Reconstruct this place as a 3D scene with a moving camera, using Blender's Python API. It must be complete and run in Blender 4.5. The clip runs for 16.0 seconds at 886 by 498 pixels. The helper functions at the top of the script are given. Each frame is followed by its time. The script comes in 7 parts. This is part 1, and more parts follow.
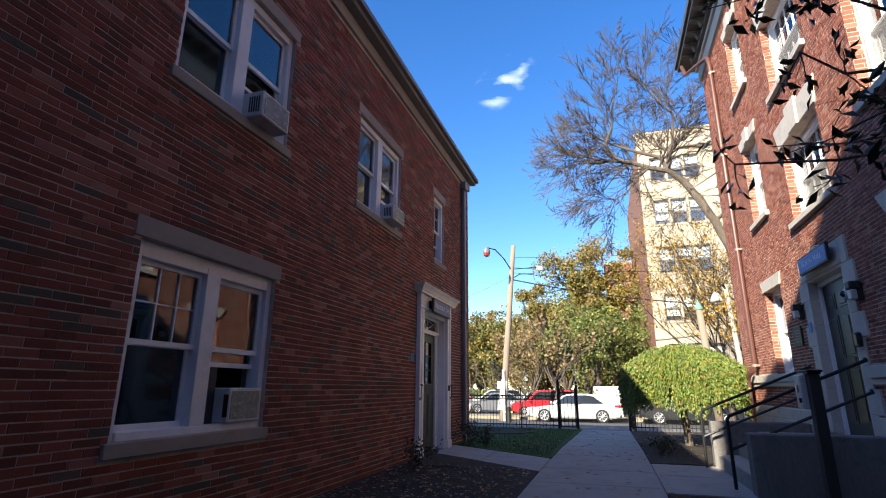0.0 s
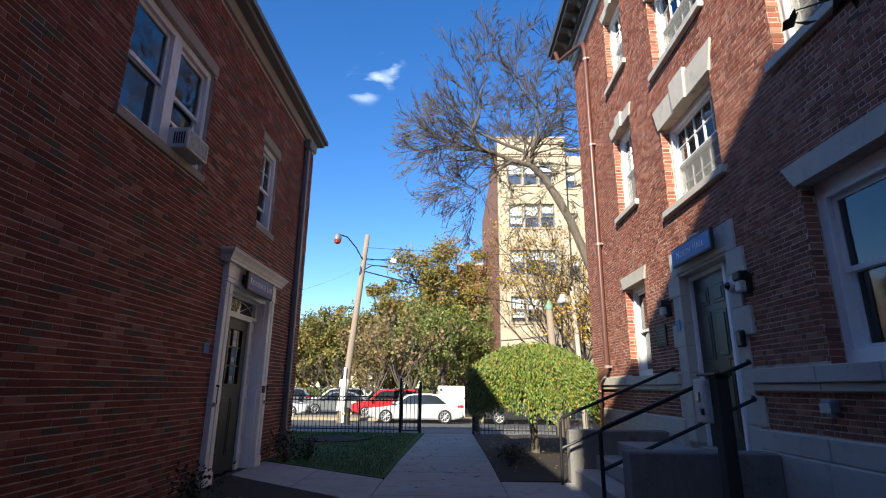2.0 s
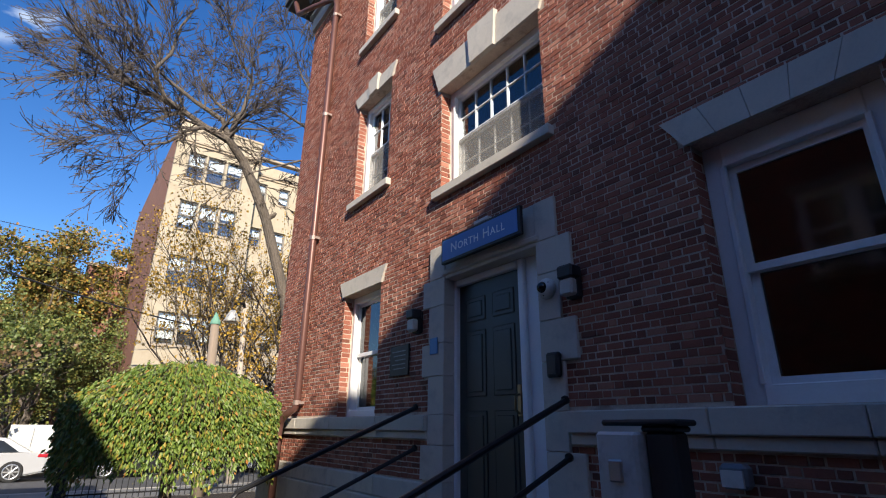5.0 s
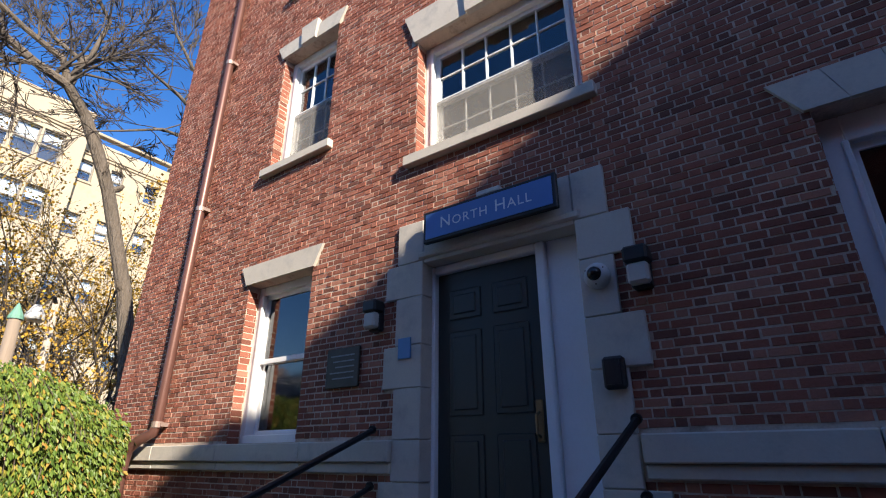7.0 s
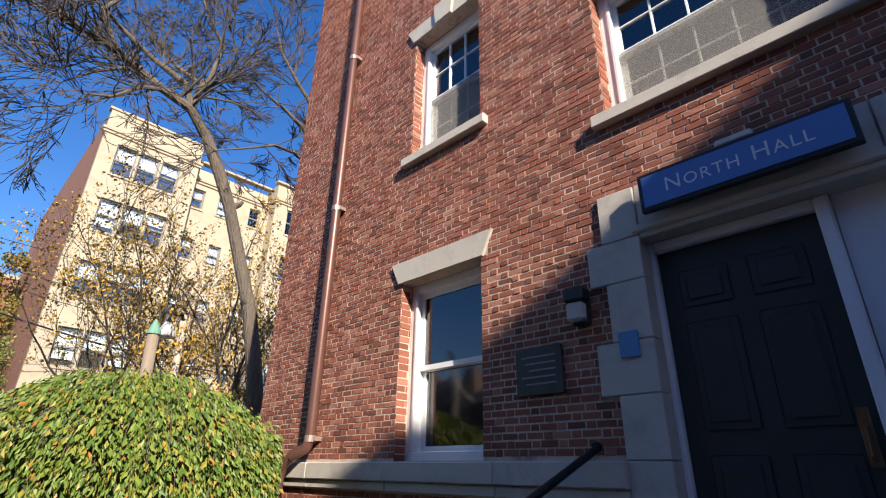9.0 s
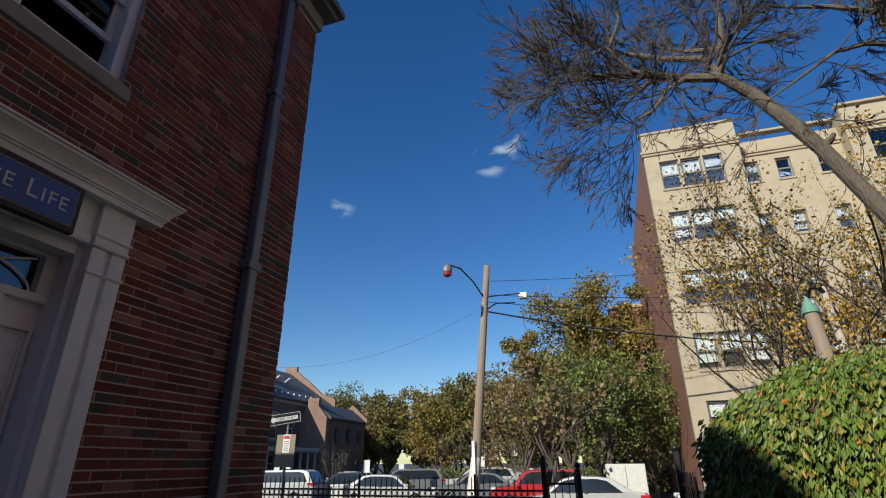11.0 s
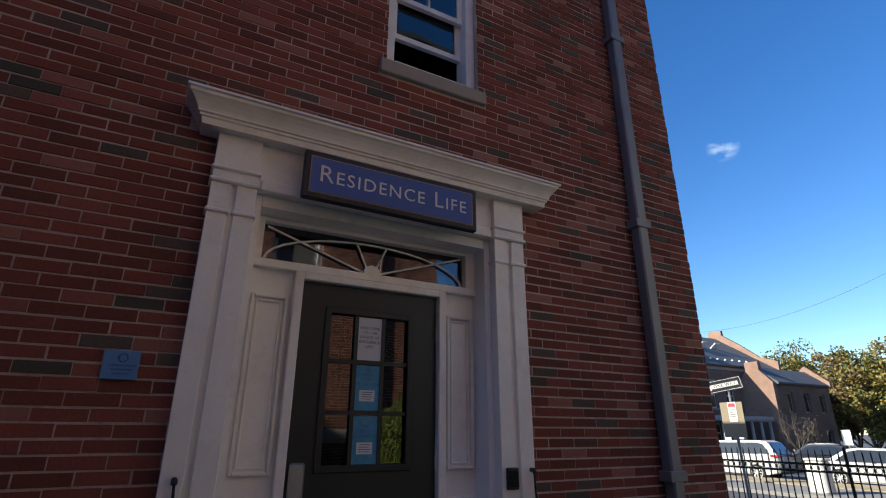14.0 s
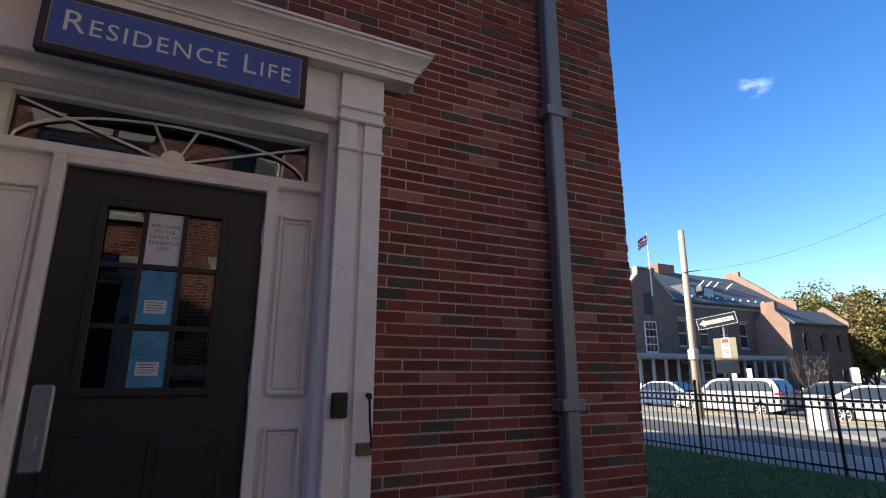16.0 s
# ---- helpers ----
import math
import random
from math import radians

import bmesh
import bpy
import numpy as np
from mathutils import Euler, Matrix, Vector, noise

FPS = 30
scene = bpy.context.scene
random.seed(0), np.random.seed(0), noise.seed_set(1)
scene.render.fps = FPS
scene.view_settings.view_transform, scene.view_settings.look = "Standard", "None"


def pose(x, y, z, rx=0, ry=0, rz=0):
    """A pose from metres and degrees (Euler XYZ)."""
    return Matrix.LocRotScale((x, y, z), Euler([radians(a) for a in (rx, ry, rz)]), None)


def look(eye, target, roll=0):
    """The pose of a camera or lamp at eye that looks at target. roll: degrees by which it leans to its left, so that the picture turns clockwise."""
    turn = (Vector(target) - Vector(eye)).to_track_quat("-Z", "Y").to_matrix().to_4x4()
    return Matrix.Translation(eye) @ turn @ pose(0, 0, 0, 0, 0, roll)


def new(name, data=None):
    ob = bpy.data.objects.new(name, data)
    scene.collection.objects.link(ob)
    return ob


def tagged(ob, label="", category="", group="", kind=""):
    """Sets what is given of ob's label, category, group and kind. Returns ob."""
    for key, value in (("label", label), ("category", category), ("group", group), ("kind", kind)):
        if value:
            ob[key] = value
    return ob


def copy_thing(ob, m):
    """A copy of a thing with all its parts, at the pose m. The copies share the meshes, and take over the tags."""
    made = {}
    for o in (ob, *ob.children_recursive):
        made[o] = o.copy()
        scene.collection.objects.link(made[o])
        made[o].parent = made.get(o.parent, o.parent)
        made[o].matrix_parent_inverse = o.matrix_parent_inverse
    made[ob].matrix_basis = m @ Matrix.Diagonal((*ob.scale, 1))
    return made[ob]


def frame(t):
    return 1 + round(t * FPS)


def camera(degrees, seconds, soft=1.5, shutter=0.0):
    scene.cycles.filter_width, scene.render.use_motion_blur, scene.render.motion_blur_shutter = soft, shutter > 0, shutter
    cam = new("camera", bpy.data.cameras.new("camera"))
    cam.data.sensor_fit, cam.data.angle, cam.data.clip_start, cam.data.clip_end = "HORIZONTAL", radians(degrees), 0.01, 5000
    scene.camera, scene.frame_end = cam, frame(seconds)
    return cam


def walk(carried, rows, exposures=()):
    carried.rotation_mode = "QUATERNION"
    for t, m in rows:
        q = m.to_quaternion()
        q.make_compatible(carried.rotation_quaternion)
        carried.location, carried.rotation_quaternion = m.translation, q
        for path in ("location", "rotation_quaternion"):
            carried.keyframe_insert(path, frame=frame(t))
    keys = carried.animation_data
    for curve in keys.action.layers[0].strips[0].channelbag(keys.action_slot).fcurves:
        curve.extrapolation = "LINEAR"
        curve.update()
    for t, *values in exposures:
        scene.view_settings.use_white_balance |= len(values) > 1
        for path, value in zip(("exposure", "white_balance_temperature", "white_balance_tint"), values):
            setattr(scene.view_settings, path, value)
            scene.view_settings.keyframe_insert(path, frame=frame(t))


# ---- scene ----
cam = camera(81.9, 16.0, soft=1.1)
PATH = [
    (0, (0.231, -1.546, 1.183), (-0.353, 0.292, 1.71), 0.3),
    (0.5, (0.193, -1.026, 1.201), (-0.148, 0.873, 1.728), 0.3),
    (1, (0.12, -0.531, 1.228), (-0.083, 1.39, 1.749), 0.3),
    (1.5, (0.147, -0.026, 1.247), (0.043, 1.902, 1.769), 0.5),
    (2, (0.092, 0.479, 1.251), (0.054, 2.409, 1.775), 0.6),
    (2.5, (0.109, 1.023, 1.244), (0.124, 2.953, 1.768), 0.6),
    (3, (0.131, 1.552, 1.294), (0.253, 3.477, 1.823), 0.5),
    (3.5, (0.227, 2.078, 1.323), (0.706, 3.937, 1.886), 0.7),
    (4, (0.241, 2.563, 1.352), (1.042, 4.284, 1.982), 0.5),
    (4.5, (0.284, 3.042, 1.356), (1.307, 4.635, 2.001), 0.2),
    (5, (0.306, 3.521, 1.342), (1.423, 5.041, 2.008), 0.6),
    (5.2, (0.331, 3.701, 1.364), (1.505, 5.172, 2.042), 0.8),
    (7.3, (0.268, 5.403, 1.343), (1.79, 6.447, 2.115), -0.3),
    (7.5, (0.256, 5.548, 1.35), (1.782, 6.583, 2.125), -0.5),
    (8, (0.293, 5.883, 1.367), (1.822, 6.918, 2.137), -0.9),
    (8.2, (0.334, 5.989, 1.35), (1.839, 7.046, 2.135), -0.4),
    (10.5, (0.041, 6.851, 1.461), (0.146, 8.701, 2.214), -0.5),
    (11, (-0.195, 7.073, 1.435), (-0.748, 8.833, 2.208), -0.4),
    (11.5, (-0.266, 7.028, 1.473), (-1.246, 8.591, 2.245), -0.1),
    (12, (-0.293, 6.984, 1.487), (-1.528, 8.355, 2.259), 0.0),
    (12.5, (-0.288, 6.955, 1.486), (-1.71, 8.135, 2.25), 0.1),
    (13, (-0.26, 7.026, 1.48), (-1.795, 8.064, 2.232), -0.1),
    (13.5, (-0.322, 7.174, 1.445), (-1.926, 8.127, 2.165), 0.1),
    (14, (-0.419, 7.342, 1.437), (-2.079, 8.228, 2.114), 0.2),
    (14.5, (-0.459, 7.577, 1.406), (-2.179, 8.379, 2.038), 0.0),
    (15, (-0.54, 7.829, 1.362), (-2.312, 8.562, 1.93), 0.1),
    (15.5, (-0.615, 8.149, 1.346), (-2.404, 8.89, 1.845), 0.1),
    (16, (-0.579, 8.54, 1.337), (-2.327, 9.387, 1.811), 0.1),
]
walk(cam, [(t, look(eye, target, roll)) for t, eye, target, roll in PATH], exposures=((0, 1.42, 6650, 7), (2, 1.05, 6500, 5), (3, 0.85, 6500, 8), (5, 0.68, 6500, 9), (7.5, 1.08, 6650, 10), (8.2, 1.05, 6650, 11), (10.3, 0.25, 6400, 6), (11.2, 0.0, 6400, 3), (12.5, 0.12, 6450, 3), (13.5, 0.72, 6550, 4), (14.5, 1.2, 6700, 5), (15.4, 1.45, 6800, 7), (16, 1.25, 6650, 6)))

# ---- world and sun ----
SUN = Vector((1.0, 2.63, -1.5)).normalized()
world = bpy.data.worlds.new("world")
scene.world = world
world.use_nodes = True
wn = world.node_tree
sky = wn.nodes.new("ShaderNodeTexSky")
sky.sky_type = "NISHITA"
sky.sun_disc = False
sky.sun_elevation = math.asin(-SUN.z)
sky.sun_rotation = math.atan2(-SUN.x, -SUN.y)
sky.air_density, sky.dust_density, sky.ozone_density = 1.0, 0.3, 2.5
hue = wn.nodes.new("ShaderNodeHueSaturation")
hue.inputs["Hue"].default_value, hue.inputs["Saturation"].default_value = 0.512, 1.32
wn.links.new(sky.outputs[0], hue.inputs["Color"])
# a few thin wisps of cloud
geo = wn.nodes.new("ShaderNodeTexCoord")
wisp = wn.nodes.new("ShaderNodeTexNoise")
wisp.inputs["Scale"].default_value, wisp.inputs["Detail"].default_value = 15, 8
stretch = wn.nodes.new("ShaderNodeMapping")
stretch.inputs["Scale"].default_value = (1.0, 1.0, 2.6)
wn.links.new(geo.outputs["Generated"], stretch.inputs[0])
wn.links.new(stretch.outputs[0], wisp.inputs["Vector"])
total = None
for c, width in (((-0.165, 0.828, 0.536), 0.0008), ((-0.12, 0.82, 0.56), 0.0008), ((-0.442, 0.772, 0.457), 0.0004)):
    dot = wn.nodes.new("ShaderNodeVectorMath")
    dot.operation = "DOT_PRODUCT"
    dot.inputs[1].default_value = Vector(c).normalized()
    wn.links.new(geo.outputs["Generated"], dot.inputs[0])
    near = wn.nodes.new("ShaderNodeMapRange")
    near.interpolation_type = "SMOOTHSTEP"
    near.inputs["From Min"].default_value, near.inputs["From Max"].default_value = 1 - width, 1.0
    wn.links.new(dot.outputs["Value"], near.inputs["Value"])
    if total is None:
        total = near.outputs[0]
    else:
        add = wn.nodes.new("ShaderNodeMath")
        wn.links.new(total, add.inputs[0])
        wn.links.new(near.outputs[0], add.inputs[1])
        total = add.outputs[0]
shape = wn.nodes.new("ShaderNodeMapRange")
shape.inputs["From Min"].default_value, shape.inputs["From Max"].default_value = 0.5, 0.85
wn.links.new(wisp.outputs[0], shape.inputs["Value"])
mask = wn.nodes.new("ShaderNodeMath")
mask.operation = "MULTIPLY"
wn.links.new(total, mask.inputs[0])
wn.links.new(shape.outputs[0], mask.inputs[1])
cloud = wn.nodes.new("ShaderNodeMix")
cloud.data_type = "RGBA"
wn.links.new(mask.outputs[0], cloud.inputs[0])
wn.links.new(hue.outputs[0], cloud.inputs[6])
cloud.inputs[7].default_value = (5.5, 6.2, 7.0, 1)
wn.links.new(cloud.outputs[2], wn.nodes["Background"].inputs[0])
wn.nodes["Background"].inputs[1].default_value = 0.12
sun_data = bpy.data.lights.new("sun", "SUN")
sun_data.energy, sun_data.angle, sun_data.color = 5.0, radians(0.53), (1.0, 0.91, 0.78)
sun = new("sun", sun_data)
sun.matrix_world = look((0, 0, 40), Vector((0, 0, 40)) + SUN)


# ---- materials ----
def node(nt, kind, **kw):
    n = nt.nodes.new(kind)
    for k, v in kw.items():
        n.inputs[k].default_value = v
    return n


def blank(name):
    m = bpy.data.materials.new(name)
    m.use_nodes = True
    return m, m.node_tree, m.node_tree.nodes["Principled BSDF"]


def ramp(nt, fac, stops):
    r = nt.nodes.new("ShaderNodeValToRGB")
    e = r.color_ramp.elements
    while len(e) < len(stops):
        e.new(0.5)
    for k, (p, c) in zip(e, stops):
        k.position, k.color = p, (*c, 1)
    nt.links.new(fac, r.inputs[0])
    return r.outputs[0]


def mixed(nt, fac, a, b, blend="MIX"):
    m = nt.nodes.new("ShaderNodeMix")
    m.data_type, m.blend_type = "RGBA", blend
    for s, v in ((m.inputs[0], fac), (m.inputs[6], a), (m.inputs[7], b)):
        if isinstance(v, (int, float)):
            s.default_value = v
        elif isinstance(v, tuple):
            s.default_value = (*v, 1)
        else:
            nt.links.new(v, s)
    return m.outputs[2]


def noise_out(nt, scale, detail=4.0, rough=0.6, stretch=(1, 1, 1)):
    tc = nt.nodes.new("ShaderNodeTexCoord")
    mp = node(nt, "ShaderNodeMapping", Scale=stretch)
    n = node(nt, "ShaderNodeTexNoise", Scale=scale, Detail=detail, Roughness=rough)
    nt.links.new(tc.outputs["Object"], mp.inputs[0])
    nt.links.new(mp.outputs[0], n.inputs["Vector"])
    return n.outputs[0]


def bumped(nt, p, height, strength, dist=0.01):
    b = node(nt, "ShaderNodeBump", Strength=strength, Distance=dist)
    nt.links.new(height, b.inputs["Height"])
    nt.links.new(b.outputs[0], p.inputs["Normal"])


def mat(name, base, rough=0.6, var=0.18, big=0.8, fine=40.0, bump=0.15, metal=0.0, stretch=(1, 1, 1), stain=None, dist=0.004, coat=0.0):
    """A surface with variation at two scales and fine relief; stain: a second colour in patches."""
    m, nt, p = blank(name)
    lo = tuple(c * (1 - var) for c in base)
    hi = tuple(min(1, c * (1 + var)) for c in base)
    a = noise_out(nt, big, 5, 0.65, stretch)
    b = noise_out(nt, fine, 3, 0.6, stretch)
    c1 = ramp(nt, a, [(0.3, lo), (0.7, hi)])
    c2 = mixed(nt, 0.35, c1, ramp(nt, b, [(0.3, lo), (0.7, hi)]))
    if stain:
        s = noise_out(nt, big * 2.3, 6, 0.7)
        f = ramp(nt, s, [(0.52, (0, 0, 0)), (0.72, (1, 1, 1))])
        c2 = mixed(nt, f, c2, stain)
    nt.links.new(c2, p.inputs["Base Color"])
    p.inputs["Roughness"].default_value, p.inputs["Metallic"].default_value = rough, metal
    p.inputs["Coat Weight"].default_value = coat
    if bump:
        bumped(nt, p, b, bump, dist)
    return m


def brick_mat(name, stops, single):
    """Fired clay; every brick takes its own tone."""
    m, nt, p = blank(name)
    if single:
        r = nt.nodes.new("ShaderNodeObjectInfo").outputs["Random"]
    else:
        r = nt.nodes.new("ShaderNodeNewGeometry").outputs["Random Per Island"]
    c = ramp(nt, r, stops)
    g = noise_out(nt, 1.1, 5, 0.7)
    c = mixed(nt, 0.4, c, ramp(nt, g, [(0.3, (0.45, 0.45, 0.45)), (0.7, (0.62, 0.6, 0.58))]), "OVERLAY")
    f = noise_out(nt, 70, 4, 0.7)
    c = mixed(nt, 0.35, c, ramp(nt, f, [(0.3, (0.35, 0.35, 0.35)), (0.72, (0.65, 0.65, 0.65))]), "OVERLAY")
    nt.links.new(c, p.inputs["Base Color"])
    p.inputs["Roughness"].default_value, p.inputs["Specular IOR Level"].default_value = 0.88, 0.15
    bumped(nt, p, f, 0.7, 0.006)
    return m


A_STOPS = [(0.0, (0.08, 0.072, 0.058)), (0.08, (0.13, 0.1, 0.08)), (0.11, (0.145, 0.052, 0.038)), (0.5, (0.21, 0.064, 0.046)), (0.88, (0.27, 0.085, 0.062)), (1.0, (0.36, 0.165, 0.125))]
B_STOPS = [(0.0, (0.165, 0.07, 0.052)), (0.15, (0.22, 0.082, 0.057)), (0.45, (0.275, 0.1, 0.068)), (0.8, (0.34, 0.13, 0.088)), (1.0, (0.43, 0.2, 0.14))]
BRICK_A, BRICK_A1 = brick_mat("clay_a", A_STOPS, False), brick_mat("clay_a_single", A_STOPS, True)
BRICK_B, BRICK_B1 = brick_mat("clay_b", B_STOPS, False), brick_mat("clay_b_single", B_STOPS, True)
MORTAR_A = mat("mortar_a", (0.5, 0.39, 0.33), 0.95, 0.3, 3, 90, 0.5, stain=(0.34, 0.25, 0.21))
MORTAR_B = mat("mortar_b", (0.56, 0.45, 0.36), 0.95, 0.35, 2.5, 90, 0.5, stain=(0.26, 0.17, 0.13))
WHITE = mat("white_paint", (0.8, 0.79, 0.78), 0.45, 0.06, 2, 60, 0.12, stain=(0.7, 0.68, 0.66))
CREAM = mat("old_white_paint", (0.93, 0.89, 0.82), 0.5, 0.06, 2, 50, 0.15, stain=(0.8, 0.76, 0.7))
BLUE_TRIM = mat("pale_paint", (0.8, 0.81, 0.83), 0.45, 0.06, 2, 60, 0.12)
STONE_A = mat("brown_stone", (0.34, 0.29, 0.24), 0.85, 0.15, 3, 60, 0.35)
LIMESTONE = mat("limestone", (0.56, 0.51, 0.44), 0.8, 0.1, 2, 55, 0.3, stain=(0.42, 0.39, 0.35))
CONCRETE = mat("concrete", (0.36, 0.335, 0.3), 0.9, 0.16, 1.2, 50, 0.35, stain=(0.25, 0.23, 0.21))
OLD_CONCRETE = mat("stained_concrete", (0.21, 0.2, 0.185), 0.9, 0.3, 2.0, 40, 0.4, stretch=(1, 1, 0.15), stain=(0.12, 0.115, 0.11))
ASPHALT = mat("asphalt", (0.075, 0.075, 0.078), 0.9, 0.25, 0.6, 60, 0.4)
SIDEWALK = mat("sidewalk_concrete", (0.2, 0.195, 0.185), 0.9, 0.14, 0.8, 40, 0.3, stain=(0.25, 0.235, 0.21))
SOIL = mat("mulch", (0.032, 0.024, 0.019), 0.95, 0.4, 4, 60, 0.9, dist=0.02)
TURF = mat("turf", (0.032, 0.085, 0.01), 0.95, 0.4, 2.5, 80, 0.9, dist=0.02)
IRON = mat("black_iron", (0.018, 0.018, 0.02), 0.45, 0.2, 6, 90, 0.2, metal=0.3)
WOOD = mat("grey_wood", (0.27, 0.21, 0.16), 0.9, 0.2, 3, 30, 0.5, stretch=(1, 1, 0.06))
BARK = mat("bark", (0.125, 0.1, 0.078), 0.95, 0.45, 6, 26, 1.0, stretch=(1, 1, 0.22), dist=0.05)
TWIG = mat("twig", (0.085, 0.068, 0.056), 0.95, 0.25, 5, 30, 0.2)
COPPER = mat("brown_downspout", (0.16, 0.075, 0.06), 0.4, 0.15, 3, 40, 0.1, metal=0.35)
DOOR_A = mat("charcoal_paint", (0.017, 0.021, 0.02), 0.45, 0.12, 4, 80, 0.12)
DOOR_B = mat("slate_green_paint", (0.03, 0.038, 0.037), 0.4, 0.12, 4, 80, 0.12)
GREYPIPE = mat("grey_painted_metal", (0.2, 0.21, 0.23), 0.45, 0.12, 3, 60, 0.1, metal=0.3)
SLATE = mat("slate_roof", (0.085, 0.09, 0.098), 0.7, 0.25, 2, 8, 0.4)
STEEL = mat("brushed_steel", (0.5, 0.5, 0.5), 0.35, 0.1, 5, 120, 0.1, metal=0.9)
BRASS = mat("brass", (0.27, 0.2, 0.12), 0.35, 0.15, 8, 90, 0.1, metal=0.9)
PLASTIC_K = mat("black_plastic", (0.02, 0.02, 0.022), 0.5, 0.1, 8, 120, 0.1)
AC_BEIGE = mat("off_white_metal", (0.62, 0.61, 0.58), 0.5, 0.06, 5, 90, 0.1, stain=(0.45, 0.44, 0.41))
# near-black tone: the darkness of unlit rooms put into the colour
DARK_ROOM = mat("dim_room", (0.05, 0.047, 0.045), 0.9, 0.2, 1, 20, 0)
BLIND = mat("window_shade", (0.5, 0.48, 0.44), 0.9, 0.05, 2, 80, 0.1)
SCREEN = mat("insect_screen", (0.03, 0.03, 0.032), 0.7, 0.1, 6, 300, 0.2)
SIGN_BLUE = mat("sign_blue", (0.06, 0.115, 0.36), 0.5, 0.05, 4, 60, 0.05)
LIGHT_BLUE = mat("tag_blue", (0.1, 0.26, 0.5), 0.5, 0.06, 6, 60, 0.05)
LETTER = mat("letter_white", (0.75, 0.74, 0.68), 0.5, 0.03, 4, 60, 0)
GOLD = mat("sign_gold", (0.5, 0.33, 0.14), 0.5, 0.05, 4, 60, 0)
PAPER = mat("paper", (0.7, 0.7, 0.7), 0.8, 0.04, 6, 90, 0)
PAPER_BLUE = mat("printed_paper", (0.07, 0.29, 0.45), 0.6, 0.35, 7, 60, 0)
INK = mat("ink", (0.05, 0.05, 0.06), 0.7, 0.05, 6, 60, 0)


def glass_mat(name, tint=(0.9, 0.94, 0.95), rough=0.0, see=0.75):
    """Thin window glass: clear, with mirror gloss that grows at grazing sight."""
    m, nt, p = blank(name)
    out = nt.nodes["Material Output"]
    tr = nt.nodes.new("ShaderNodeBsdfTransparent")
    tr.inputs[0].default_value = (*[c * see for c in tint], 1)
    gl = nt.nodes.new("ShaderNodeBsdfGlossy")
    gl.inputs["Roughness"].default_value = rough
    gl.inputs[0].default_value = (0.95, 0.97, 1, 1)
    fr = nt.nodes.new("ShaderNodeFresnel")
    fr.inputs[0].default_value = 1.9
    w = noise_out(nt, 1.7, 2, 0.5)
    b = node(nt, "ShaderNodeBump", Strength=0.12, Distance=0.02)
    nt.links.new(w, b.inputs["Height"])
    nt.links.new(b.outputs[0], gl.inputs["Normal"])
    mx = nt.nodes.new("ShaderNodeMixShader")
    nt.links.new(fr.outputs[0], mx.inputs[0])
    nt.links.new(tr.outputs[0], mx.inputs[1])
    nt.links.new(gl.outputs[0], mx.inputs[2])
    nt.links.new(mx.outputs[0], out.inputs[0])
    return m


GLASS = glass_mat("window_glass")
DARK_GLASS = glass_mat("dark_glass", see=0.35)


def leaf_mat(name, stops, rough=0.55):
    m, nt, p = blank(name)
    r = nt.nodes.new("ShaderNodeNewGeometry").outputs["Random Per Island"]
    c = ramp(nt, r, stops)
    g = noise_out(nt, 0.5, 3, 0.6)
    c = mixed(nt, 0.45, c, ramp(nt, g, [(0.3, (0.4, 0.42, 0.4)), (0.7, (0.66, 0.64, 0.6))]), "OVERLAY")
    nt.links.new(c, p.inputs["Base Color"])
    p.inputs["Roughness"].default_value = rough
    p.inputs["Transmission Weight"].default_value = 0.0
    p.inputs["Subsurface Weight"].default_value = 0.0
    return m


# ---- mesh helpers ----
def box(bm, x0, x1, y0, y1, z0, z1, bevel=0.0):
    r = bmesh.ops.create_cube(bm, size=1, matrix=Matrix.LocRotScale(((x0 + x1) / 2, (y0 + y1) / 2, (z0 + z1) / 2), None, (abs(x1 - x0), abs(y1 - y0), abs(z1 - z0))))
    if bevel:
        vs = set(r["verts"])
        es = [e for e in bm.edges if e.verts[0] in vs and e.verts[1] in vs]
        bmesh.ops.bevel(bm, geom=es, offset=bevel, segments=1, affect="EDGES")
    return r["verts"]


def boxes(*bs, bevel=0.0):
    bm = bmesh.new()
    for b in bs:
        box(bm, *b, bevel=bevel)
    return bm


def tube(bm, pts, radii, sides=8, caps=True):
    """A round rod along points, with a radius at each."""
    pts = [Vector(p) for p in pts]
    if isinstance(radii, (int, float)):
        radii = [radii] * len(pts)
    rings = []
    side = None
    for i, p in enumerate(pts):
        d = (pts[min(i + 1, len(pts) - 1)] - pts[max(i - 1, 0)]).normalized()
        if side is None:
            side = d.orthogonal().normalized()
        side = (side - d * side.dot(d)).normalized()
        up = d.cross(side)
        rings.append([bm.verts.new(p + (side * math.cos(a) + up * math.sin(a)) * radii[i]) for a in [2 * math.pi * k / sides for k in range(sides)]])
    for r0, r1 in zip(rings, rings[1:]):
        for k in range(sides):
            bm.faces.new((r0[k], r0[(k + 1) % sides], r1[(k + 1) % sides], r1[k]))
    if caps:
        bm.faces.new(rings[0][::-1])
        bm.faces.new(rings[-1])


def prism(bm, outline, axis, a, b):
    """A flat outline of (u, v) drawn out along an axis from a to b. x: (y, z); y: (x, z); z: (x, y)."""
    def at(u, v, w):
        return {"x": (w, u, v), "y": (u, w, v), "z": (u, v, w)}[axis]
    r0 = [bm.verts.new(at(u, v, a)) for u, v in outline]
    r1 = [bm.verts.new(at(u, v, b)) for u, v in outline]
    n = len(outline)
    for k in range(n):
        bm.faces.new((r0[k], r0[(k + 1) % n], r1[(k + 1) % n], r1[k]))
    bm.faces.new(r0[::-1])
    bm.faces.new(r1)


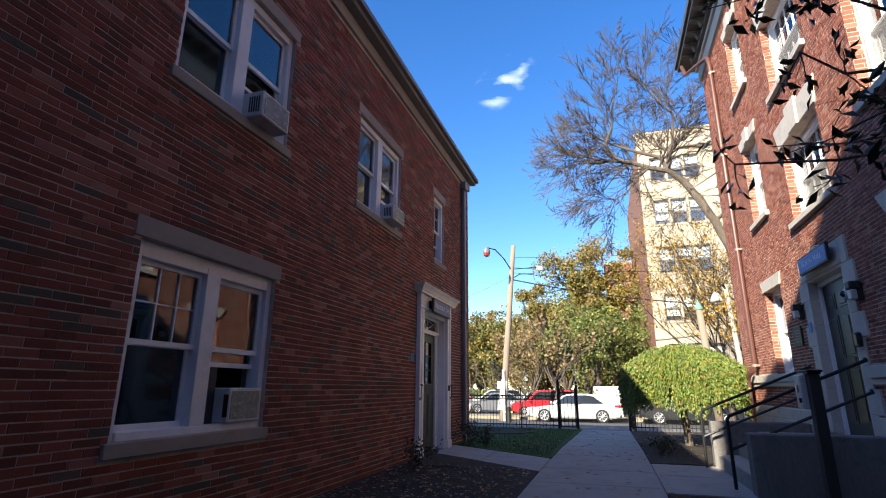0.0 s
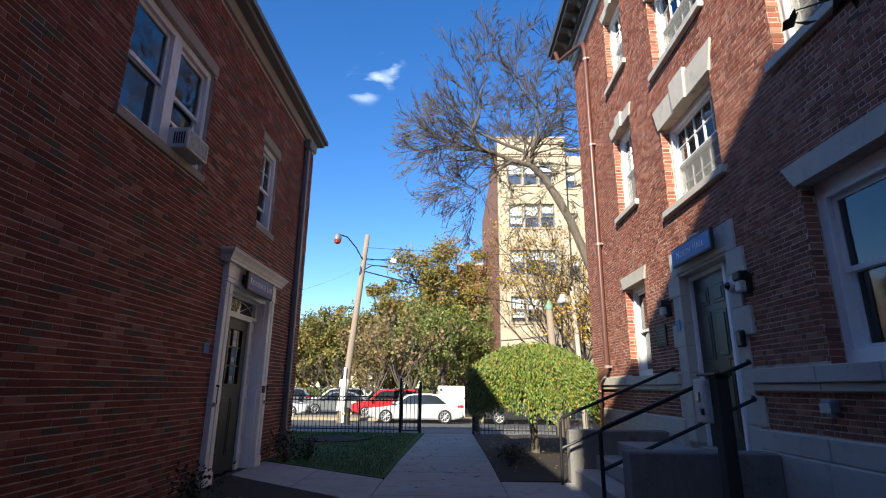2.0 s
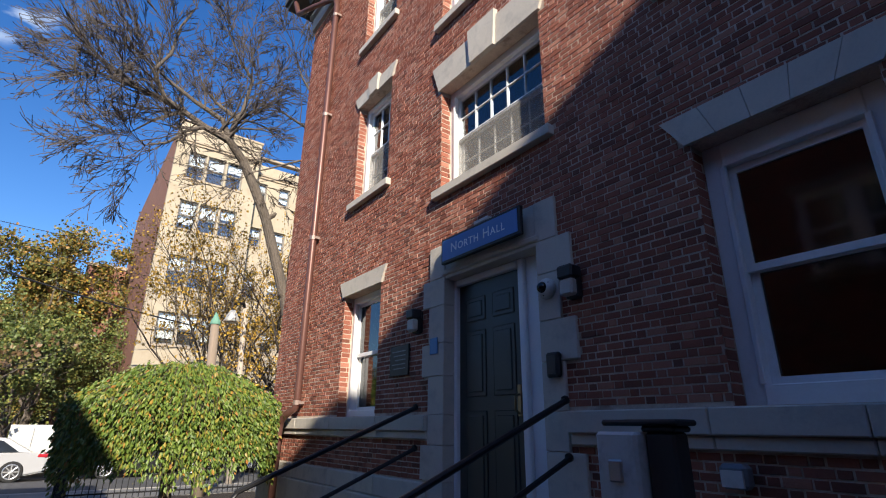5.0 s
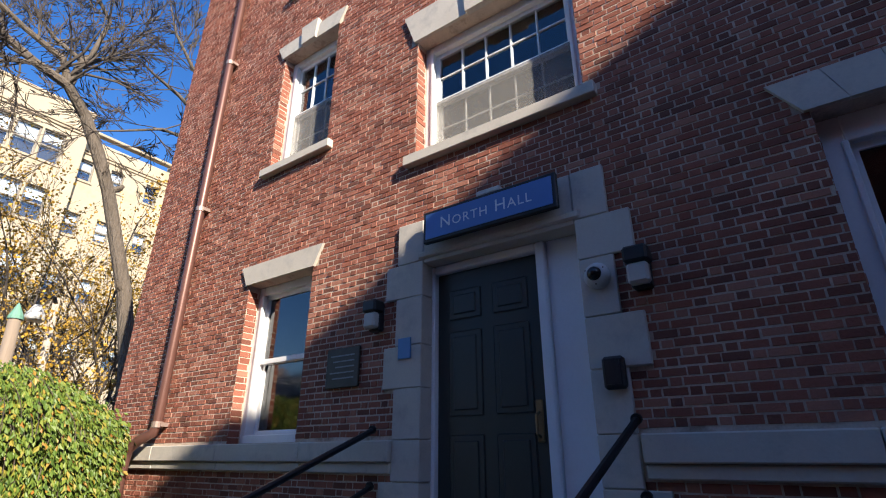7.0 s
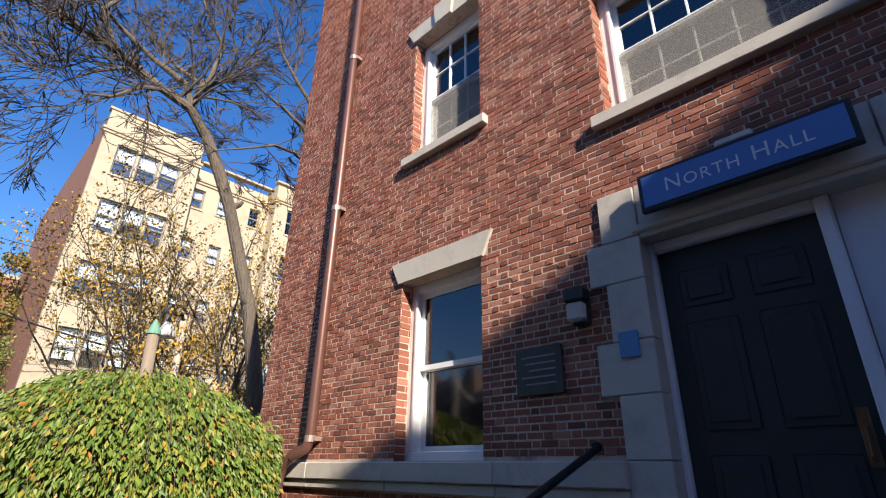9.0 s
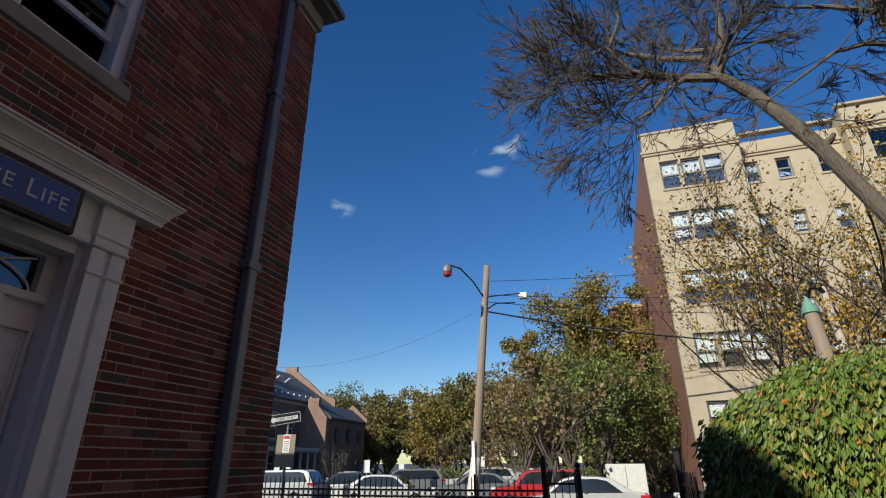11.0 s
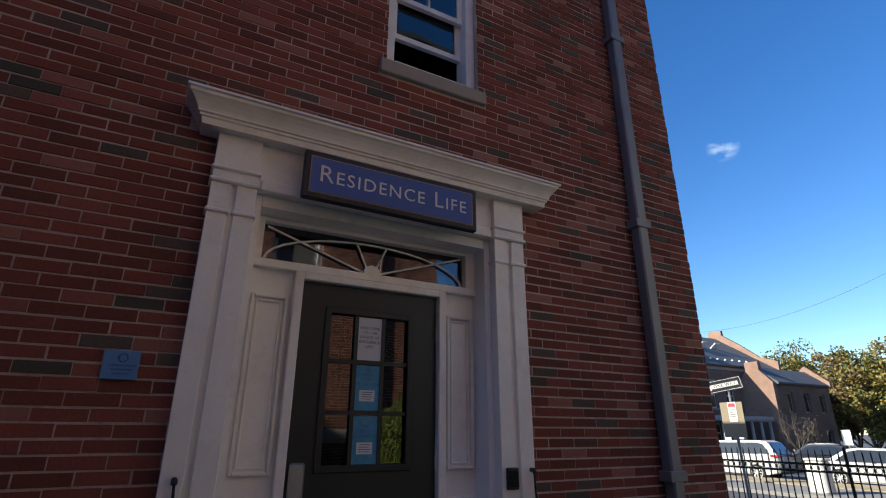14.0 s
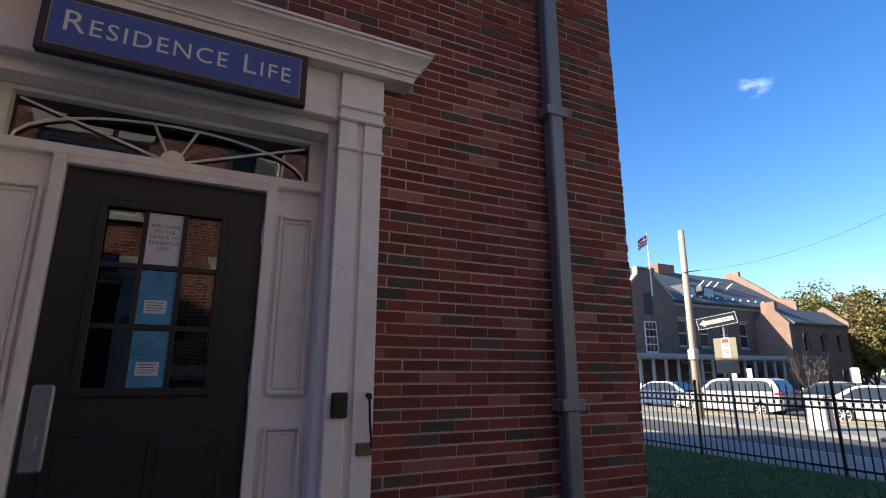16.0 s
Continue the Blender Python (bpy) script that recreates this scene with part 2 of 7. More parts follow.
def part(name, bm, material, parent, label="", smooth=False):
    """Links a bmesh as one mesh object under a thing or a part."""
    bmesh.ops.recalc_face_normals(bm, faces=bm.faces)
    me = bpy.data.meshes.new(name)
    bm.to_mesh(me)
    bm.free()
    me.materials.append(material)
    if smooth:
        me.polygons.foreach_set("use_smooth", [True] * len(me.polygons))
    ob = new(name, me)
    ob.parent = parent
    if label:
        ob["label"] = label
    return ob


def raw_part(name, verts, faces, material, parent, label="", kind="", smooth=False):
    me = bpy.data.meshes.new(name)
    me.from_pydata(verts, [], faces)
    me.materials.append(material)
    if smooth:
        me.polygons.foreach_set("use_smooth", [True] * len(me.polygons))
    ob = new(name, me)
    ob.parent = parent
    return tagged(ob, label=label, kind=kind)


def thing(name, label, category, group="", kind="", at=(0, 0, 0)):
    ob = new(name)
    ob.empty_display_size = 0.1
    ob.location = at
    return tagged(ob, label=label, category=category, group=group, kind=kind)


def words(a, b, size, material, parent, m, extrude=0.001):
    """A line of two words, each a mesh of its own, spaced as the whole line sets them."""
    whole = lettering(a + " " + b, size, material, parent, m, extrude=extrude)
    xs = [v.co.x for v in whole.data.vertices]
    bpy.data.objects.remove(whole)
    for w, end in ((a, min), (b, max)):
        o = lettering(w, size, material, parent, m, name="word", extrude=extrude)
        off = end(xs) - end(v.co.x for v in o.data.vertices)
        for v in o.data.vertices:
            v.co.x += off


def lettering(text, size, material, parent, m, name="lettering", extrude=0.002, small=0.78):
    """Words in Blender's built-in font as a mesh; capitals larger than the rest."""
    cu = bpy.data.curves.new(name, "FONT")
    cu.body, cu.size, cu.align_x, cu.align_y, cu.extrude = text, size, "CENTER", "CENTER", extrude
    cu.space_character = 1.12
    cu.resolution_u = 3
    cu.small_caps_scale = small
    for i, ch in enumerate(text):
        if ch.islower():
            cu.body_format[i].use_small_caps = True
    ob = bpy.data.objects.new(name, cu)
    me = bpy.data.meshes.new_from_object(ob)
    bpy.data.objects.remove(ob)
    bpy.data.curves.remove(cu)
    me.materials.clear()
    me.materials.append(material)
    o = new(name, me)
    o.parent = parent
    o.matrix_local = m
    return o


def wall_mesh(f, u0, u1, z0, z1, openings, depth):
    """A wall with openings cut through it. f maps (along, into the wall, up) to the world."""
    us = sorted({u0, u1, *[u for o in openings for u in o[:2] if u0 < u < u1]})
    zs = sorted({z0, z1, *[z for o in openings for z in o[2:] if z0 < z < z1]})

    def solid(i, k):
        if not (0 <= i < len(us) - 1 and 0 <= k < len(zs) - 1):
            return False
        u, z = (us[i] + us[i + 1]) / 2, (zs[k] + zs[k + 1]) / 2
        return not any(o[0] < u < o[1] and o[2] < z < o[3] for o in openings)

    bm = bmesh.new()
    memo = {}

    def v(i, w, k):
        key = (i, w, k)
        if key not in memo:
            memo[key] = bm.verts.new(f(us[i], w * depth, zs[k]))
        return memo[key]

    for i in range(len(us) - 1):
        for k in range(len(zs) - 1):
            if solid(i, k):
                for w in (0, 1):
                    bm.faces.new((v(i, w, k), v(i + 1, w, k), v(i + 1, w, k + 1), v(i, w, k + 1)))
                for di, dk, a, b in ((-1, 0, (i, k), (i, k + 1)), (1, 0, (i + 1, k), (i + 1, k + 1)), (0, -1, (i, k), (i + 1, k)), (0, 1, (i, k + 1), (i + 1, k + 1))):
                    if not solid(i + di, k + dk):
                        bm.faces.new((v(a[0], 0, a[1]), v(b[0], 0, b[1]), v(b[0], 1, b[1]), v(a[0], 1, a[1])))
    return bm


COURSE, BRICK_L, JOINT = 0.062, 0.2, 0.008


def brick_rows(u0, u1, z0, z1, gaps, rng, flemish=False):
    """Yields (u, u, z, z) of each brick of a wall in running or Flemish bond, cut at the gaps."""
    course, length, perp = (0.0508, 0.128, JOINT) if flemish else (COURSE, BRICK_L, JOINT * 0.5)
    n = int((z1 - z0) / course)
    for r in range(n):
        za, zb = z0 + r * course, z0 + r * course + course - JOINT
        zm = (za + zb) / 2
        cuts = sorted((g[0], g[1]) for g in gaps if g[2] < zm < g[3])
        spans, u = [], u0
        for a, b in cuts:
            if a > u:
                spans.append((u, a))
            u = max(u, b)
        if u < u1:
            spans.append((u, u1))
        head = length / 2 - perp / 2
        lengths = (length, head) if flemish else (length,)
        step = sum(lengths) + perp * len(lengths)
        off = u0 + (0.5 * step if r % 2 else 0.0) - step + (rng.uniform(-0.008, 0.008))
        for a, b in spans:
            k = math.floor((a - off) / step)
            while off + k * step < b:
                s = off + k * step
                for n in lengths:
                    p, q = max(a, s), min(b, s + n)
                    if q - p > 0.015:
                        yield p, q, za, zb
                    s += n + perp
                k += 1


def brick_geo(f, rows, rng, proud=0.003):
    vs, fs = [], []
    for p, q, za, zb in rows:
        w = -proud - rng.uniform(-0.0015, 0.0035)
        j = [rng.uniform(-0.0022, 0.0022) for _ in range(4)]
        b = len(vs)
        vs += [f(p + j[0], 0.004, za + j[1]), f(q + j[2], 0.004, za + j[1]), f(q + j[2], 0.004, zb + j[3]), f(p + j[0], 0.004, zb + j[3])]
        vs += [f(p + j[0] + 0.002, w, za + j[1] + 0.002), f(q + j[2] - 0.002, w, za + j[1] + 0.002), f(q + j[2] - 0.002, w, zb + j[3] - 0.002), f(p + j[0] + 0.002, w, zb + j[3] - 0.002)]
        fs += [(b + 4, b + 5, b + 6, b + 7), (b, b + 1, b + 5, b + 4), (b + 1, b + 2, b + 6, b + 5), (b + 2, b + 3, b + 7, b + 6), (b + 3, b, b + 4, b + 7)]
    return vs, fs

# ---- ground ----
PROFILE = [(-1500, -0.14), (-9, -0.14), (-2, -0.12), (4, -0.03), (7, 0.0), (10, 0.0), (14, -0.08), (17.5, -0.15), (20.5, -0.24), (24, -0.38), (28, -0.48), (40, -0.52), (1500, -0.52)]


def gz(y):
    for (a, za), (b, zb) in zip(PROFILE, PROFILE[1:]):
        if y <= b:
            return za + (zb - za) * (y - a) / (b - a)
    return PROFILE[-1][1]


def sheet(name, outline_x, ys, lift, thick, material, parent=None, label="", category="", wobble=0.0):
    """A slab that follows the ground; outline_x gives its two edges at a y."""
    bm = bmesh.new()
    rows = []
    for y in ys:
        x0, x1 = outline_x(y)
        n = max(1, min(24, int((x1 - x0) / 0.4))) if wobble else 1
        xs = [x0 + (x1 - x0) * k / n for k in range(n + 1)] if wobble else [x0, x1]
        rows.append([bm.verts.new((x, y, gz(y) + lift + (noise.noise((x * 1.7, y * 1.7, 3.0)) * wobble if 0 < k < len(xs) - 1 else 0))) for k, x in enumerate(xs)])
    for r0, r1 in zip(rows, rows[1:]):
        if len(r0) == len(r1):
            for k in range(len(r0) - 1):
                bm.faces.new((r0[k], r0[k + 1], r1[k + 1], r1[k]))
        else:
            bm.faces.new((r0[0], r0[-1], r1[-1], r1[0]))
    if thick:
        ext = bmesh.ops.extrude_face_region(bm, geom=bm.faces[:])
        for v in ext["geom"]:
            if isinstance(v, bmesh.types.BMVert):
                v.co.z -= thick
    ob = part(name, bm, material, parent)
    return tagged(ob, label=label, category=category, kind="structure")


ground = sheet("ground", lambda y: (-1500, 1500), [y for y, z in PROFILE], -0.03, 0, ASPHALT, None, "grey asphalt ground reaching to the horizon", "ground")

# ---- brick hall with the white doorway ----
XA, XB, YA, YB = -3.12, 3.25, 11.19, 12.18
YBACK = -9.1


def fA(u, w, z):
    return (XA - w, u, z)


def fAend(u, w, z):
    return (u, YA - w, z)


BY = 0.05


def fB(u, w, z):
    return (XB + w, u + BY, z)


def fBend(u, w, z):
    return (u, YB - w, z)


A_OPEN = {"L1": (1.345, 3.06, 0.805, 2.3), "W1": (1.39, 3.03, 3.835, 5.28), "W2": (4.785, 6.455, 3.835, 5.28), "W3": (8.34, 9.08, 3.83, 5.28)}
A_DOOR = (7.64, 9.11, -0.3, 2.66)
B_OPEN = {"w1": (8.73, 9.7, 1.475, 3.01), "w2": (8.716, 9.664, 4.39, 6.0), "w2u": (8.7, 9.66, 7.14, 8.72), "w3": (6.01, 7.53, 3.78, 5.065), "w3u": (6.01, 7.53, 6.06, 7.43),
          "w4": (3.868, 4.832, 1.475, 3.06), "w4u": (3.86, 4.83, 4.39, 6.0), "w4uu": (3.86, 4.83, 7.14, 8.72), "w5": (0.7, 1.68, 1.475, 3.06), "w5u": (0.7, 1.68, 4.39, 6.0), "w5uu": (0.7, 1.68, 7.14, 8.72)}
B_DOOR = (6.17, 7.44, 0.55, 2.76)

wall_west = tagged(part("wall_west", wall_mesh(fA, YBACK, YA, -0.4, 6.42, [*A_OPEN.values(), A_DOOR], 0.32), MORTAR_A, None), "dark red brick wall of a two-storey hall", "wall", kind="structure")
wall_west_end = tagged(part("wall_west_end", wall_mesh(fAend, -15.0, XA - 0.32, -0.4, 6.42, [], 0.32), MORTAR_A, None), "dark red brick end wall of the hall", "wall", kind="structure")
wall_east = tagged(part("wall_east", wall_mesh(fB, YBACK, YB - BY, -0.4, 9.3, [*B_OPEN.values(), B_DOOR], 0.34), MORTAR_B, None), "red brick wall of a three-storey hall with stone dressings", "wall", kind="structure")
wall_east_end = tagged(part("wall_east_end", wall_mesh(fBend, XB + 0.34, 18.0, -0.4, 9.3, [], 0.34), MORTAR_B, None), "red brick end wall of the three-storey hall", "wall", kind="structure")
# unseen block added; its edges shape the slanting shade on the east wall
wall_back = tagged(part("wall_back", boxes((-4.7, 12, YBACK - 8, YBACK - 0.003, -0.4, 12.5), (-26, -4.703, YBACK - 8, YBACK - 0.003, -0.4, 6.4)), BRICK_B, None), "unseen brick block added to cast the slanting shade on the east wall", "wall", kind="structure")

# roofs and eaves
bm = boxes((-15.2, XA + 0.05, YBACK, YA + 0.05, 6.42, 6.62))
trim_frieze = tagged(part("trim_frieze", bm, STONE_A, None), "tan frieze board under the eave", "frieze", kind="structure")
bm = boxes((-15.4, XA + 0.2, YBACK, YA + 0.14, 6.62, 6.7), (-15.5, XA + 0.27, YBACK, YA + 0.2, 6.7, 6.79))
trim_eave = tagged(part("trim_eave", bm, mat("eave_paint", (0.2, 0.19, 0.18), 0.6, 0.15, 2, 40, 0.15), None), "dark painted projecting eave", "eave", kind="structure")
bm = bmesh.new()
vs = [bm.verts.new(p) for p in ((-15.4, YBACK, 6.79), (XA + 0.22, YBACK, 6.79), (XA + 0.22, YA + 0.15, 6.79), (-15.4, YA + 0.15, 6.79), (-9.2, YBACK, 8.2), (-9.2, YA - 6, 8.2))]
for q in ((1, 2, 5, 4), (2, 3, 5), (3, 0, 4, 5), (0, 1, 4)):
    bm.faces.new([vs[k] for k in q])
roof_west = tagged(part("roof_west", bm, SLATE, None), "dark low hipped roof", "roof", kind="structure")

bm = boxes((XB - 0.06, 18, YBACK, YB + 0.06, 9.3, 9.62), (XB - 0.12, 18, YBACK, YB + 0.12, 9.62, 9.72))
trim_entablature = tagged(part("trim_entablature", bm, mat("grey_cornice_paint", (0.42, 0.41, 0.4), 0.6, 0.1, 2, 40, 0.15), None), "grey painted frieze below the roof cornice", "frieze", kind="structure")
bm = boxes((XB - 0.5, 18, YBACK, YB + 0.5, 9.96, 10.08), (XB - 0.56, 18, YBACK, YB + 0.56, 10.08, 10.24), (XB - 0.2, 18, YBACK, YB + 0.2, 9.72, 9.8))
cornice_mat = mat("dark_cornice_paint", (0.09, 0.09, 0.085), 0.6, 0.2, 2, 40, 0.15)
trim_cornice = tagged(part("trim_cornice", bm, cornice_mat, None), "dark bracketed roof cornice", "cornice", kind="structure")
bracket_bm = bmesh.new()
prism(bracket_bm, [(0, 0), (0, 0.24), (-0.38, 0.24), (-0.38, 0.17), (-0.2, 0.1), (-0.14, 0)], "y", -0.07, 0.07)
first = None
y = YB - 0.25
k = 0
while y > -2:
    if first is None:
        first = part("bracket", bracket_bm, cornice_mat, trim_cornice)
        b = first
    else:
        b = new("bracket", first.data)
        b.parent = trim_cornice
    b.location = (XB - 0.1, y, 9.75)
    y -= 0.5
for k in range(8):
    b = new("bracket", first.data)
    b.parent = trim_cornice
    b.location = (XB + 0.3 + 0.5 * k, YB + 0.1, 9.75)
    b.rotation_euler = (0, 0, -math.pi / 2)

# ---- paths, beds and lawn ----
def wig(y, a, b):
    return a + (b - a) * (y + 9) / 26.5


STEP_Y = [-9, -6, -3.6, -1.6, 0.35, 2.3, 4.2, 5.9, 7.15, 8.9, 10.9, 12.9, 14.9, 16.4, 17.6]
walkway = tagged(new("pavement_walk"), "grey concrete footpath of poured slabs", "footpath", kind="structure")
for a, b in zip(STEP_Y, STEP_Y[1:]):
    ys = [a + 0.008, *[y for y, z in PROFILE if a < y < b], b - 0.008]
    sheet("slab", lambda y: (wig(y, -1.02, -0.76), wig(y, 0.8, 0.75)), ys, 0.0, 0.1, CONCRETE, walkway)
for ob in walkway.children:
    del ob["kind"]
branch = tagged(new("pavement_branch"), "grey concrete branch path slanting to the white doorway", "footpath", kind="structure")


def slant(y, y0, y1):
    """The edge of the branch path between the footpath and the wall."""
    return -0.87 - 2.24 * max(0.0, min(1.0, (y - y0) / (y1 - y0)))


for a, b in ((0.0, 0.49), (0.497, 1.0)):
    bm = bmesh.new()
    prism(bm, [(-0.87 - 2.24 * a, 6.72 + 1.68 * a), (-0.87 - 2.24 * b, 6.72 + 1.68 * b), (-0.87 - 2.24 * b, 8.24 + 1.6 * b), (-0.87 - 2.24 * a, 8.24 + 1.6 * a)], "z", -0.1, 0.002)
    part("slab", bm, CONCRETE, branch)
apron = tagged(new("pavement_apron"), "grey concrete apron before the steps", "footpath", kind="structure")
for y0, y1 in ((5.56, 6.95), (6.965, 8.16)):
    part("slab", boxes((wig(7, 0.8, 0.75) + 0.01, 1.78, y0, y1, -0.12, 0.0)), CONCRETE, apron)
bed_west = sheet("bed_west", lambda y: (XA, min(wig(y, -1.02, -0.76) - 0.01, slant(y, 6.7, 8.38))), [-9, -5, -2, 0, 2, 4, 5.6, 6.7, 7.2, 7.7, 8.2], 0.005, 0.2, SOIL, None, "dark mulch bed strewn with fallen leaves", "flower bed", wobble=0.03)
bed_east = sheet("bed_east", lambda y: (wig(y, 0.8, 0.75) + 0.01, XB), [-9, -5, -2, 0, 2, 4, 5.55], 0.004, 0.2, SOIL, None, "dark mulch bed along the brick wall", "flower bed", wobble=0.03)
bed_tree = sheet("bed_tree", lambda y: (wig(y, 0.8, 0.75) + 0.01, XB), [8.17, 9.3, 10.5, 12, 14, 16, 17.4], 0.006, 0.2, SOIL, None, "dark mulch bed under the weeping tree", "flower bed", wobble=0.05)
lawn = sheet("lawn", lambda y: (slant(y, 8.25, 9.85), wig(y, -1.02, -0.76) - 0.01), [8.3, 8.7, 9.1, 9.5, 9.86, 10.5, YA - 0.02], 0.01, 0.2, TURF, None, "short shaded green lawn", "lawn", wobble=0.02)
lawn_2 = sheet("lawn", lambda y: (-24, wig(y, -1.02, -0.76) - 0.01), [YA, 12.5, 14, 15.5, 17.55], 0.01, 0.2, TURF, None, "short shaded green lawn beside the fence", "lawn", wobble=0.02)
ring = bmesh.new()
prism(ring, [(-2.95 + (0.85 + 0.08 * math.sin(5 * a)) * math.cos(a), 14.5 + (0.8 + 0.06 * math.cos(4 * a)) * math.sin(a)) for a in [2 * math.pi * k / 40 for k in range(40)]], "z", -0.25, -0.045)
bed_ring = tagged(part("bed_ring", ring, SOIL, None), "round dark mulch patch in the lawn", "flower bed", kind="structure")
verge = sheet("bed_far", lambda y: (XB, 24), [YB, 14, 16, 17.4], 0.004, 0.2, SOIL, None, "dark bed behind the brick hall", "flower bed")
pavement_street = tagged(new("pavement_street"), "pale concrete street pavement", "pavement", kind="structure")
for k in range(-16, 14):
    o = sheet("slab", lambda y: (k * 1.5, k * 1.5 + 1.485), [17.65, 19.15, 20.5], 0.0, 0.12, SIDEWALK, pavement_street)
    del o["kind"]
kerb_near = tagged(part("kerb_near", boxes((-60, 60, 20.52, 20.68, gz(20.6) - 0.3, gz(20.6) + 0.01), bevel=0.01), CONCRETE, None), "grey granite kerb", "kerb", kind="structure")
pavement_far = tagged(part("pavement_far", boxes((-60, 60, 29.4, 31.6, -1.0, -0.37)), mat("leafy_pavement", (0.3, 0.25, 0.17), 0.9, 0.25, 1.2, 30, 0.3, stain=(0.42, 0.29, 0.08)), None), "sunlit pavement strewn with yellow leaves", "pavement", kind="structure")

# ---- windows and doorways ----
def fbox(bm, f, u0, u1, w0, w1, z0, z1, bevel=0.0):
    a, b = f(u0, w0, z0), f(u1, w1, z1)
    box(bm, min(a[0], b[0]), max(a[0], b[0]), min(a[1], b[1]), max(a[1], b[1]), min(a[2], b[2]), max(a[2], b[2]), bevel=bevel)


def fboxes(f, *bs, bevel=0.0):
    bm = bmesh.new()
    for b in bs:
        fbox(bm, f, *b, bevel=bevel)
    return bm


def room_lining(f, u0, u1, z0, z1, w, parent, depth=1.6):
    """An added dark box behind a window, the room's dimness painted in: five walls open to the window."""
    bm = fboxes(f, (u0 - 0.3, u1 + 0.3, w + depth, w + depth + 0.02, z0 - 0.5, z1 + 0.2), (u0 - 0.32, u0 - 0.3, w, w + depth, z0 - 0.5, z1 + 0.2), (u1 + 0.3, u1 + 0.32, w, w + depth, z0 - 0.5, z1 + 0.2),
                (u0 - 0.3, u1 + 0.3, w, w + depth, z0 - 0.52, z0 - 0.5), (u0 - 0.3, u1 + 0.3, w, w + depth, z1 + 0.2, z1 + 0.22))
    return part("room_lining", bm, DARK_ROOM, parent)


def sash(f, u0, u1, z0, z1, w, parent, material, cols=1, rows=1, stile=0.045, glass=None, bar=0.013):
    bm = fboxes(f, (u0, u0 + stile, w, w + 0.035, z0, z1), (u1 - stile, u1, w, w + 0.035, z0, z1), (u0 + stile, u1 - stile, w, w + 0.035, z0, z0 + stile), (u0 + stile, u1 - stile, w, w + 0.035, z1 - stile, z1))
    s = part("sash", bm, material, parent)
    a, b, c, d = u0 + stile, u1 - stile, z0 + stile, z1 - stile
    p = part("pane", fboxes(f, (a, b, w + 0.016, w + 0.02, c, d)), glass or GLASS, s, "clear window pane")
    p.visible_shadow = False
    for k in range(1, cols):
        u = a + (b - a) * k / cols
        part("glazing_bar", fboxes(f, (u - bar / 2, u + bar / 2, w + 0.002, w + 0.03, c, d)), material, s)
    for k in range(1, rows):
        z = c + (d - c) * k / rows
        part("glazing_bar", fboxes(f, (a, b, w + 0.004, w + 0.028, z - bar / 2, z + bar / 2)), material, s)
    return s


def hung(f, u0, u1, z0, z1, w, parent, material, cols=3, rows=2, low_cols=None, low_rows=None, lift=0.0, glass=None, low_glass=None):
    """A double-hung pair of sashes; lift: how far the lower one is raised."""
    zm = (z0 + z1) / 2
    sash(f, u0, u1, zm - 0.02, z1, w, parent, material, cols, rows, glass=glass)
    sash(f, u0, u1, z0 + lift, zm + 0.02 + lift, w + 0.04, parent, material, low_cols or cols, low_rows or rows, glass=low_glass or glass)


def air_conditioner(f, u0, u1, z0, z1, out, label):
    """A window unit: louvred case that sticks out of the opening, with a grille on its outer face."""
    c = f((u0 + u1) / 2, 0, z0)
    t = thing("air_conditioner", label, "air conditioner", group="window air conditioners")
    part("case", fboxes(f, (u0, u1, -out, 0.25, z0, z1), bevel=0.012), AC_BEIGE, t)
    g = part("coil_grille", fboxes(f, (u0 + 0.03, u1 - 0.03, -out - 0.004, -out + 0.02, z0 + 0.03, z1 - 0.03)), mat("condenser", (0.2, 0.21, 0.22), 0.5, 0.4, 9, 40, 0.4, metal=0.5, stain=(0.5, 0.5, 0.5)), t, "dented grey condenser face")
    n = 5
    for k in range(n):
        u = u0 - 0.004
        a = -out + 0.04 + k * (out - 0.06) / n
        part("louvre", fboxes(f, (u0 - 0.005, u0 + 0.01, a, a + 0.015, z0 + 0.05, z1 - 0.06)), PLASTIC_K, t)
    return t


SCREENED = glass_mat("screened_glass", see=0.12, rough=0.06)


def mesh_mat(name, tone, see):
    """Woven insect screen: part clear, part dull grey wire."""
    m, nt, p = blank(name)
    p.inputs["Base Color"].default_value, p.inputs["Roughness"].default_value = (*tone, 1), 0.8
    tr = nt.nodes.new("ShaderNodeBsdfTransparent")
    mx = nt.nodes.new("ShaderNodeMixShader")
    f = noise_out(nt, 3.0, 3, 0.6)
    k = nt.nodes.new("ShaderNodeMapRange")
    k.inputs["To Min"].default_value, k.inputs["To Max"].default_value = see - 0.08, see + 0.08
    nt.links.new(f, k.inputs["Value"])
    nt.links.new(k.outputs[0], mx.inputs[0])
    nt.links.new(p.outputs[0], mx.inputs[1])
    nt.links.new(tr.outputs[0], mx.inputs[2])
    nt.links.new(mx.outputs[0], nt.nodes["Material Output"].inputs[0])
    return m


FLY_SCREEN = mesh_mat("fly_screen", (0.24, 0.23, 0.21), 0.5)
ANGLE_A = mat("shade_cloth", (0.42, 0.4, 0.36), 0.9, 0.06, 3, 80, 0.1)


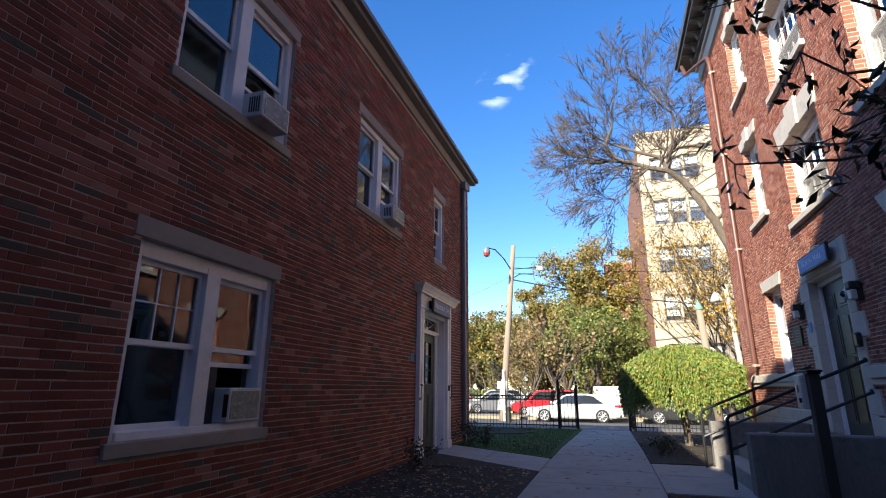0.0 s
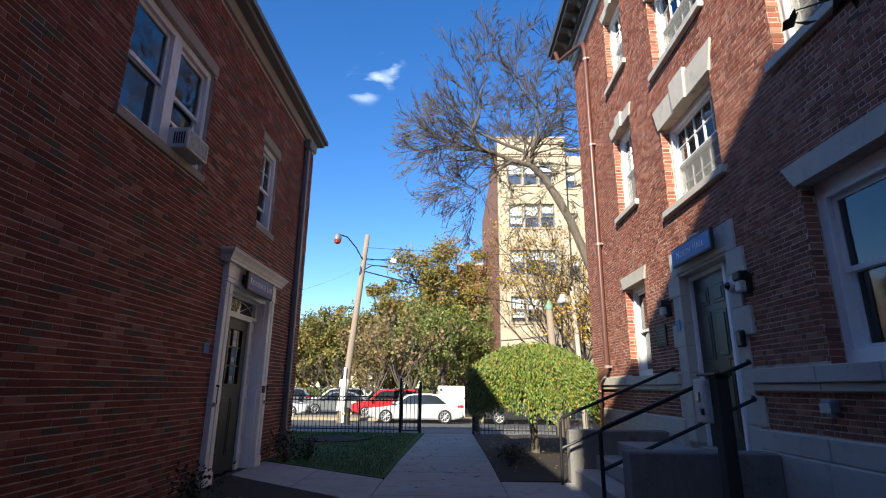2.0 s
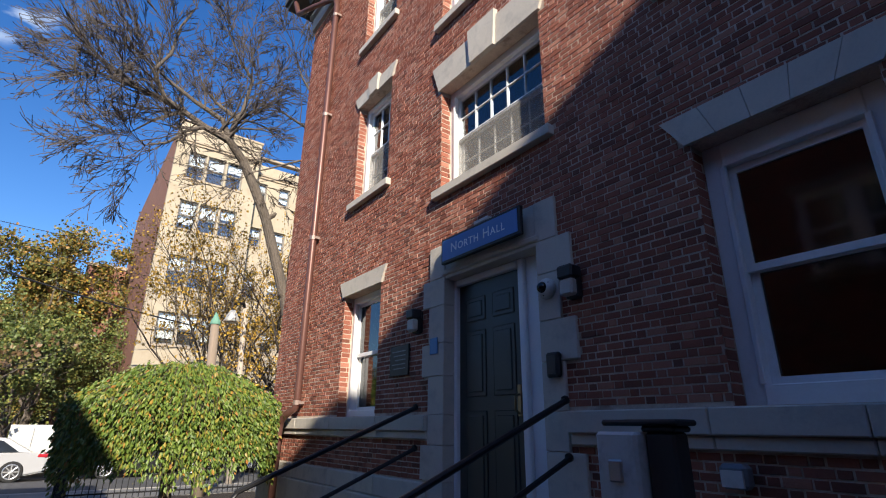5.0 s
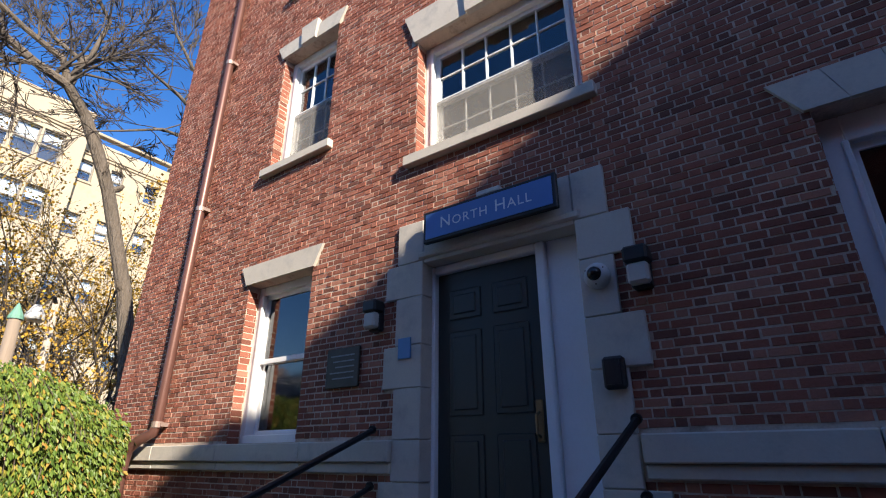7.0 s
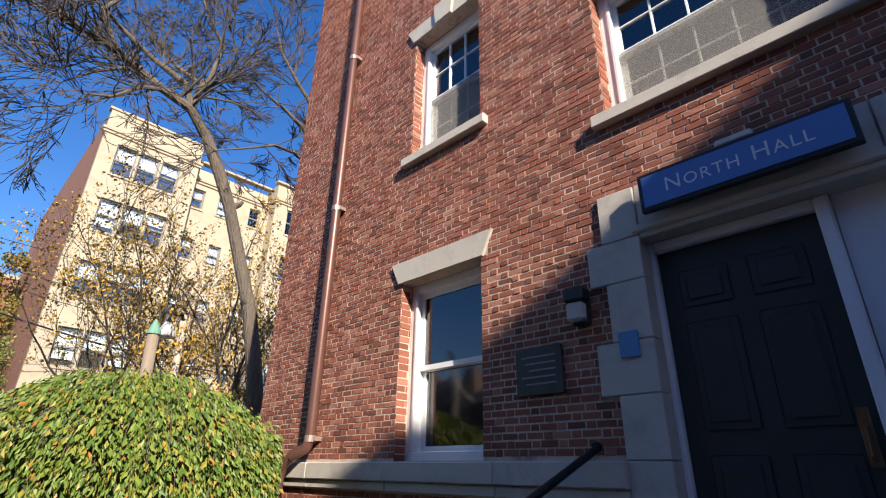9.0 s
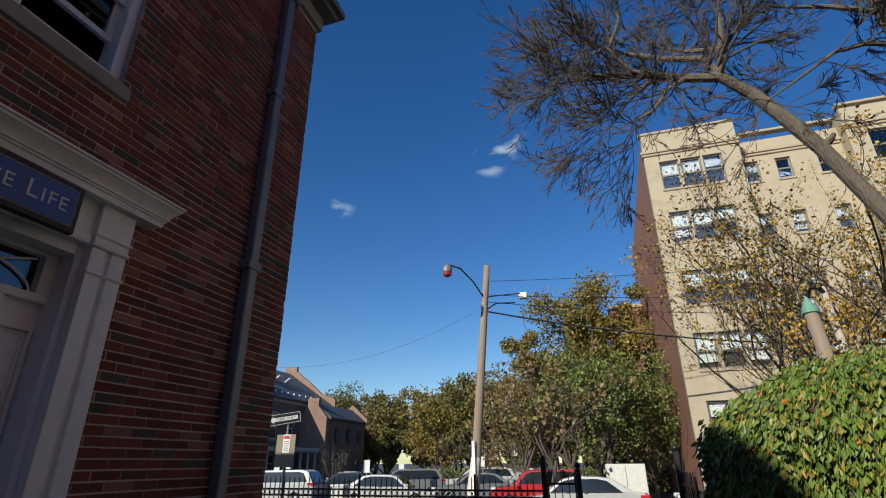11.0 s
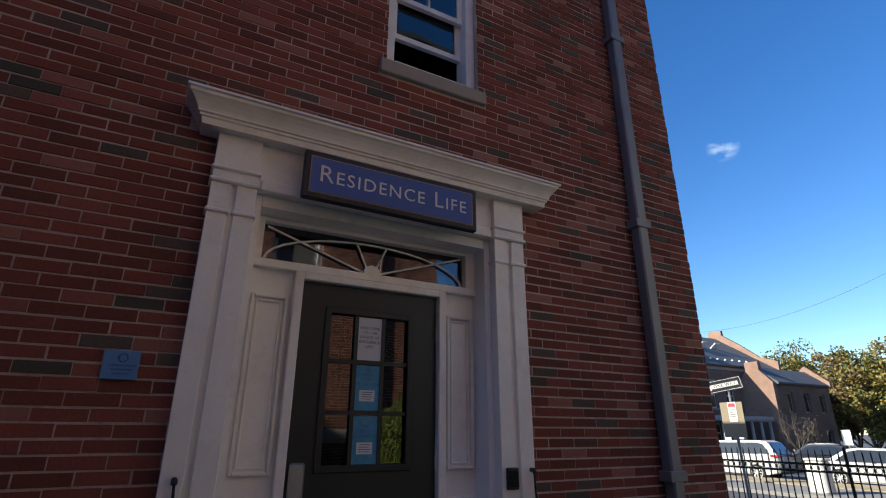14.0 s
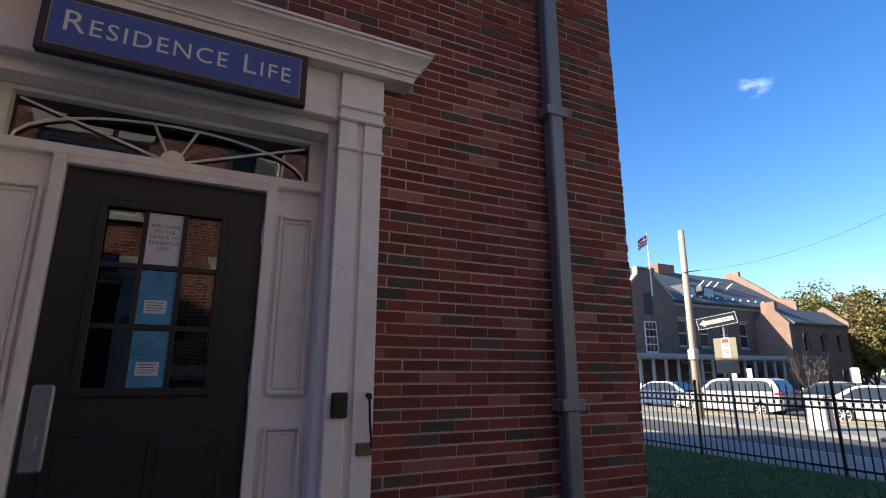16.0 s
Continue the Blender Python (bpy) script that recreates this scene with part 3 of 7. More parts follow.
def window_a(name, o, label, unit=True, upper=(1, 1), paired=True, lifts=(0, 0), lint=0.17, trim=WHITE):
    """A painted timber window of the dark brick hall with stone sill and lintel."""
    u0, u1, z0, z1 = o
    t = thing(name, label, "window", group="windows of the dark brick hall", kind="structure")
    part("sill", fboxes(fA, (u0 - 0.05, u1 + 0.05, -0.035, 0.2, z0 - 0.11, z0 - 0.003), bevel=0.006), STONE_A, t, "brown stone sill")
    part("lintel", fboxes(fA, (u0 - 0.07, u1 + 0.07, -0.012, 0.28, z1 + 0.003, z1 + lint), bevel=0.006), STONE_A, t, "brown stone lintel")
    c, ct = 0.075, 0.13 if z0 < 2 else 0.09
    fr = [(u0, u0 + c, 0.05, 0.2, z0, z1), (u1 - c, u1, 0.05, 0.2, z0, z1), (u0 + c, u1 - c, 0.05, 0.2, z1 - ct, z1), (u0 + c, u1 - c, 0.03, 0.2, z0, z0 + 0.06)]
    um = (u0 + u1) / 2
    if paired:
        fr.append((um - 0.085, um + 0.085, 0.04, 0.2, z0 + 0.06, z1 - c))
    part("window_frame", fboxes(fA, *fr, bevel=0.004), trim, t)
    spans = [(u0 + c, um - 0.08), (um + 0.08, u1 - c)] if paired else [(u0 + c, u1 - c)]
    for (a, b), lift, cr in zip(spans, lifts, (upper, (1, 1))):
        hung(fA, a, b, z0 + 0.06, z1 - ct, 0.1, t, trim, cr[0], cr[1], 1, 1, lift, low_glass=None if lift else SCREENED)
        part("roller_shade", fboxes(fA, (a, b, 0.22, 0.228, (z0 + z1) / 2 + 0.1, z1 - c)), ANGLE_A, t, "pale roller shade half drawn")
    if paired and lifts[1]:
        a, b = spans[1]
        part("side_screen", fboxes(fA, (a, a + 0.2, 0.13, 0.15, z0 + 0.06, z0 + 0.06 + lifts[1])), SCREEN, t)
    room_lining(fA, u0, u1, z0, z1, 0.34, t)
    return t


window_a("window_1", A_OPEN["L1"], "large white paired sash window with dark lower panes", upper=(3, 2), lifts=(0, 0.5))
window_a("window_2", A_OPEN["W1"], "white paired sash window above with an air conditioner", lifts=(0, 0.36))
window_a("window_3", A_OPEN["W2"], "white paired sash window with reflected sky", upper=(1, 1), lifts=(0, 0.34))
window_a("window_4", A_OPEN["W3"], "narrow white sash window with the sash raised", paired=False, upper=(2, 2), lifts=(0.3, 0))
air_conditioner(fA, 2.5, 2.96, 0.87, 1.18, 0.02, "off-white window air conditioner flush in the sash")
air_conditioner(fA, 2.3, 2.76, 3.845, 4.13, 0.2, "off-white window air conditioner on the sill")
air_conditioner(fA, 5.7, 6.18, 3.845, 4.1, 0.2, "weathered off-white window air conditioner on the sill")

# white doorway
dw = thing("doorway", "white painted timber doorway with pilasters and a moulded hood", "doorway", kind="structure")
for a, b in ((7.4, 7.62), (9.128, 9.358)):
    p = part("pilaster", fboxes(fA, (a, b, -0.055, 0.1, 0.16, 2.935), bevel=0.004), CREAM, dw)
    part("base_block", fboxes(fA, (a - 0.015, b + 0.015, -0.095, 0.09, 0.0, 0.16), bevel=0.005), CREAM, p)
    for c, d in ((a - 0.003, a + 0.092), (b - 0.098, b + 0.003)):
        strip = fboxes(fA, (c, d, -0.08, -0.05, 0.165, 2.648), bevel=0.003)
        part("raised_strip", strip, CREAM, p)
        part("band", fboxes(fA, (c - 0.01, d + 0.01, -0.093, 0.02, 2.48, 2.503), bevel=0.006), CREAM, p)
    part("band", fboxes(fA, (a - 0.014, b + 0.014, -0.098, 0.08, 2.65, 2.674), bevel=0.007), CREAM, p)
    part("cap_block", fboxes(fA, (a - 0.004, b + 0.004, -0.086, 0.08, 2.676, 2.932), bevel=0.003), CREAM, p)
    part("band", fboxes(fA, (a - 0.014, b + 0.014, -0.1, 0.08, 2.718, 2.74), bevel=0.007), CREAM, p)
part("frieze", fboxes(fA, (7.625, 9.124, -0.05, 0.32, 2.655, 2.932)), CREAM, dw)
part("frieze_band", fboxes(fA, (7.64, 9.11, -0.07, -0.045, 2.655, 2.72), bevel=0.006), CREAM, dw)
bm = bmesh.new()
prof = [(0, 2.933), (0.135, 2.933), (0.14, 2.968), (0.15, 2.972), (0.15, 2.984), (0.162, 2.988), (0.162, 2.998), (0.168, 3.012), (0.182, 3.034), (0.2, 3.056), (0.212, 3.066), (0.212, 3.082), (0.226, 3.085), (0.226, 3.098), (0.0, 3.125)]


def swept(bm, prof, u0, u1, f):
    """A moulding along a wall whose ends return to it."""
    L = [bm.verts.new(f(u0 - (d - 0.07 if d else 0), -d, z)) for d, z in prof]
    R = [bm.verts.new(f(u1 + (d - 0.07 if d else 0), -d, z)) for d, z in prof]
    L0 = [bm.verts.new(f(u0 - (d - 0.07 if d else 0), 0.0, z)) for d, z in prof]
    R0 = [bm.verts.new(f(u1 + (d - 0.07 if d else 0), 0.0, z)) for d, z in prof]
    for k in range(len(prof) - 1):
        for p, q in ((L, R), (L0, L), (R, R0)):
            bm.faces.new((p[k], p[k + 1], q[k + 1], q[k]))


swept(bm, prof, 7.37, 9.455, fA)
part("hood", bm, CREAM, dw, "moulded white hood with dirt streaks")
# recess
REC = 0.13
part("soffit", fboxes(fA, (7.665, 9.082, -0.012, REC, 2.587, 2.652)), CREAM, dw)
part("jamb_panel", fboxes(fA, (7.622, 7.662, -0.012, REC + 0.06, 0.0, 2.652)), CREAM, dw)
part("jamb_panel", fboxes(fA, (9.085, 9.126, -0.012, REC + 0.06, 0.0, 2.652)), BLUE_TRIM, dw)
DL, DR, DT = 7.953, 8.808, 2.243
part("transom_bar", fboxes(fA, (7.662, 9.085, REC - 0.03, REC + 0.05, DT + 0.045, DT + 0.095), bevel=0.006), CREAM, dw)
part("door_casing", fboxes(fA, (DL - 0.05, DL, REC - 0.04, REC + 0.06, 0, DT + 0.045), (DR, DR + 0.05, REC - 0.04, REC + 0.06, 0, DT + 0.045), (DL, DR, REC - 0.04, REC + 0.06, DT + 0.004, DT + 0.045), bevel=0.005), CREAM, dw)
for a, b in ((7.662, DL - 0.05), (DR + 0.05, 9.085)):
    sp = part("side_panel", fboxes(fA, (a, b, REC + 0.012, REC + 0.05, 0.0, DT + 0.045)), CREAM, dw)
    i, j = a + 0.025, b - 0.02
    if j - i > 0.08:
        for c, d in ((1.235, 2.143), (0.22, 1.09)):
            part("panel_mould", fboxes(fA, (i + 0.028, i + 0.04, REC, REC + 0.014, c + 0.028, d - 0.028), (j - 0.04, j - 0.028, REC, REC + 0.014, c + 0.028, d - 0.028), (i + 0.04, j - 0.04, REC, REC + 0.014, c + 0.028, c + 0.04), (i + 0.04, j - 0.04, REC, REC + 0.014, d - 0.04, d - 0.028), bevel=0.003), CREAM, sp)
            part("panel_mould", fboxes(fA, (i, i + 0.018, REC - 0.012, REC + 0.014, c, d), (j - 0.018, j, REC - 0.012, REC + 0.014, c, d), (i + 0.018, j - 0.018, REC - 0.012, REC + 0.014, c, c + 0.018), (i + 0.018, j - 0.018, REC - 0.012, REC + 0.014, d - 0.018, d), bevel=0.004), CREAM, sp)
# fanlight
fan = part("fanlight", fboxes(fA, (7.662, 7.71, REC - 0.02, REC + 0.06, DT + 0.097, 2.583), (9.015, 9.085, REC - 0.02, REC + 0.06, DT + 0.097, 2.583), (7.71, 9.015, REC - 0.02, REC + 0.06, 2.56, 2.583)), CREAM, dw)
pn = part("pane", fboxes(fA, (7.71, 9.015, REC + 0.035, REC + 0.04, DT + 0.097, 2.56)), DARK_GLASS, fan)
uc, zc = 8.362, DT + 0.1


def bar(u0, z0, u1, z1):
    bm = bmesh.new()
    tube(bm, [fA(u0, REC + 0.02, z0), fA(u1, REC + 0.02, z1)], 0.007, 6)
    part("tracery_bar", bm, CREAM, fan)


for du, dz in ((-0.63, 0.2), (-0.1, 0.19), (0.1, 0.19), (0.63, 0.2)):
    n = math.hypot(du, dz)
    bar(uc + du / n * 0.05, zc + dz / n * 0.03, uc + du, zc + dz)
bm = bmesh.new()
tube(bm, [fA(uc + 0.635 * math.cos(a), REC + 0.018, zc + 0.19 * math.sin(a)) for a in [math.pi * k / 16 for k in range(17)]], 0.007, 6)
part("tracery_arch", bm, CREAM, fan)
bm = bmesh.new()
prism(bm, [(uc + 0.055 * math.cos(math.pi * k / 10), zc + 0.055 * math.sin(math.pi * k / 10)) for k in range(11)], "x", XA - REC - 0.03, XA - REC + 0.005)
part("tracery_hub", bm, CREAM, fan)
room_lining(fA, 7.7, 9.05, 0.3, 2.55, 0.35, dw)

door_1 = thing("door_1", "charcoal painted door with nine panes and taped notices", "door", kind="structure")
GL, GR, GB, GT = 8.122, 8.622, 1.262, 2.09
W0 = REC + 0.0
part("leaf", fboxes(fA, (DL + 0.004, GL, W0, W0 + 0.045, 0.03, DT), (GR, DR - 0.004, W0, W0 + 0.045, 0.03, DT), (GL, GR, W0, W0 + 0.045, GT, DT), (GL, GR, W0, W0 + 0.045, 0.03, GB)), DOOR_A, door_1)
part("glass_bead", fboxes(fA, (GL - 0.025, GL + 0.012, W0 - 0.012, W0, GB - 0.025, GT + 0.025), (GR - 0.012, GR + 0.025, W0 - 0.012, W0, GB - 0.025, GT + 0.025), (GL, GR, W0 - 0.012, W0, GT - 0.012, GT + 0.025), (GL, GR, W0 - 0.012, W0, GB - 0.025, GB + 0.012), bevel=0.004), DOOR_A, door_1)
for k in (1, 2):
    u = GL + (GR - GL) * k / 3
    part("glazing_bar", fboxes(fA, (u - 0.011, u + 0.011, W0 - 0.002, W0 + 0.04, GB, GT)), DOOR_A, door_1)
    z = GB + (GT - GB) * k / 3
    part("glazing_bar", fboxes(fA, (GL, GR, W0, W0 + 0.038, z - 0.011, z + 0.011)), DOOR_A, door_1)
for i in range(3):
    for k in range(3):
        a, b = GL + (GR - GL) * i / 3, GL + (GR - GL) * (i + 1) / 3
        c, d = GB + (GT - GB) * k / 3, GB + (GT - GB) * (k + 1) / 3
        part("pane", fboxes(fA, (a + 0.011, b - 0.011, W0 + 0.018, W0 + 0.022, c + 0.011, d - 0.011)), DARK_GLASS, door_1)
for a, b in ((8.04, 8.33), (8.41, 8.7)):
    part("moulded_panel", fboxes(fA, (a, b, W0 - 0.008, W0 + 0.002, 0.25, 1.08), (a + 0.04, b - 0.04, W0 - 0.016, W0, 0.29, 1.04), bevel=0.006), DOOR_A, door_1)
lk = part("lock_plate", fboxes(fA, (7.975, 8.055, W0 - 0.018, W0, 0.95, 1.29), bevel=0.01), STEEL, door_1, "brushed steel lock plate")
bm = bmesh.new()
tube(bm, [fA(8.015, W0 - 0.01, 1.2), fA(8.015, W0 - 0.03, 1.2)], 0.016, 14)
part("lock_cylinder", bm, STEEL, lk)
part("thumb_turn", fboxes(fA, (8.004, 8.026, W0 - 0.04, W0 - 0.01, 1.03, 1.09), bevel=0.006), STEEL, lk)
for z in (0.4, 1.284, 2.016):
    part("hinge", fboxes(fA, (DR - 0.006, DR + 0.012, W0 - 0.016, W0 + 0.01, z - 0.05, z + 0.05), bevel=0.003), WHITE, door_1)


def face_a(u, z, w):
    """The pose of a flat thing on the west wall that faces the court."""
    return Matrix.Translation(fA(u, w, z)) @ Matrix(((0, 0, 1, 0), (1, 0, 0, 0), (0, 1, 0, 0), (0, 0, 0, 1)))


def face_b(u, z, w):
    return Matrix.Translation(fB(u, w, z)) @ Matrix(((0, 0, -1, 0), (-1, 0, 0, 0), (0, 1, 0, 0), (0, 0, 0, 1)))


MIDU = (GL + GR) / 2
for k, (lines, blue) in enumerate(((["WELCOME", "TO THE", "OFFICE OF", "RESIDENCE", "LIFE!"], False), (["HOURS", "OF", "OPERATION"], True), (["ORL", "CONTACT", "INFORMATION"], True))):
    zc2 = GT - (GT - GB) * (k + 0.5) / 3
    nt_ = thing("notice", ("white printed" if not blue else "blue printed") + " paper notice taped inside the door glass", "notice", group="door notices")
    part("sheet", fboxes(fA, (MIDU - 0.073, MIDU + 0.073, W0 + 0.005, W0 + 0.0062, zc2 - 0.125, zc2 + 0.122)), PAPER_BLUE if blue else PAPER, nt_)
    for j, tx in enumerate(lines):
        lettering(tx, 0.023, INK if not blue else SIGN_BLUE, nt_, face_a(MIDU, zc2 + (0.07 if blue else 0.06) - j * 0.027, W0 + 0.004), extrude=0.0004)
    if blue:
        part("inset_sheet", fboxes(fA, (MIDU - 0.045, MIDU + 0.045, W0 + 0.003, W0 + 0.0048, zc2 - 0.075, zc2 - 0.015)), PAPER, nt_)
        for j in range(4):
            part("text_line", fboxes(fA, (MIDU - 0.035, MIDU + 0.035 - 0.01 * (j % 2), W0 + 0.0022, W0 + 0.003, zc2 - 0.028 - j * 0.012, zc2 - 0.025 - j * 0.012)), INK, nt_)

sg = thing("sign_board", "blue sign board with white lettering in a black frame", "sign")
S0, S1, SZ0, SZ1 = 7.833, 8.922, 2.618, 2.9
part("frame", fboxes(fA, (S0, S1, -0.19, -0.145, SZ0, SZ1), bevel=0.006), PLASTIC_K, sg, "black frame")
for u in (S0 + 0.12, S1 - 0.16):
    part("bracket", fboxes(fA, (u, u + 0.04, -0.15, -0.052, SZ0 + 0.08, SZ1 - 0.04)), IRON, sg)
part("gold_line", fboxes(fA, (S0 + 0.032, S1 - 0.032, -0.193, -0.18, SZ0 + 0.032, SZ1 - 0.032)), GOLD, sg)
part("panel", fboxes(fA, (S0 + 0.037, S1 - 0.037, -0.196, -0.18, SZ0 + 0.037, SZ1 - 0.037)), SIGN_BLUE, sg)
words("Residence", "Life", 0.142, LETTER, sg, face_a((S0 + S1) / 2, (SZ0 + SZ1) / 2 + 0.005, -0.197), extrude=0.001)

rd = thing("card_reader", "small black card reader fixed to the white pilaster", "card reader")
part("case", fboxes(fA, (9.15, 9.228, -0.105, -0.08, 1.135, 1.25), bevel=0.006), PLASTIC_K, rd)
part("lens", fboxes(fA, (9.16, 9.218, -0.108, -0.103, 1.15, 1.235)), mat("reader_face", (0.012, 0.012, 0.014), 0.2, 0.1, 5, 60, 0), rd)
hk = thing("door_hook", "black iron hook hanging from a white pilaster", "hook", group="door hooks")
bm = bmesh.new()
tube(bm, [fA(9.33, -0.075, 1.235), fA(9.33, -0.108, 1.235), fA(9.33, -0.115, 1.22)], 0.013, 8)
part("eye", bm, IRON, hk)
bm = bmesh.new()
tube(bm, [fA(9.33, -0.11, 1.235), fA(9.338, -0.104, 1.12), fA(9.352, -0.1, 1.0)], 0.006, 8)
part("rod", bm, IRON, hk)
part("catch_plate", fboxes(fA, (9.28, 9.362, -0.095, -0.06, 0.965, 1.02), bevel=0.004), BRASS, hk, "tarnished brass catch plate")
copy_thing(hk, Matrix.Translation((0, -1.875, 0.01)))
tg = thing("wall_tag", "small light blue notice plate on the brick wall", "notice")
part("plate", fboxes(fA, (7.1, 7.24, -0.02, -0.006, 1.65, 1.776), bevel=0.002), LIGHT_BLUE, tg)
bm = bmesh.new()
tube(bm, [fA(7.175 + 0.018 * math.cos(a), -0.022, 1.745 + 0.018 * math.sin(a)) for a in [2 * math.pi * k / 16 for k in range(17)]], 0.003, 5)
part("symbol", bm, SIGN_BLUE, tg)
for j in range(3):
    part("text_line", fboxes(fA, (7.125 + 0.01 * j, 7.23 - 0.012 * j, -0.0225, -0.0195, 1.708 - 0.018 * j, 1.714 - 0.018 * j)), SIGN_BLUE, tg)
# downspout
ds = thing("downspout", "grey painted square downspout clamped to the brick corner", "downspout")
part("pipe", fboxes(fA, (10.505, 10.612, -0.105, -0.012, 0.05, 6.2), bevel=0.012), GREYPIPE, ds)
part("hopper", fboxes(fA, (10.45, 10.67, -0.15, -0.012, 6.2, 6.42), bevel=0.02), GREYPIPE, ds)
for z in (1.16, 3.03, 4.9):
    part("clamp", fboxes(fA, (10.475, 10.645, -0.115, -0.006, z - 0.035, z + 0.035), bevel=0.006), GREYPIPE, ds)

# ---- stone dressings of the east hall ----
def voussoirs(o, t, z1, flare=0.12, rise=0.22, pieces=1, key=False, proud=0.03):
    u0, u1 = o[0] - 0.03 + BY, o[1] + 0.03 + BY
    n = pieces if not key else 3
    cuts = [0, 1] if n == 1 else ([0, 0.38, 0.62, 1] if key else [k / n for k in range(n + 1)])
    for k, (a, b) in enumerate(zip(cuts, cuts[1:])):
        g = 0.002
        lo = (u0 + (u1 - u0) * a + g, u0 + (u1 - u0) * b - g)
        v0, v1 = u0 - flare, u1 + flare
        hi = (v0 + (v1 - v0) * a + g, v0 + (v1 - v0) * b - g)
        dz, dp = (0.07, 0.03) if key and k == 1 else (0, 0)
        bm = bmesh.new()
        prism(bm, [(lo[0], z1 + 0.002), (lo[1], z1 + 0.002), (hi[1], z1 + rise + dz), (hi[0], z1 + rise + dz)], "x", XB - proud - dp, XB + 0.2)
        part("keystone" if dz else "lintel_stone", bm, LIMESTONE, t)


def window_b(name, key, label, grid, pieces=1, stone=False, screen=False, flare=0.11, rise=0.21, shade=0.0, sill=True, low=None, c=0.085, head=0.085, foot=0.075):
    u0, u1, z0, z1 = o = B_OPEN[key]
    t = thing(name, label, "window", group="windows of the red brick hall", kind="structure")
    voussoirs(o, t, z1, flare, rise, pieces, stone)
    if sill:
        part("sill", fboxes(fB, (u0 - 0.09, u1 + 0.09, -0.07, 0.26, z0 - 0.1, z0 - 0.003), bevel=0.006), LIMESTONE, t, "pale stone sill")
    part("window_frame", fboxes(fB, (u0, u0 + c, 0.13, 0.3, z0, z1), (u1 - c, u1, 0.13, 0.3, z0, z1), (u0 + c, u1 - c, 0.13, 0.3, z1 - head, z1), (u0 + c, u1 - c, 0.11, 0.3, z0, z0 + foot), bevel=0.006), WHITE, t)
    part("brick_mould", fboxes(fB, (u0 + c - 0.02, u0 + c + 0.012, 0.115, 0.16, z0 + foot, z1 - head), (u1 - c - 0.012, u1 - c + 0.02, 0.115, 0.16, z0 + foot, z1 - head), bevel=0.006), WHITE, t)
    a, b = u0 + c, u1 - c
    hung(fB, a, b, z0 + foot, z1 - head, 0.18, t, WHITE, *grid, *(low or grid), glass=SCREENED if screen else None, low_glass=SCREENED)
    if grid != (1, 1):
        zm = (z0 + foot + z1 - head) / 2
        fs = part("fly_screen", fboxes(fB, (a + 0.012, b - 0.012, 0.168, 0.172, z0 + foot + 0.012, zm)), FLY_SCREEN, t, "grey insect screen")
        fs.visible_shadow = False
    if shade:
        part("roller_shade", fboxes(fB, (a, b, 0.285, 0.29, z1 - (z1 - z0) * shade, z1 - c)), BLIND, t, "pale roller shade")
    room_lining(fB, u0, u1, z0, z1, 0.36, t)
    return t


window_b("window_5", "w1", "white sash window at the pavement beside the stone belt", (1, 1), 1, screen=True, shade=0.45, sill=False)
window_b("window_6", "w2", "white six-pane sash window with a keystone lintel", (3, 2), 3, True, shade=0.0)
window_b("window_7", "w2u", "white top-floor sash window with pale sill", (3, 2), 3, True)
window_b("window_8", "w3", "wide white stair window with gridded panes and keystone", (5, 2), 3, True, flare=0.13, rise=0.37, shade=0.0)
window_b("window_9", "w3u", "wide white upper stair window with pale sill", (5, 2), 3, True, flare=0.13, rise=0.37, shade=0.95)
window_b("window_10", "w4", "large white sash window with dark panes under a split stone lintel", (1, 1), 5, screen=True, sill=False, flare=0.14, rise=0.224, c=0.115, head=0.16, foot=0.11)
for n, k in ((11, "w4u"), (12, "w4uu"), (13, "w5"), (14, "w5u"), (15, "w5uu")):
    window_b("window_%d" % n, k, "white sash window of the shaded brick wall", (1, 1) if k == "w5" else (3, 2), 3, k != "w5", shade=0.9 if k[-1] == "u" else 0)

belt = thing("trim_belt", "pale limestone belt course in long blocks", "belt course", kind="structure")
base_course = thing("trim_base", "pale limestone base course in long blocks", "base course", kind="structure")
BELT_GAP = (5.93, 7.66)
us = [-9.0, -7.2, -5.4, -3.6, -1.8, 0.0, 1.5, 3.0, 4.25, 4.95, 5.93, 7.66, 8.6, 9.75, 10.9, YB + 0.07 - BY]
for a, b in zip(us, us[1:]):
    if (a, b) == BELT_GAP:
        continue
    part("block", fboxes(fB, (a + 0.002, b - 0.002, -0.075, 0.05, 1.325, 1.47), bevel=0.008), LIMESTONE, belt)
    part("block", fboxes(fB, (a + 0.002, b - 0.002, -0.045, 0.05, 1.25, 1.32), bevel=0.008), LIMESTONE, belt)
    part("block", fboxes(fB, (a + 0.002, b - 0.002, -0.06, 0.05, 0.69, 0.88), bevel=0.012), LIMESTONE, base_course)
    part("block", fboxes(fB, (a + 0.002, b - 0.002, -0.09, 0.05, -0.3, 0.685), bevel=0.008), LIMESTONE, base_course)

# stone door surround with toothed blocks
su = thing("trim_door_surround", "toothed pale limestone surround of the door", "door surround", kind="structure")
QUOINS = [(0.6, 0.9, False), (0.9, 1.2, True), (1.2, 1.47, False), (1.47, 1.82, False), (1.82, 2.13, True), (2.13, 2.5, False), (2.5, 2.78, True), (2.78, 3.13, False)]
for z, zt, wide in QUOINS:
    e = 0.13 if wide else 0.0
    part("block", fboxes(fB, (7.41, 7.665 + e * 0.85, -0.03, 0.24, z + 0.002, zt - 0.002), bevel=0.006), LIMESTONE, su)
    part("block", fboxes(fB, (5.953 - e, 6.173, -0.03, 0.24, z + 0.002, zt - 0.002), bevel=0.006), LIMESTONE, su)
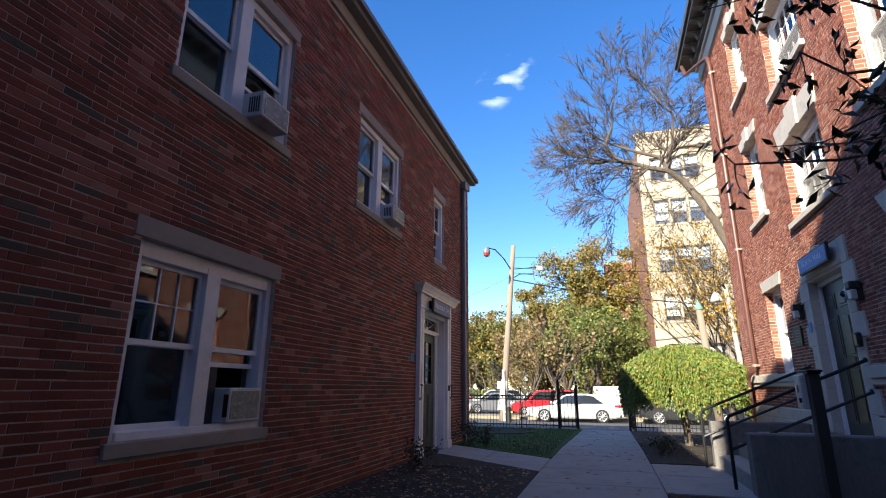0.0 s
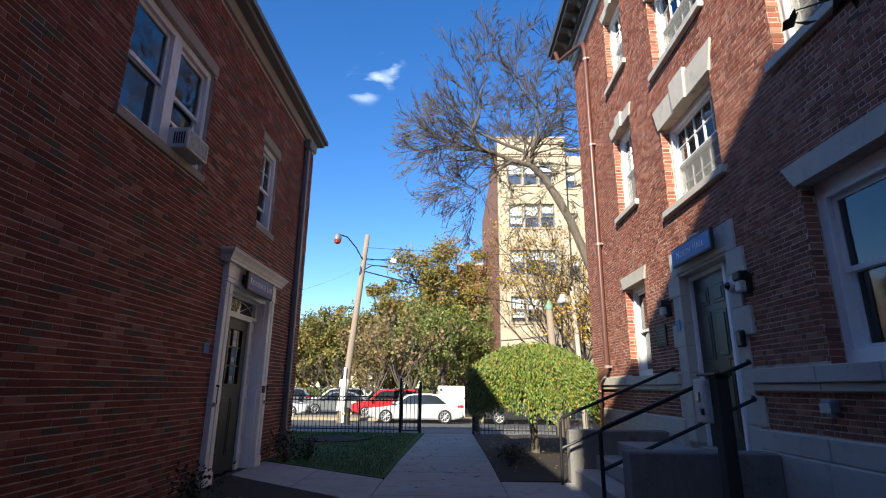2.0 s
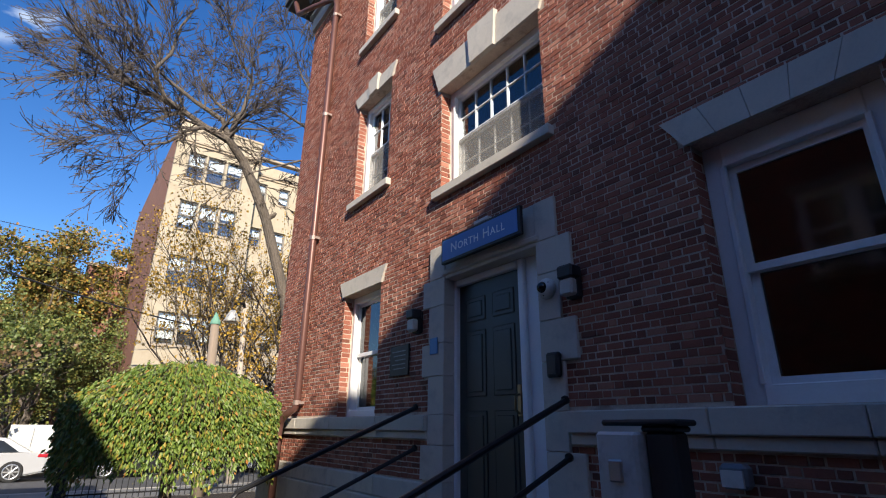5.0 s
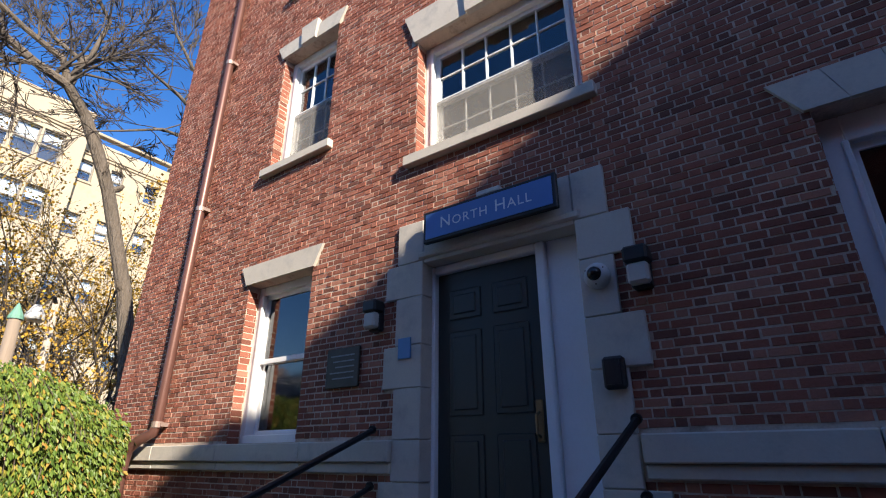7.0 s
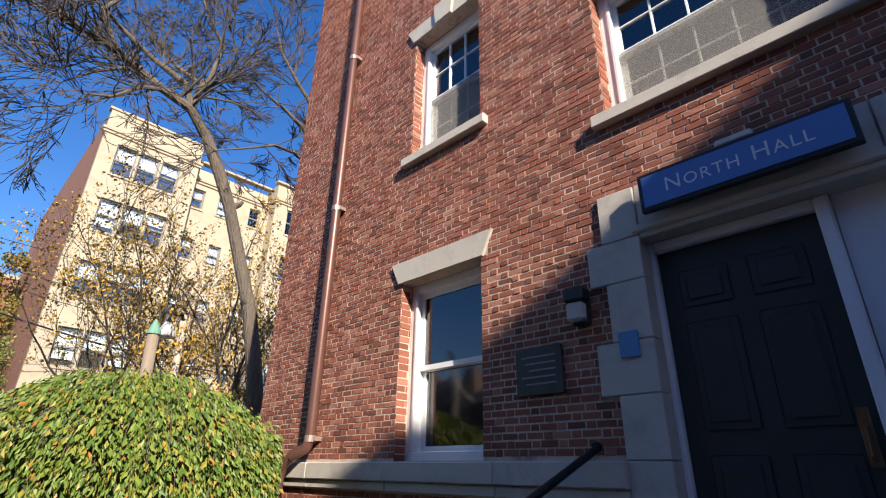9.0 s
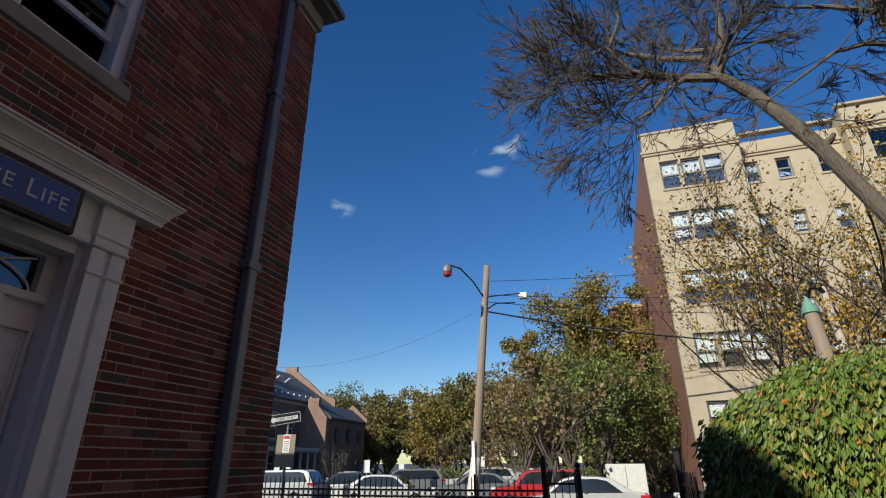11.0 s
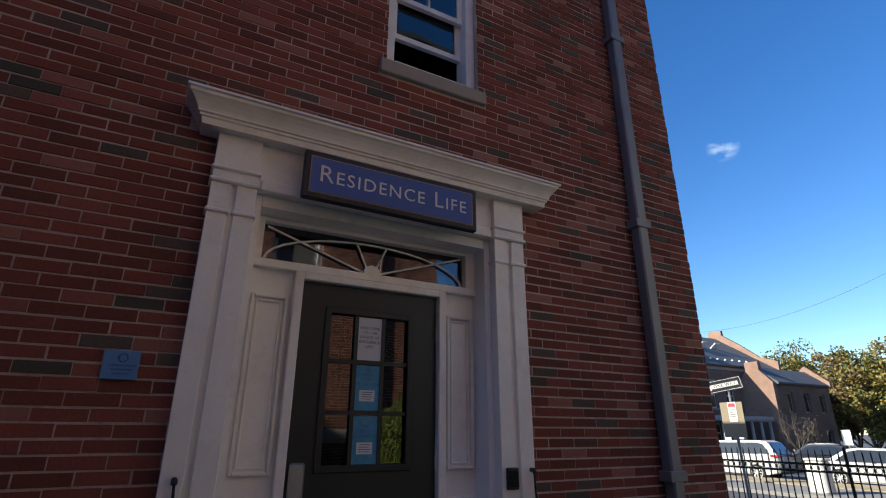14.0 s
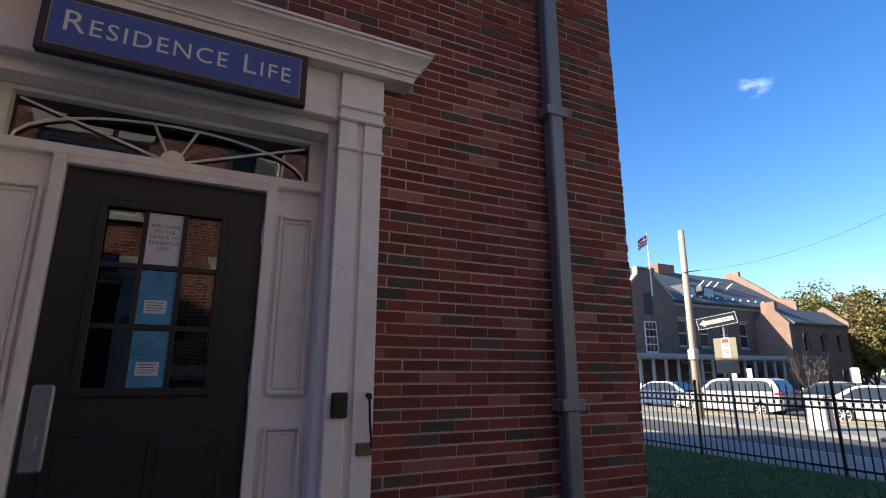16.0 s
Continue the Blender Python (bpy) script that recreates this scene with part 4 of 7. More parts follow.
part("head_stone", fboxes(fB, (6.177, 7.406, -0.02, 0.24, 2.757, 3.13), bevel=0.006), LIMESTONE, su)
part("hood_mould", fboxes(fB, (6.13, 7.45, -0.045, 0.02, 2.79, 2.845), bevel=0.012), LIMESTONE, su)
door_2 = thing("door_2", "slate green six-panel door in a white frame", "door", kind="structure")
D2L, D2R, D2T, D2W = 6.525, 7.385, 2.69, 0.15
part("door_frame", fboxes(fB, (6.455, D2L, D2W - 0.05, D2W + 0.12, 0.55, 2.755), (D2R, 7.438, D2W - 0.05, D2W + 0.12, 0.55, 2.755), (D2L, D2R, D2W - 0.05, D2W + 0.12, D2T, 2.755), bevel=0.01), BLUE_TRIM, door_2, "pale painted frame")
part("side_panel", fboxes(fB, (6.176, 6.45, D2W - 0.01, D2W + 0.12, 0.55, 2.755)), BLUE_TRIM, door_2, "plain pale painted side panel")
part("leaf", fboxes(fB, (D2L + 0.003, D2R - 0.003, D2W, D2W + 0.05, 0.57, D2T - 0.003)), DOOR_B, door_2)
for a, b in ((6.62, 6.9), (7.0, 7.28)):
    for c, d in ((0.75, 1.5), (1.62, 2.22), (2.31, 2.54)):
        part("moulded_panel", fboxes(fB, (a, b, D2W - 0.008, D2W + 0.002, c, d), (a + 0.04, b - 0.04, D2W - 0.018, D2W, c + 0.04, d - 0.04), bevel=0.008), DOOR_B, door_2)
hd = part("door_handle", fboxes(fB, (6.56, 6.612, D2W - 0.016, D2W, 1.44, 1.7), bevel=0.008), BRASS, door_2, "worn brass pull handle")
bm = bmesh.new()
tube(bm, [fB(6.586, D2W - 0.01, 1.47), fB(6.586, D2W - 0.06, 1.49), fB(6.586, D2W - 0.06, 1.6), fB(6.586, D2W - 0.01, 1.62)], 0.01, 8)
part("grip", bm, BRASS, hd)
part("threshold", fboxes(fB, (6.18, 7.4, -0.02, 0.28, 0.5, 0.57), bevel=0.01), CONCRETE, door_2)
room_lining(fB, 6.3, 7.4, 1.0, 2.4, 0.36, door_2)

sn = thing("sign_board", "pale blue sign board with grey lettering over the door", "sign")
part("frame", fboxes(fB, (6.235, 7.33, -0.13, -0.088, 2.86, 3.12), bevel=0.006), PLASTIC_K, sn, "black frame")
for u in (6.4, 7.1):
    part("bracket", fboxes(fB, (u, u + 0.04, -0.09, -0.022, 2.93, 3.08)), IRON, sn)
part("panel", fboxes(fB, (6.262, 7.303, -0.136, -0.12, 2.887, 3.093)), mat("sign_light_blue", (0.1, 0.22, 0.52), 0.5, 0.05, 4, 60, 0.05), sn)
words("North", "Hall", 0.132, mat("letter_grey", (0.78, 0.8, 0.82), 0.5, 0.03, 4, 60, 0), sn, face_b(6.79, 2.99, -0.137), extrude=0.001)
part("lamp_hood", fboxes(fB, (6.67, 6.87, -0.1, -0.025, 3.135, 3.18), bevel=0.01), AC_BEIGE, sn)


CAM_DOME = mat("smoked_dome", (0.012, 0.012, 0.014), 0.12, 0.1, 5, 60, 0)


def wall_light(u, z, label):
    t = thing("wall_light", label, "wall light", group="door lights")
    part("back_box", fboxes(fB, (u - 0.055, u + 0.055, -0.08, -0.006, z - 0.1, z + 0.13), bevel=0.012), PLASTIC_K, t)
    part("hood", fboxes(fB, (u - 0.07, u + 0.07, -0.15, -0.03, z + 0.04, z + 0.14), bevel=0.015), PLASTIC_K, t)
    part("lens", fboxes(fB, (u - 0.06, u + 0.06, -0.14, -0.07, z - 0.085, z + 0.038), bevel=0.015), mat("frosted_lens", (0.5, 0.48, 0.44), 0.4, 0.1, 5, 60, 0.1), t, "frosted lens, unlit")


wall_light(7.85, 2.37, "black wall light with frosted lens, beside the door")
wall_light(5.805, 2.34, "black wall light with frosted lens on the stone quoins")
cm = thing("security_camera", "white dome security camera on the stone surround", "camera")
bm = bmesh.new()
tube(bm, [fB(6.06, -0.03, 2.37), fB(6.06, -0.06, 2.37), fB(6.06, -0.085, 2.37), fB(6.06, -0.1, 2.37)], [0.08, 0.08, 0.068, 0.05], 24)
part("mount", bm, AC_BEIGE, cm, "off-white round housing")
bm = bmesh.new()
bmesh.ops.create_uvsphere(bm, u_segments=20, v_segments=12, radius=0.044, matrix=Matrix.Translation(fB(6.06, -0.095, 2.37)))
part("lens_dome", bm, CAM_DOME, cm, "dark glossy dome", smooth=True)
for k in range(3):
    a = 2 * math.pi * k / 3 + 0.5
    bm = bmesh.new()
    tube(bm, [fB(6.06 + 0.062 * math.cos(a), -0.08, 2.37 + 0.062 * math.sin(a)), fB(6.06 + 0.062 * math.cos(a), -0.092, 2.37 + 0.062 * math.sin(a))], 0.005, 8)
    part("screw", bm, PLASTIC_K, cm)
kp = thing("keypad", "black entry keypad on the stone surround", "keypad")
part("case", fboxes(fB, (5.962, 6.085, -0.085, -0.032, 1.7, 1.88), bevel=0.015), PLASTIC_K, kp)
part("button_panel", fboxes(fB, (5.985, 6.062, -0.09, -0.083, 1.725, 1.855)), mat("keypad_face", (0.03, 0.03, 0.033), 0.3, 0.2, 30, 60, 0), kp)
tb = thing("wall_tag", "small light blue plate on the stone surround", "notice")
part("plate", fboxes(fB, (7.5, 7.62, -0.045, -0.032, 2.03, 2.185), bevel=0.003), LIGHT_BLUE, tb)
pq = thing("plaque", "dark bronze memorial plaque on the brick wall", "plaque")
part("plate", fboxes(fB, (8.03, 8.4, -0.03, -0.008, 1.87, 2.19), bevel=0.006), mat("bronze", (0.06, 0.055, 0.05), 0.5, 0.3, 8, 60, 0.3, metal=0.6), pq)
for j in range(5):
    part("text_line", fboxes(fB, (8.08, 8.35 - 0.03 * (j % 3), -0.033, -0.028, 2.12 - j * 0.045, 2.13 - j * 0.045)), GREYPIPE, pq)
vt = thing("wall_vent", "small grey vent hood on the shaded brick wall", "vent")
part("hood", fboxes(fB, (4.79, 4.93, -0.1, -0.006, 1.07, 1.19), bevel=0.02), GREYPIPE, vt)
part("flap", fboxes(fB, (4.805, 4.915, -0.106, -0.095, 1.08, 1.16)), AC_BEIGE, vt)

# brown downspout with clamps and a gooseneck
pp = thing("downspout", "round brown metal downspout with clamps on the brick corner", "downspout")
bm = bmesh.new()
tube(bm, [(2.8, 12.3, 9.9), (2.85, 12.2, 9.55), (2.95, 11.75, 9.42), (3.14, 11.25, 9.33), (3.165, 11.02, 9.2), (3.165, 10.915, 8.95), (3.165, 10.91, 1.7), (3.15, 10.93, 1.6), (3.09, 11.06, 1.53), (3.065, 11.19, 1.44), (3.06, 11.22, 1.34), (3.06, 11.23, 1.2), (3.06, 11.23, 0.0)], 0.052, 14)
part("pipe", bm, COPPER, pp, smooth=True)
for z in (1.68, 4.2, 6.5, 8.7):
    bm = bmesh.new()
    yy = 10.91
    tube(bm, [(3.165, yy, z - 0.03), (3.165, yy, z + 0.03)], 0.058, 14)
    box(bm, 3.165, 3.25, yy - 0.075, yy + 0.075, z - 0.02, z + 0.02)
    part("clamp", bm, mat("pale_clamp", (0.4, 0.3, 0.26), 0.4, 0.1, 5, 60, 0.1, metal=0.5), pp)

# ---- front steps ----
st = thing("steps", "concrete steps with side walls before the door", "steps", kind="structure")
for a, b, zt in ((1.8, 2.1, 0.185), (2.1, 2.4, 0.37), (2.4, 3.15, 0.55)):
    part("step", boxes((a, 3.15, 5.85, 8.13, zt - 0.18 if zt > 0.19 else -0.1, zt), bevel=0.012), CONCRETE, st)
part("side_wall", boxes((1.75, 3.15, 8.14, 8.37, -0.15, 0.69), bevel=0.015), OLD_CONCRETE, st)
part("side_wall", boxes((1.75, 3.15, 5.6, 5.84, -0.15, 0.69), bevel=0.015), OLD_CONCRETE, st)
for yy, ye, xp, lab in ((8.0, 7.87, 1.6, "black iron pipe handrail on the far side of the steps"), (6.07, 5.99, 1.62, "black iron pipe handrail beside the steps")):
    h = thing("handrail", lab, "handrail", group="step handrails")
    bm = bmesh.new()
    tube(bm, [(xp, yy, 0.0), (xp, yy, 0.82), (xp + 0.03, yy, 0.865), (3.2, ye, 1.54)], 0.022, 8)
    part("top_rail", bm, IRON, h)
    bm = bmesh.new()
    tube(bm, [(xp, yy, 0.46), (3.2, ye, 1.168)], 0.019, 8)
    part("lower_rail", bm, IRON, h)
    for z in (1.53, 1.158):
        bm = bmesh.new()
        tube(bm, [(3.18, ye, z + 0.01), (3.2, ye, z + 0.015)], 0.03, 12)
        part("flange", bm, IRON, h)
bx = thing("entry_post", "brown timber post carrying a grey metal push-button box", "post")
part("post", boxes((2.14, 2.24, 4.6, 4.72, -0.1, 1.34), bevel=0.01), mat("stained_post", (0.05, 0.04, 0.034), 0.8, 0.2, 3, 30, 0.4, stretch=(1, 1, 0.1)), bx)
part("cap", boxes((2.12, 2.26, 4.57, 4.9, 1.362, 1.385), (2.13, 2.25, 4.59, 4.73, 1.34, 1.362), bevel=0.008), IRON, bx)
b2 = part("metal_box", boxes((2.09, 2.19, 4.725, 4.91, 1.0, 1.34), bevel=0.012), AC_BEIGE, bx, "scuffed pale metal box")
part("push_plate", boxes((2.075, 2.092, 4.79, 4.85, 1.16, 1.24), bevel=0.006), STEEL, b2)
part("latch", boxes((2.07, 2.092, 4.745, 4.775, 1.06, 1.11), bevel=0.006), PLASTIC_K, b2)

# ---- iron fence and gate ----
def fence_run(name, x0, x1, y, label, z_top=1.32, pitch=0.118):
    t = thing(name, label, "fence", group="iron fence")
    n = int((x1 - x0) / pitch)
    zb = gz(y)
    for z in (zb + 0.12, zb + z_top - 0.22, zb + z_top - 0.34):
        part("rail", boxes((x0, x1, y - 0.018, y + 0.018, z - 0.016, z + 0.016)), IRON, t)
    bm = bmesh.new()
    prism(bm, [(-0.008, 0), (0.008, 0), (0.008, z_top - 0.06), (0, z_top), (-0.008, z_top - 0.06)], "y", -0.008, 0.008)
    first = part("picket", bm, IRON, t)
    ring_bm = bmesh.new()
    tube(ring_bm, [(0.045 * math.cos(a), 0, 0.045 * math.sin(a)) for a in [2 * math.pi * k / 12 for k in range(13)]], 0.006, 5, caps=False)
    ring = part("ring", ring_bm, IRON, t)
    for k in range(n):
        p = first if k == 0 else new("picket", first.data)
        p.parent = t
        p.location = (x0 + (k + 0.5) * pitch, y, zb + 0.02)
        if k < n - 1:
            r = ring if k == 0 else new("ring", ring.data)
            r.parent = t
            r.location = (x0 + (k + 1) * pitch, y, zb + z_top - 0.28)
    k = 0
    x = x0
    while x < x1 + 0.01:
        part("post", boxes((x - 0.02, x + 0.02, y - 0.02, y + 0.02, zb - 0.1, zb + z_top + 0.06), bevel=0.004), IRON, t)
        x += 2.44
    return t


fence_run("fence", -17.5, -1.58, 17.5, "black iron picket fence with rings along the lawn")
fence_run("fence", 0.95, 10.6, 17.5, "black iron picket fence behind the weeping tree")


def gate_post(x, h):
    t = thing("gate_post", "tall black iron gate post with a ball finial", "gate post", group="gate posts")
    z = gz(17.5)
    part("shaft", boxes((x - 0.045, x + 0.045, 17.455, 17.545, z - 0.1, z + h), bevel=0.006), IRON, t)
    bm = bmesh.new()
    bmesh.ops.create_uvsphere(bm, u_segments=12, v_segments=8, radius=0.055, matrix=Matrix.Translation((x, 17.5, z + h + 0.05)))
    part("finial", bm, IRON, t)


gate_post(-1.54, 1.6)
gate_post(-0.92, 1.48)
gate_post(0.78, 1.75)


def gate_leaf(m, w, label):
    t = thing("iron_gate", label, "gate", group="gate leaves")
    part("frame", boxes((0, 0.03, -0.015, 0.015, 0.06, 1.36), (w - 0.03, w, -0.015, 0.015, 0.06, 1.36), (0.03, w - 0.03, -0.015, 0.015, 0.06, 0.1), (0.03, w - 0.03, -0.015, 0.015, 1.2, 1.24)), IRON, t)
    n = int(w / 0.115)
    for k in range(1, n):
        x = k * w / n
        part("picket", boxes((x - 0.008, x + 0.008, -0.008, 0.008, 0.1, 1.42)), IRON, t)
    t.matrix_world = m
    return t


gate_leaf(pose(-1.49, 17.5, gz(17.5), 0, 0, 0), 0.52, "narrow black iron gate panel, shut")
gate_leaf(pose(0.8, 17.46, gz(17.4), 0, 0, -84), 1.0, "black iron gate leaf, standing open")

# ---- the pale apartment house ----
YELLOW_STONE = mat("buff_stone", (0.43, 0.36, 0.26), 0.85, 0.1, 0.5, 20, 0.2, stain=(0.36, 0.29, 0.2))
RUST_BRICK = mat("rust_brick", (0.26, 0.12, 0.08), 0.9, 0.2, 1.5, 12, 0.3)
CORNICE_Y = mat("buff_cornice", (0.4, 0.32, 0.23), 0.8, 0.1, 1, 20, 0.2)
apt = thing("apartment_house", "five-storey buff stone apartment house with bays", "building")


def fC(u, w, z):
    return (u, 33.5 + w, z)


ROWS_C = [(14.85, 16.55), (11.75, 13.47), (8.45, 10.2), (5.35, 7.05), (2.0, 3.95)]
bay1 = [(a, b, c, d) for c, d in ROWS_C for a, b in ((3.92, 4.88), (4.98, 5.98), (6.08, 7.02))]
rec = [(a, b, c + 0.1, d - 0.4) for c, d in ROWS_C for a, b in ((8.1, 8.8), (9.6, 10.3), (11.5, 12.2))]
bay2 = [(a, b, c, d) for c, d in ROWS_C for a, b in ((13.55, 14.5), (14.6, 15.6), (15.7, 16.6))]
part("bay_wall", wall_mesh(fC, 3.2, 7.9, -1.2, 18.4, bay1, 0.35), YELLOW_STONE, apt)
part("recessed_wall", wall_mesh(lambda u, w, z: (u, 34.3 + w, z), 7.9, 12.7, -1.2, 17.4, rec, 0.35), YELLOW_STONE, apt)
part("bay_wall", wall_mesh(fC, 12.7, 17.3, -1.2, 18.0, bay2, 0.35), YELLOW_STONE, apt)
part("recessed_wall", boxes((17.3, 34, 34.3, 36, -1.2, 17.4)), YELLOW_STONE, apt)
part("bay_return", boxes((7.55, 7.9, 33.85, 35, -1.2, 18.4), (12.7, 13.05, 33.85, 35, -1.2, 18.0)), YELLOW_STONE, apt)
part("side_wall", boxes((3.2, 3.6, 33.85, 52, -1.2, 18.2)), RUST_BRICK, apt)
part("roof", boxes((3.6, 34, 34.65, 52, 17.0, 17.2)), SLATE, apt)
for a, b, y, z in ((3.05, 8.05, 33.35, 17.1), (7.9, 12.7, 34.15, 16.6), (12.55, 17.45, 33.35, 16.9)):
    part("cornice", boxes((a, b, y, y + 0.4, z, z + 0.16), (a + 0.05, b - 0.05, y + 0.07, y + 0.4, z - 0.14, z), bevel=0.02), CORNICE_Y, apt)
    part("coping", boxes((a + 0.05, b - 0.05, y + 0.08, y + 0.5, z + 1.25, z + 1.4), bevel=0.02), CORNICE_Y, apt)
WIN_DARK = glass_mat("far_glass", see=0.25)
WIN_CLEAR = glass_mat("far_clear_glass", see=0.95)
SASH_C = mat("far_sash", (0.2, 0.18, 0.16), 0.6, 0.1, 4, 30, 0)
rngc = random.Random(5)
for group, y in ((bay1, 33.5), (rec, 34.3), (bay2, 33.5)):
    for a, b, c, d in group:
        w = part("window", boxes((a, a + 0.07, y + 0.12, y + 0.24, c, d), (b - 0.07, b, y + 0.12, y + 0.24, c, d), (a + 0.07, b - 0.07, y + 0.12, y + 0.24, d - 0.08, d), (a + 0.07, b - 0.07, y + 0.12, y + 0.24, c, c + 0.08), (a + 0.07, b - 0.07, y + 0.12, y + 0.2, (c + d) / 2 - 0.04, (c + d) / 2 + 0.04)), SASH_C, apt)
        part("pane", boxes((a + 0.07, b - 0.07, y + 0.2, y + 0.21, c + 0.08, d - 0.08)), WIN_CLEAR, w).visible_shadow = False
        sh = rngc.choice((0.35, 0.55, 0.55, 0.8))
        part("window_shade", boxes((a + 0.07, b - 0.07, y + 0.27, y + 0.28, d - (d - c) * sh, d - 0.05)), PAPER, w)
        # dark sheet painted in place of the unlit room behind the pane
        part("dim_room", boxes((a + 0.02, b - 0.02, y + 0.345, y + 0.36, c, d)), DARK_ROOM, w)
        part("sill", boxes((a - 0.06, b + 0.06, y - 0.06, y + 0.12, c - 0.12, c - 0.003)), CORNICE_Y, w)
back = thing("brick_block", "rust brick block behind the apartment house", "building")
part("wall", boxes((0.6, 3.1, 50, 62, -1, 13.0)), RUST_BRICK, back)
part("coping", boxes((0.5, 3.15, 49.9, 62, 13.0, 13.25)), CORNICE_Y, back)
for z in (3, 6, 9.3):
    w = part("window", boxes((1.2, 2.2, 49.93, 50.05, z, z + 1.7)), WHITE, back)
    part("pane", boxes((1.28, 2.12, 49.9, 49.94, z + 0.08, z + 1.62)), WIN_DARK, w)

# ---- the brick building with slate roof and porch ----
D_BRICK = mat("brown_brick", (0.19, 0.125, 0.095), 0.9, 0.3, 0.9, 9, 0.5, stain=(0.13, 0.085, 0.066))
# lighter copy of the brick: sunlight painted into gable, parapets and chimney
D_LIT = mat("sunlit_brick", (0.26, 0.165, 0.125), 0.9, 0.25, 0.9, 9, 0.5, stain=(0.2, 0.12, 0.09))
FAR_PANE = mat("far_dark_pane", (0.03, 0.032, 0.036), 0.25, 0.3, 1.5, 10, 0)
hall = thing("porched_building", "brown brick building with slate roof, stepped gables and a columned porch", "building")
FX = -35.0


def fD(u, w, z):
    return (FX - w, u, z)


dw_open = [(y, y + 1.25, 3.9, 6.4) for y in (50.2, 53.2, 56.2, 59.2, 62.2)] + [(y, y + 1.25, 0.6, 2.4) for y in (44, 47, 50.2, 53.2, 56.2, 59.2)]
part("wall", wall_mesh(fD, 38, 69, -1.2, 8.2, dw_open, 0.4), D_BRICK, hall)
bm = bmesh.new()
prism(bm, [(42.6, -1.2), (49.4, -1.2), (49.4, 8.2), (46.9, 10.3), (46.9, 10.75), (45.1, 10.75), (45.1, 10.3), (42.6, 8.2)], "x", FX + 0.02, FX + 0.5)
part("gable", bm, D_BRICK, hall)
for y, z in ((45.2, 3.2),):
    w = part("window", boxes((FX + 0.5, FX + 0.56, y, y + 1.5, z, z + 2.8)), WHITE, hall, "tall white window")
    for i in range(3):
        for k in range(4):
            part("pane", boxes((FX + 0.555, FX + 0.57, y + 0.1 + i * 0.45, y + 0.5 + i * 0.45, z + 0.1 + k * 0.67, z + 0.7 + k * 0.67)), WIN_DARK, w)
w = part("window", boxes((FX + 0.5, FX + 0.55, 45.5, 46.5, 6.6, 8.6)), IRON, hall)
STONE_D = mat("far_stone", (0.34, 0.3, 0.25), 0.85, 0.12, 1, 20, 0.2)
for o in dw_open:
    part("lintel", boxes((FX - 0.1, FX + 0.05, o[0] - 0.15, o[1] + 0.15, o[3] + 0.003, o[3] + 0.28)), STONE_D, hall)
    part("sill", boxes((FX - 0.1, FX + 0.09, o[0] - 0.12, o[1] + 0.12, o[2] - 0.18, o[2] - 0.003)), STONE_D, hall)
    w = part("window", boxes((FX - 0.2, FX - 0.12, o[0], o[1], o[2], o[3])), WHITE, hall)
    part("pane", boxes((FX - 0.12, FX - 0.1, o[0] + 0.1, o[1] - 0.1, o[2] + 0.1, (o[2] + o[3]) / 2 - 0.05)), FAR_PANE, w)
    part("pane", boxes((FX - 0.12, FX - 0.1, o[0] + 0.1, o[1] - 0.1, (o[2] + o[3]) / 2 + 0.05, o[3] - 0.1)), FAR_PANE, w)
bm = bmesh.new()
prism(bm, [(FX + 0.4, 8.15), (FX + 0.4, 8.3), (-41.5, 12.8), (-48.4, 8.3), (-48.4, 8.15), (-41.5, 12.6)], "y", 38, 68.6)
part("roof", bm, SLATE, hall, "grey slate roof")
bm = bmesh.new()
prism(bm, [(FX + 0.6, 8.0), (FX + 0.6, 9.2), (-36.4, 9.9), (-38.5, 11.6), (-40.6, 13.1), (-40.6, 13.7), (-42.4, 13.7), (-42.4, 13.1), (-48, 8.6), (-48, 8.0)], "y", 68.6, 69.0)
part("parapet", bm, D_LIT, hall, "stepped gable parapet in the sunlit brick tone")
for y in (52.6, 55.4):
    dm = part("dormer", boxes((-39.4, FX - 0.9, y, y + 1.9, 8.6, 10.2)), SLATE, hall)
    part("pane", boxes((FX - 0.9, FX - 0.86, y + 0.2, y + 1.7, 8.9, 10.0)), WIN_DARK, dm)
for y in (58.6, 59.8, 61.0, 63.2):
    bm = boxes((-0.05, 0.05, -0.4, 0.4, -0.9, 0.9))
    o = part("skylight", bm, WHITE, hall)
    o.location = (-38.4, y, 10.75)
    o.rotation_euler = (0, radians(55), 0)
for k in range(12):
    part("snow_guard", boxes((FX - 0.6, FX - 0.45, 52 + k * 1.25, 52.18 + k * 1.25, 8.9, 9.06)), WHITE, hall)
for pts in ([(42.5, 8.1), (45.0, 10.2), (45.0, 10.9), (47.0, 10.9), (47.0, 10.2), (49.5, 8.1), (49.5, 8.3), (47.15, 10.35), (47.15, 11.05), (44.85, 11.05), (44.85, 10.35), (42.5, 8.3)],):
    bm = bmesh.new()
    prism(bm, pts, "x", FX - 0.05, FX + 0.58)
    part("gable_coping", bm, STONE_D, hall, "pale stone coping")
part("eave_band", boxes((FX - 0.1, FX + 0.12, 49.6, 68.4, 7.75, 8.05)), STONE_D, hall, "pale stone band under the eave")
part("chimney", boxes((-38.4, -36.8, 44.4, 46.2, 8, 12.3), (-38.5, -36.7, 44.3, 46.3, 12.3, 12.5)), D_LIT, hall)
part("roof_box", boxes((-42.4, -40.8, 55, 57.6, 12.4, 13.5)), RUST_BRICK, hall)
PORCH = mat("porch_paint", (0.42, 0.41, 0.39), 0.6, 0.08, 2, 30, 0.1)
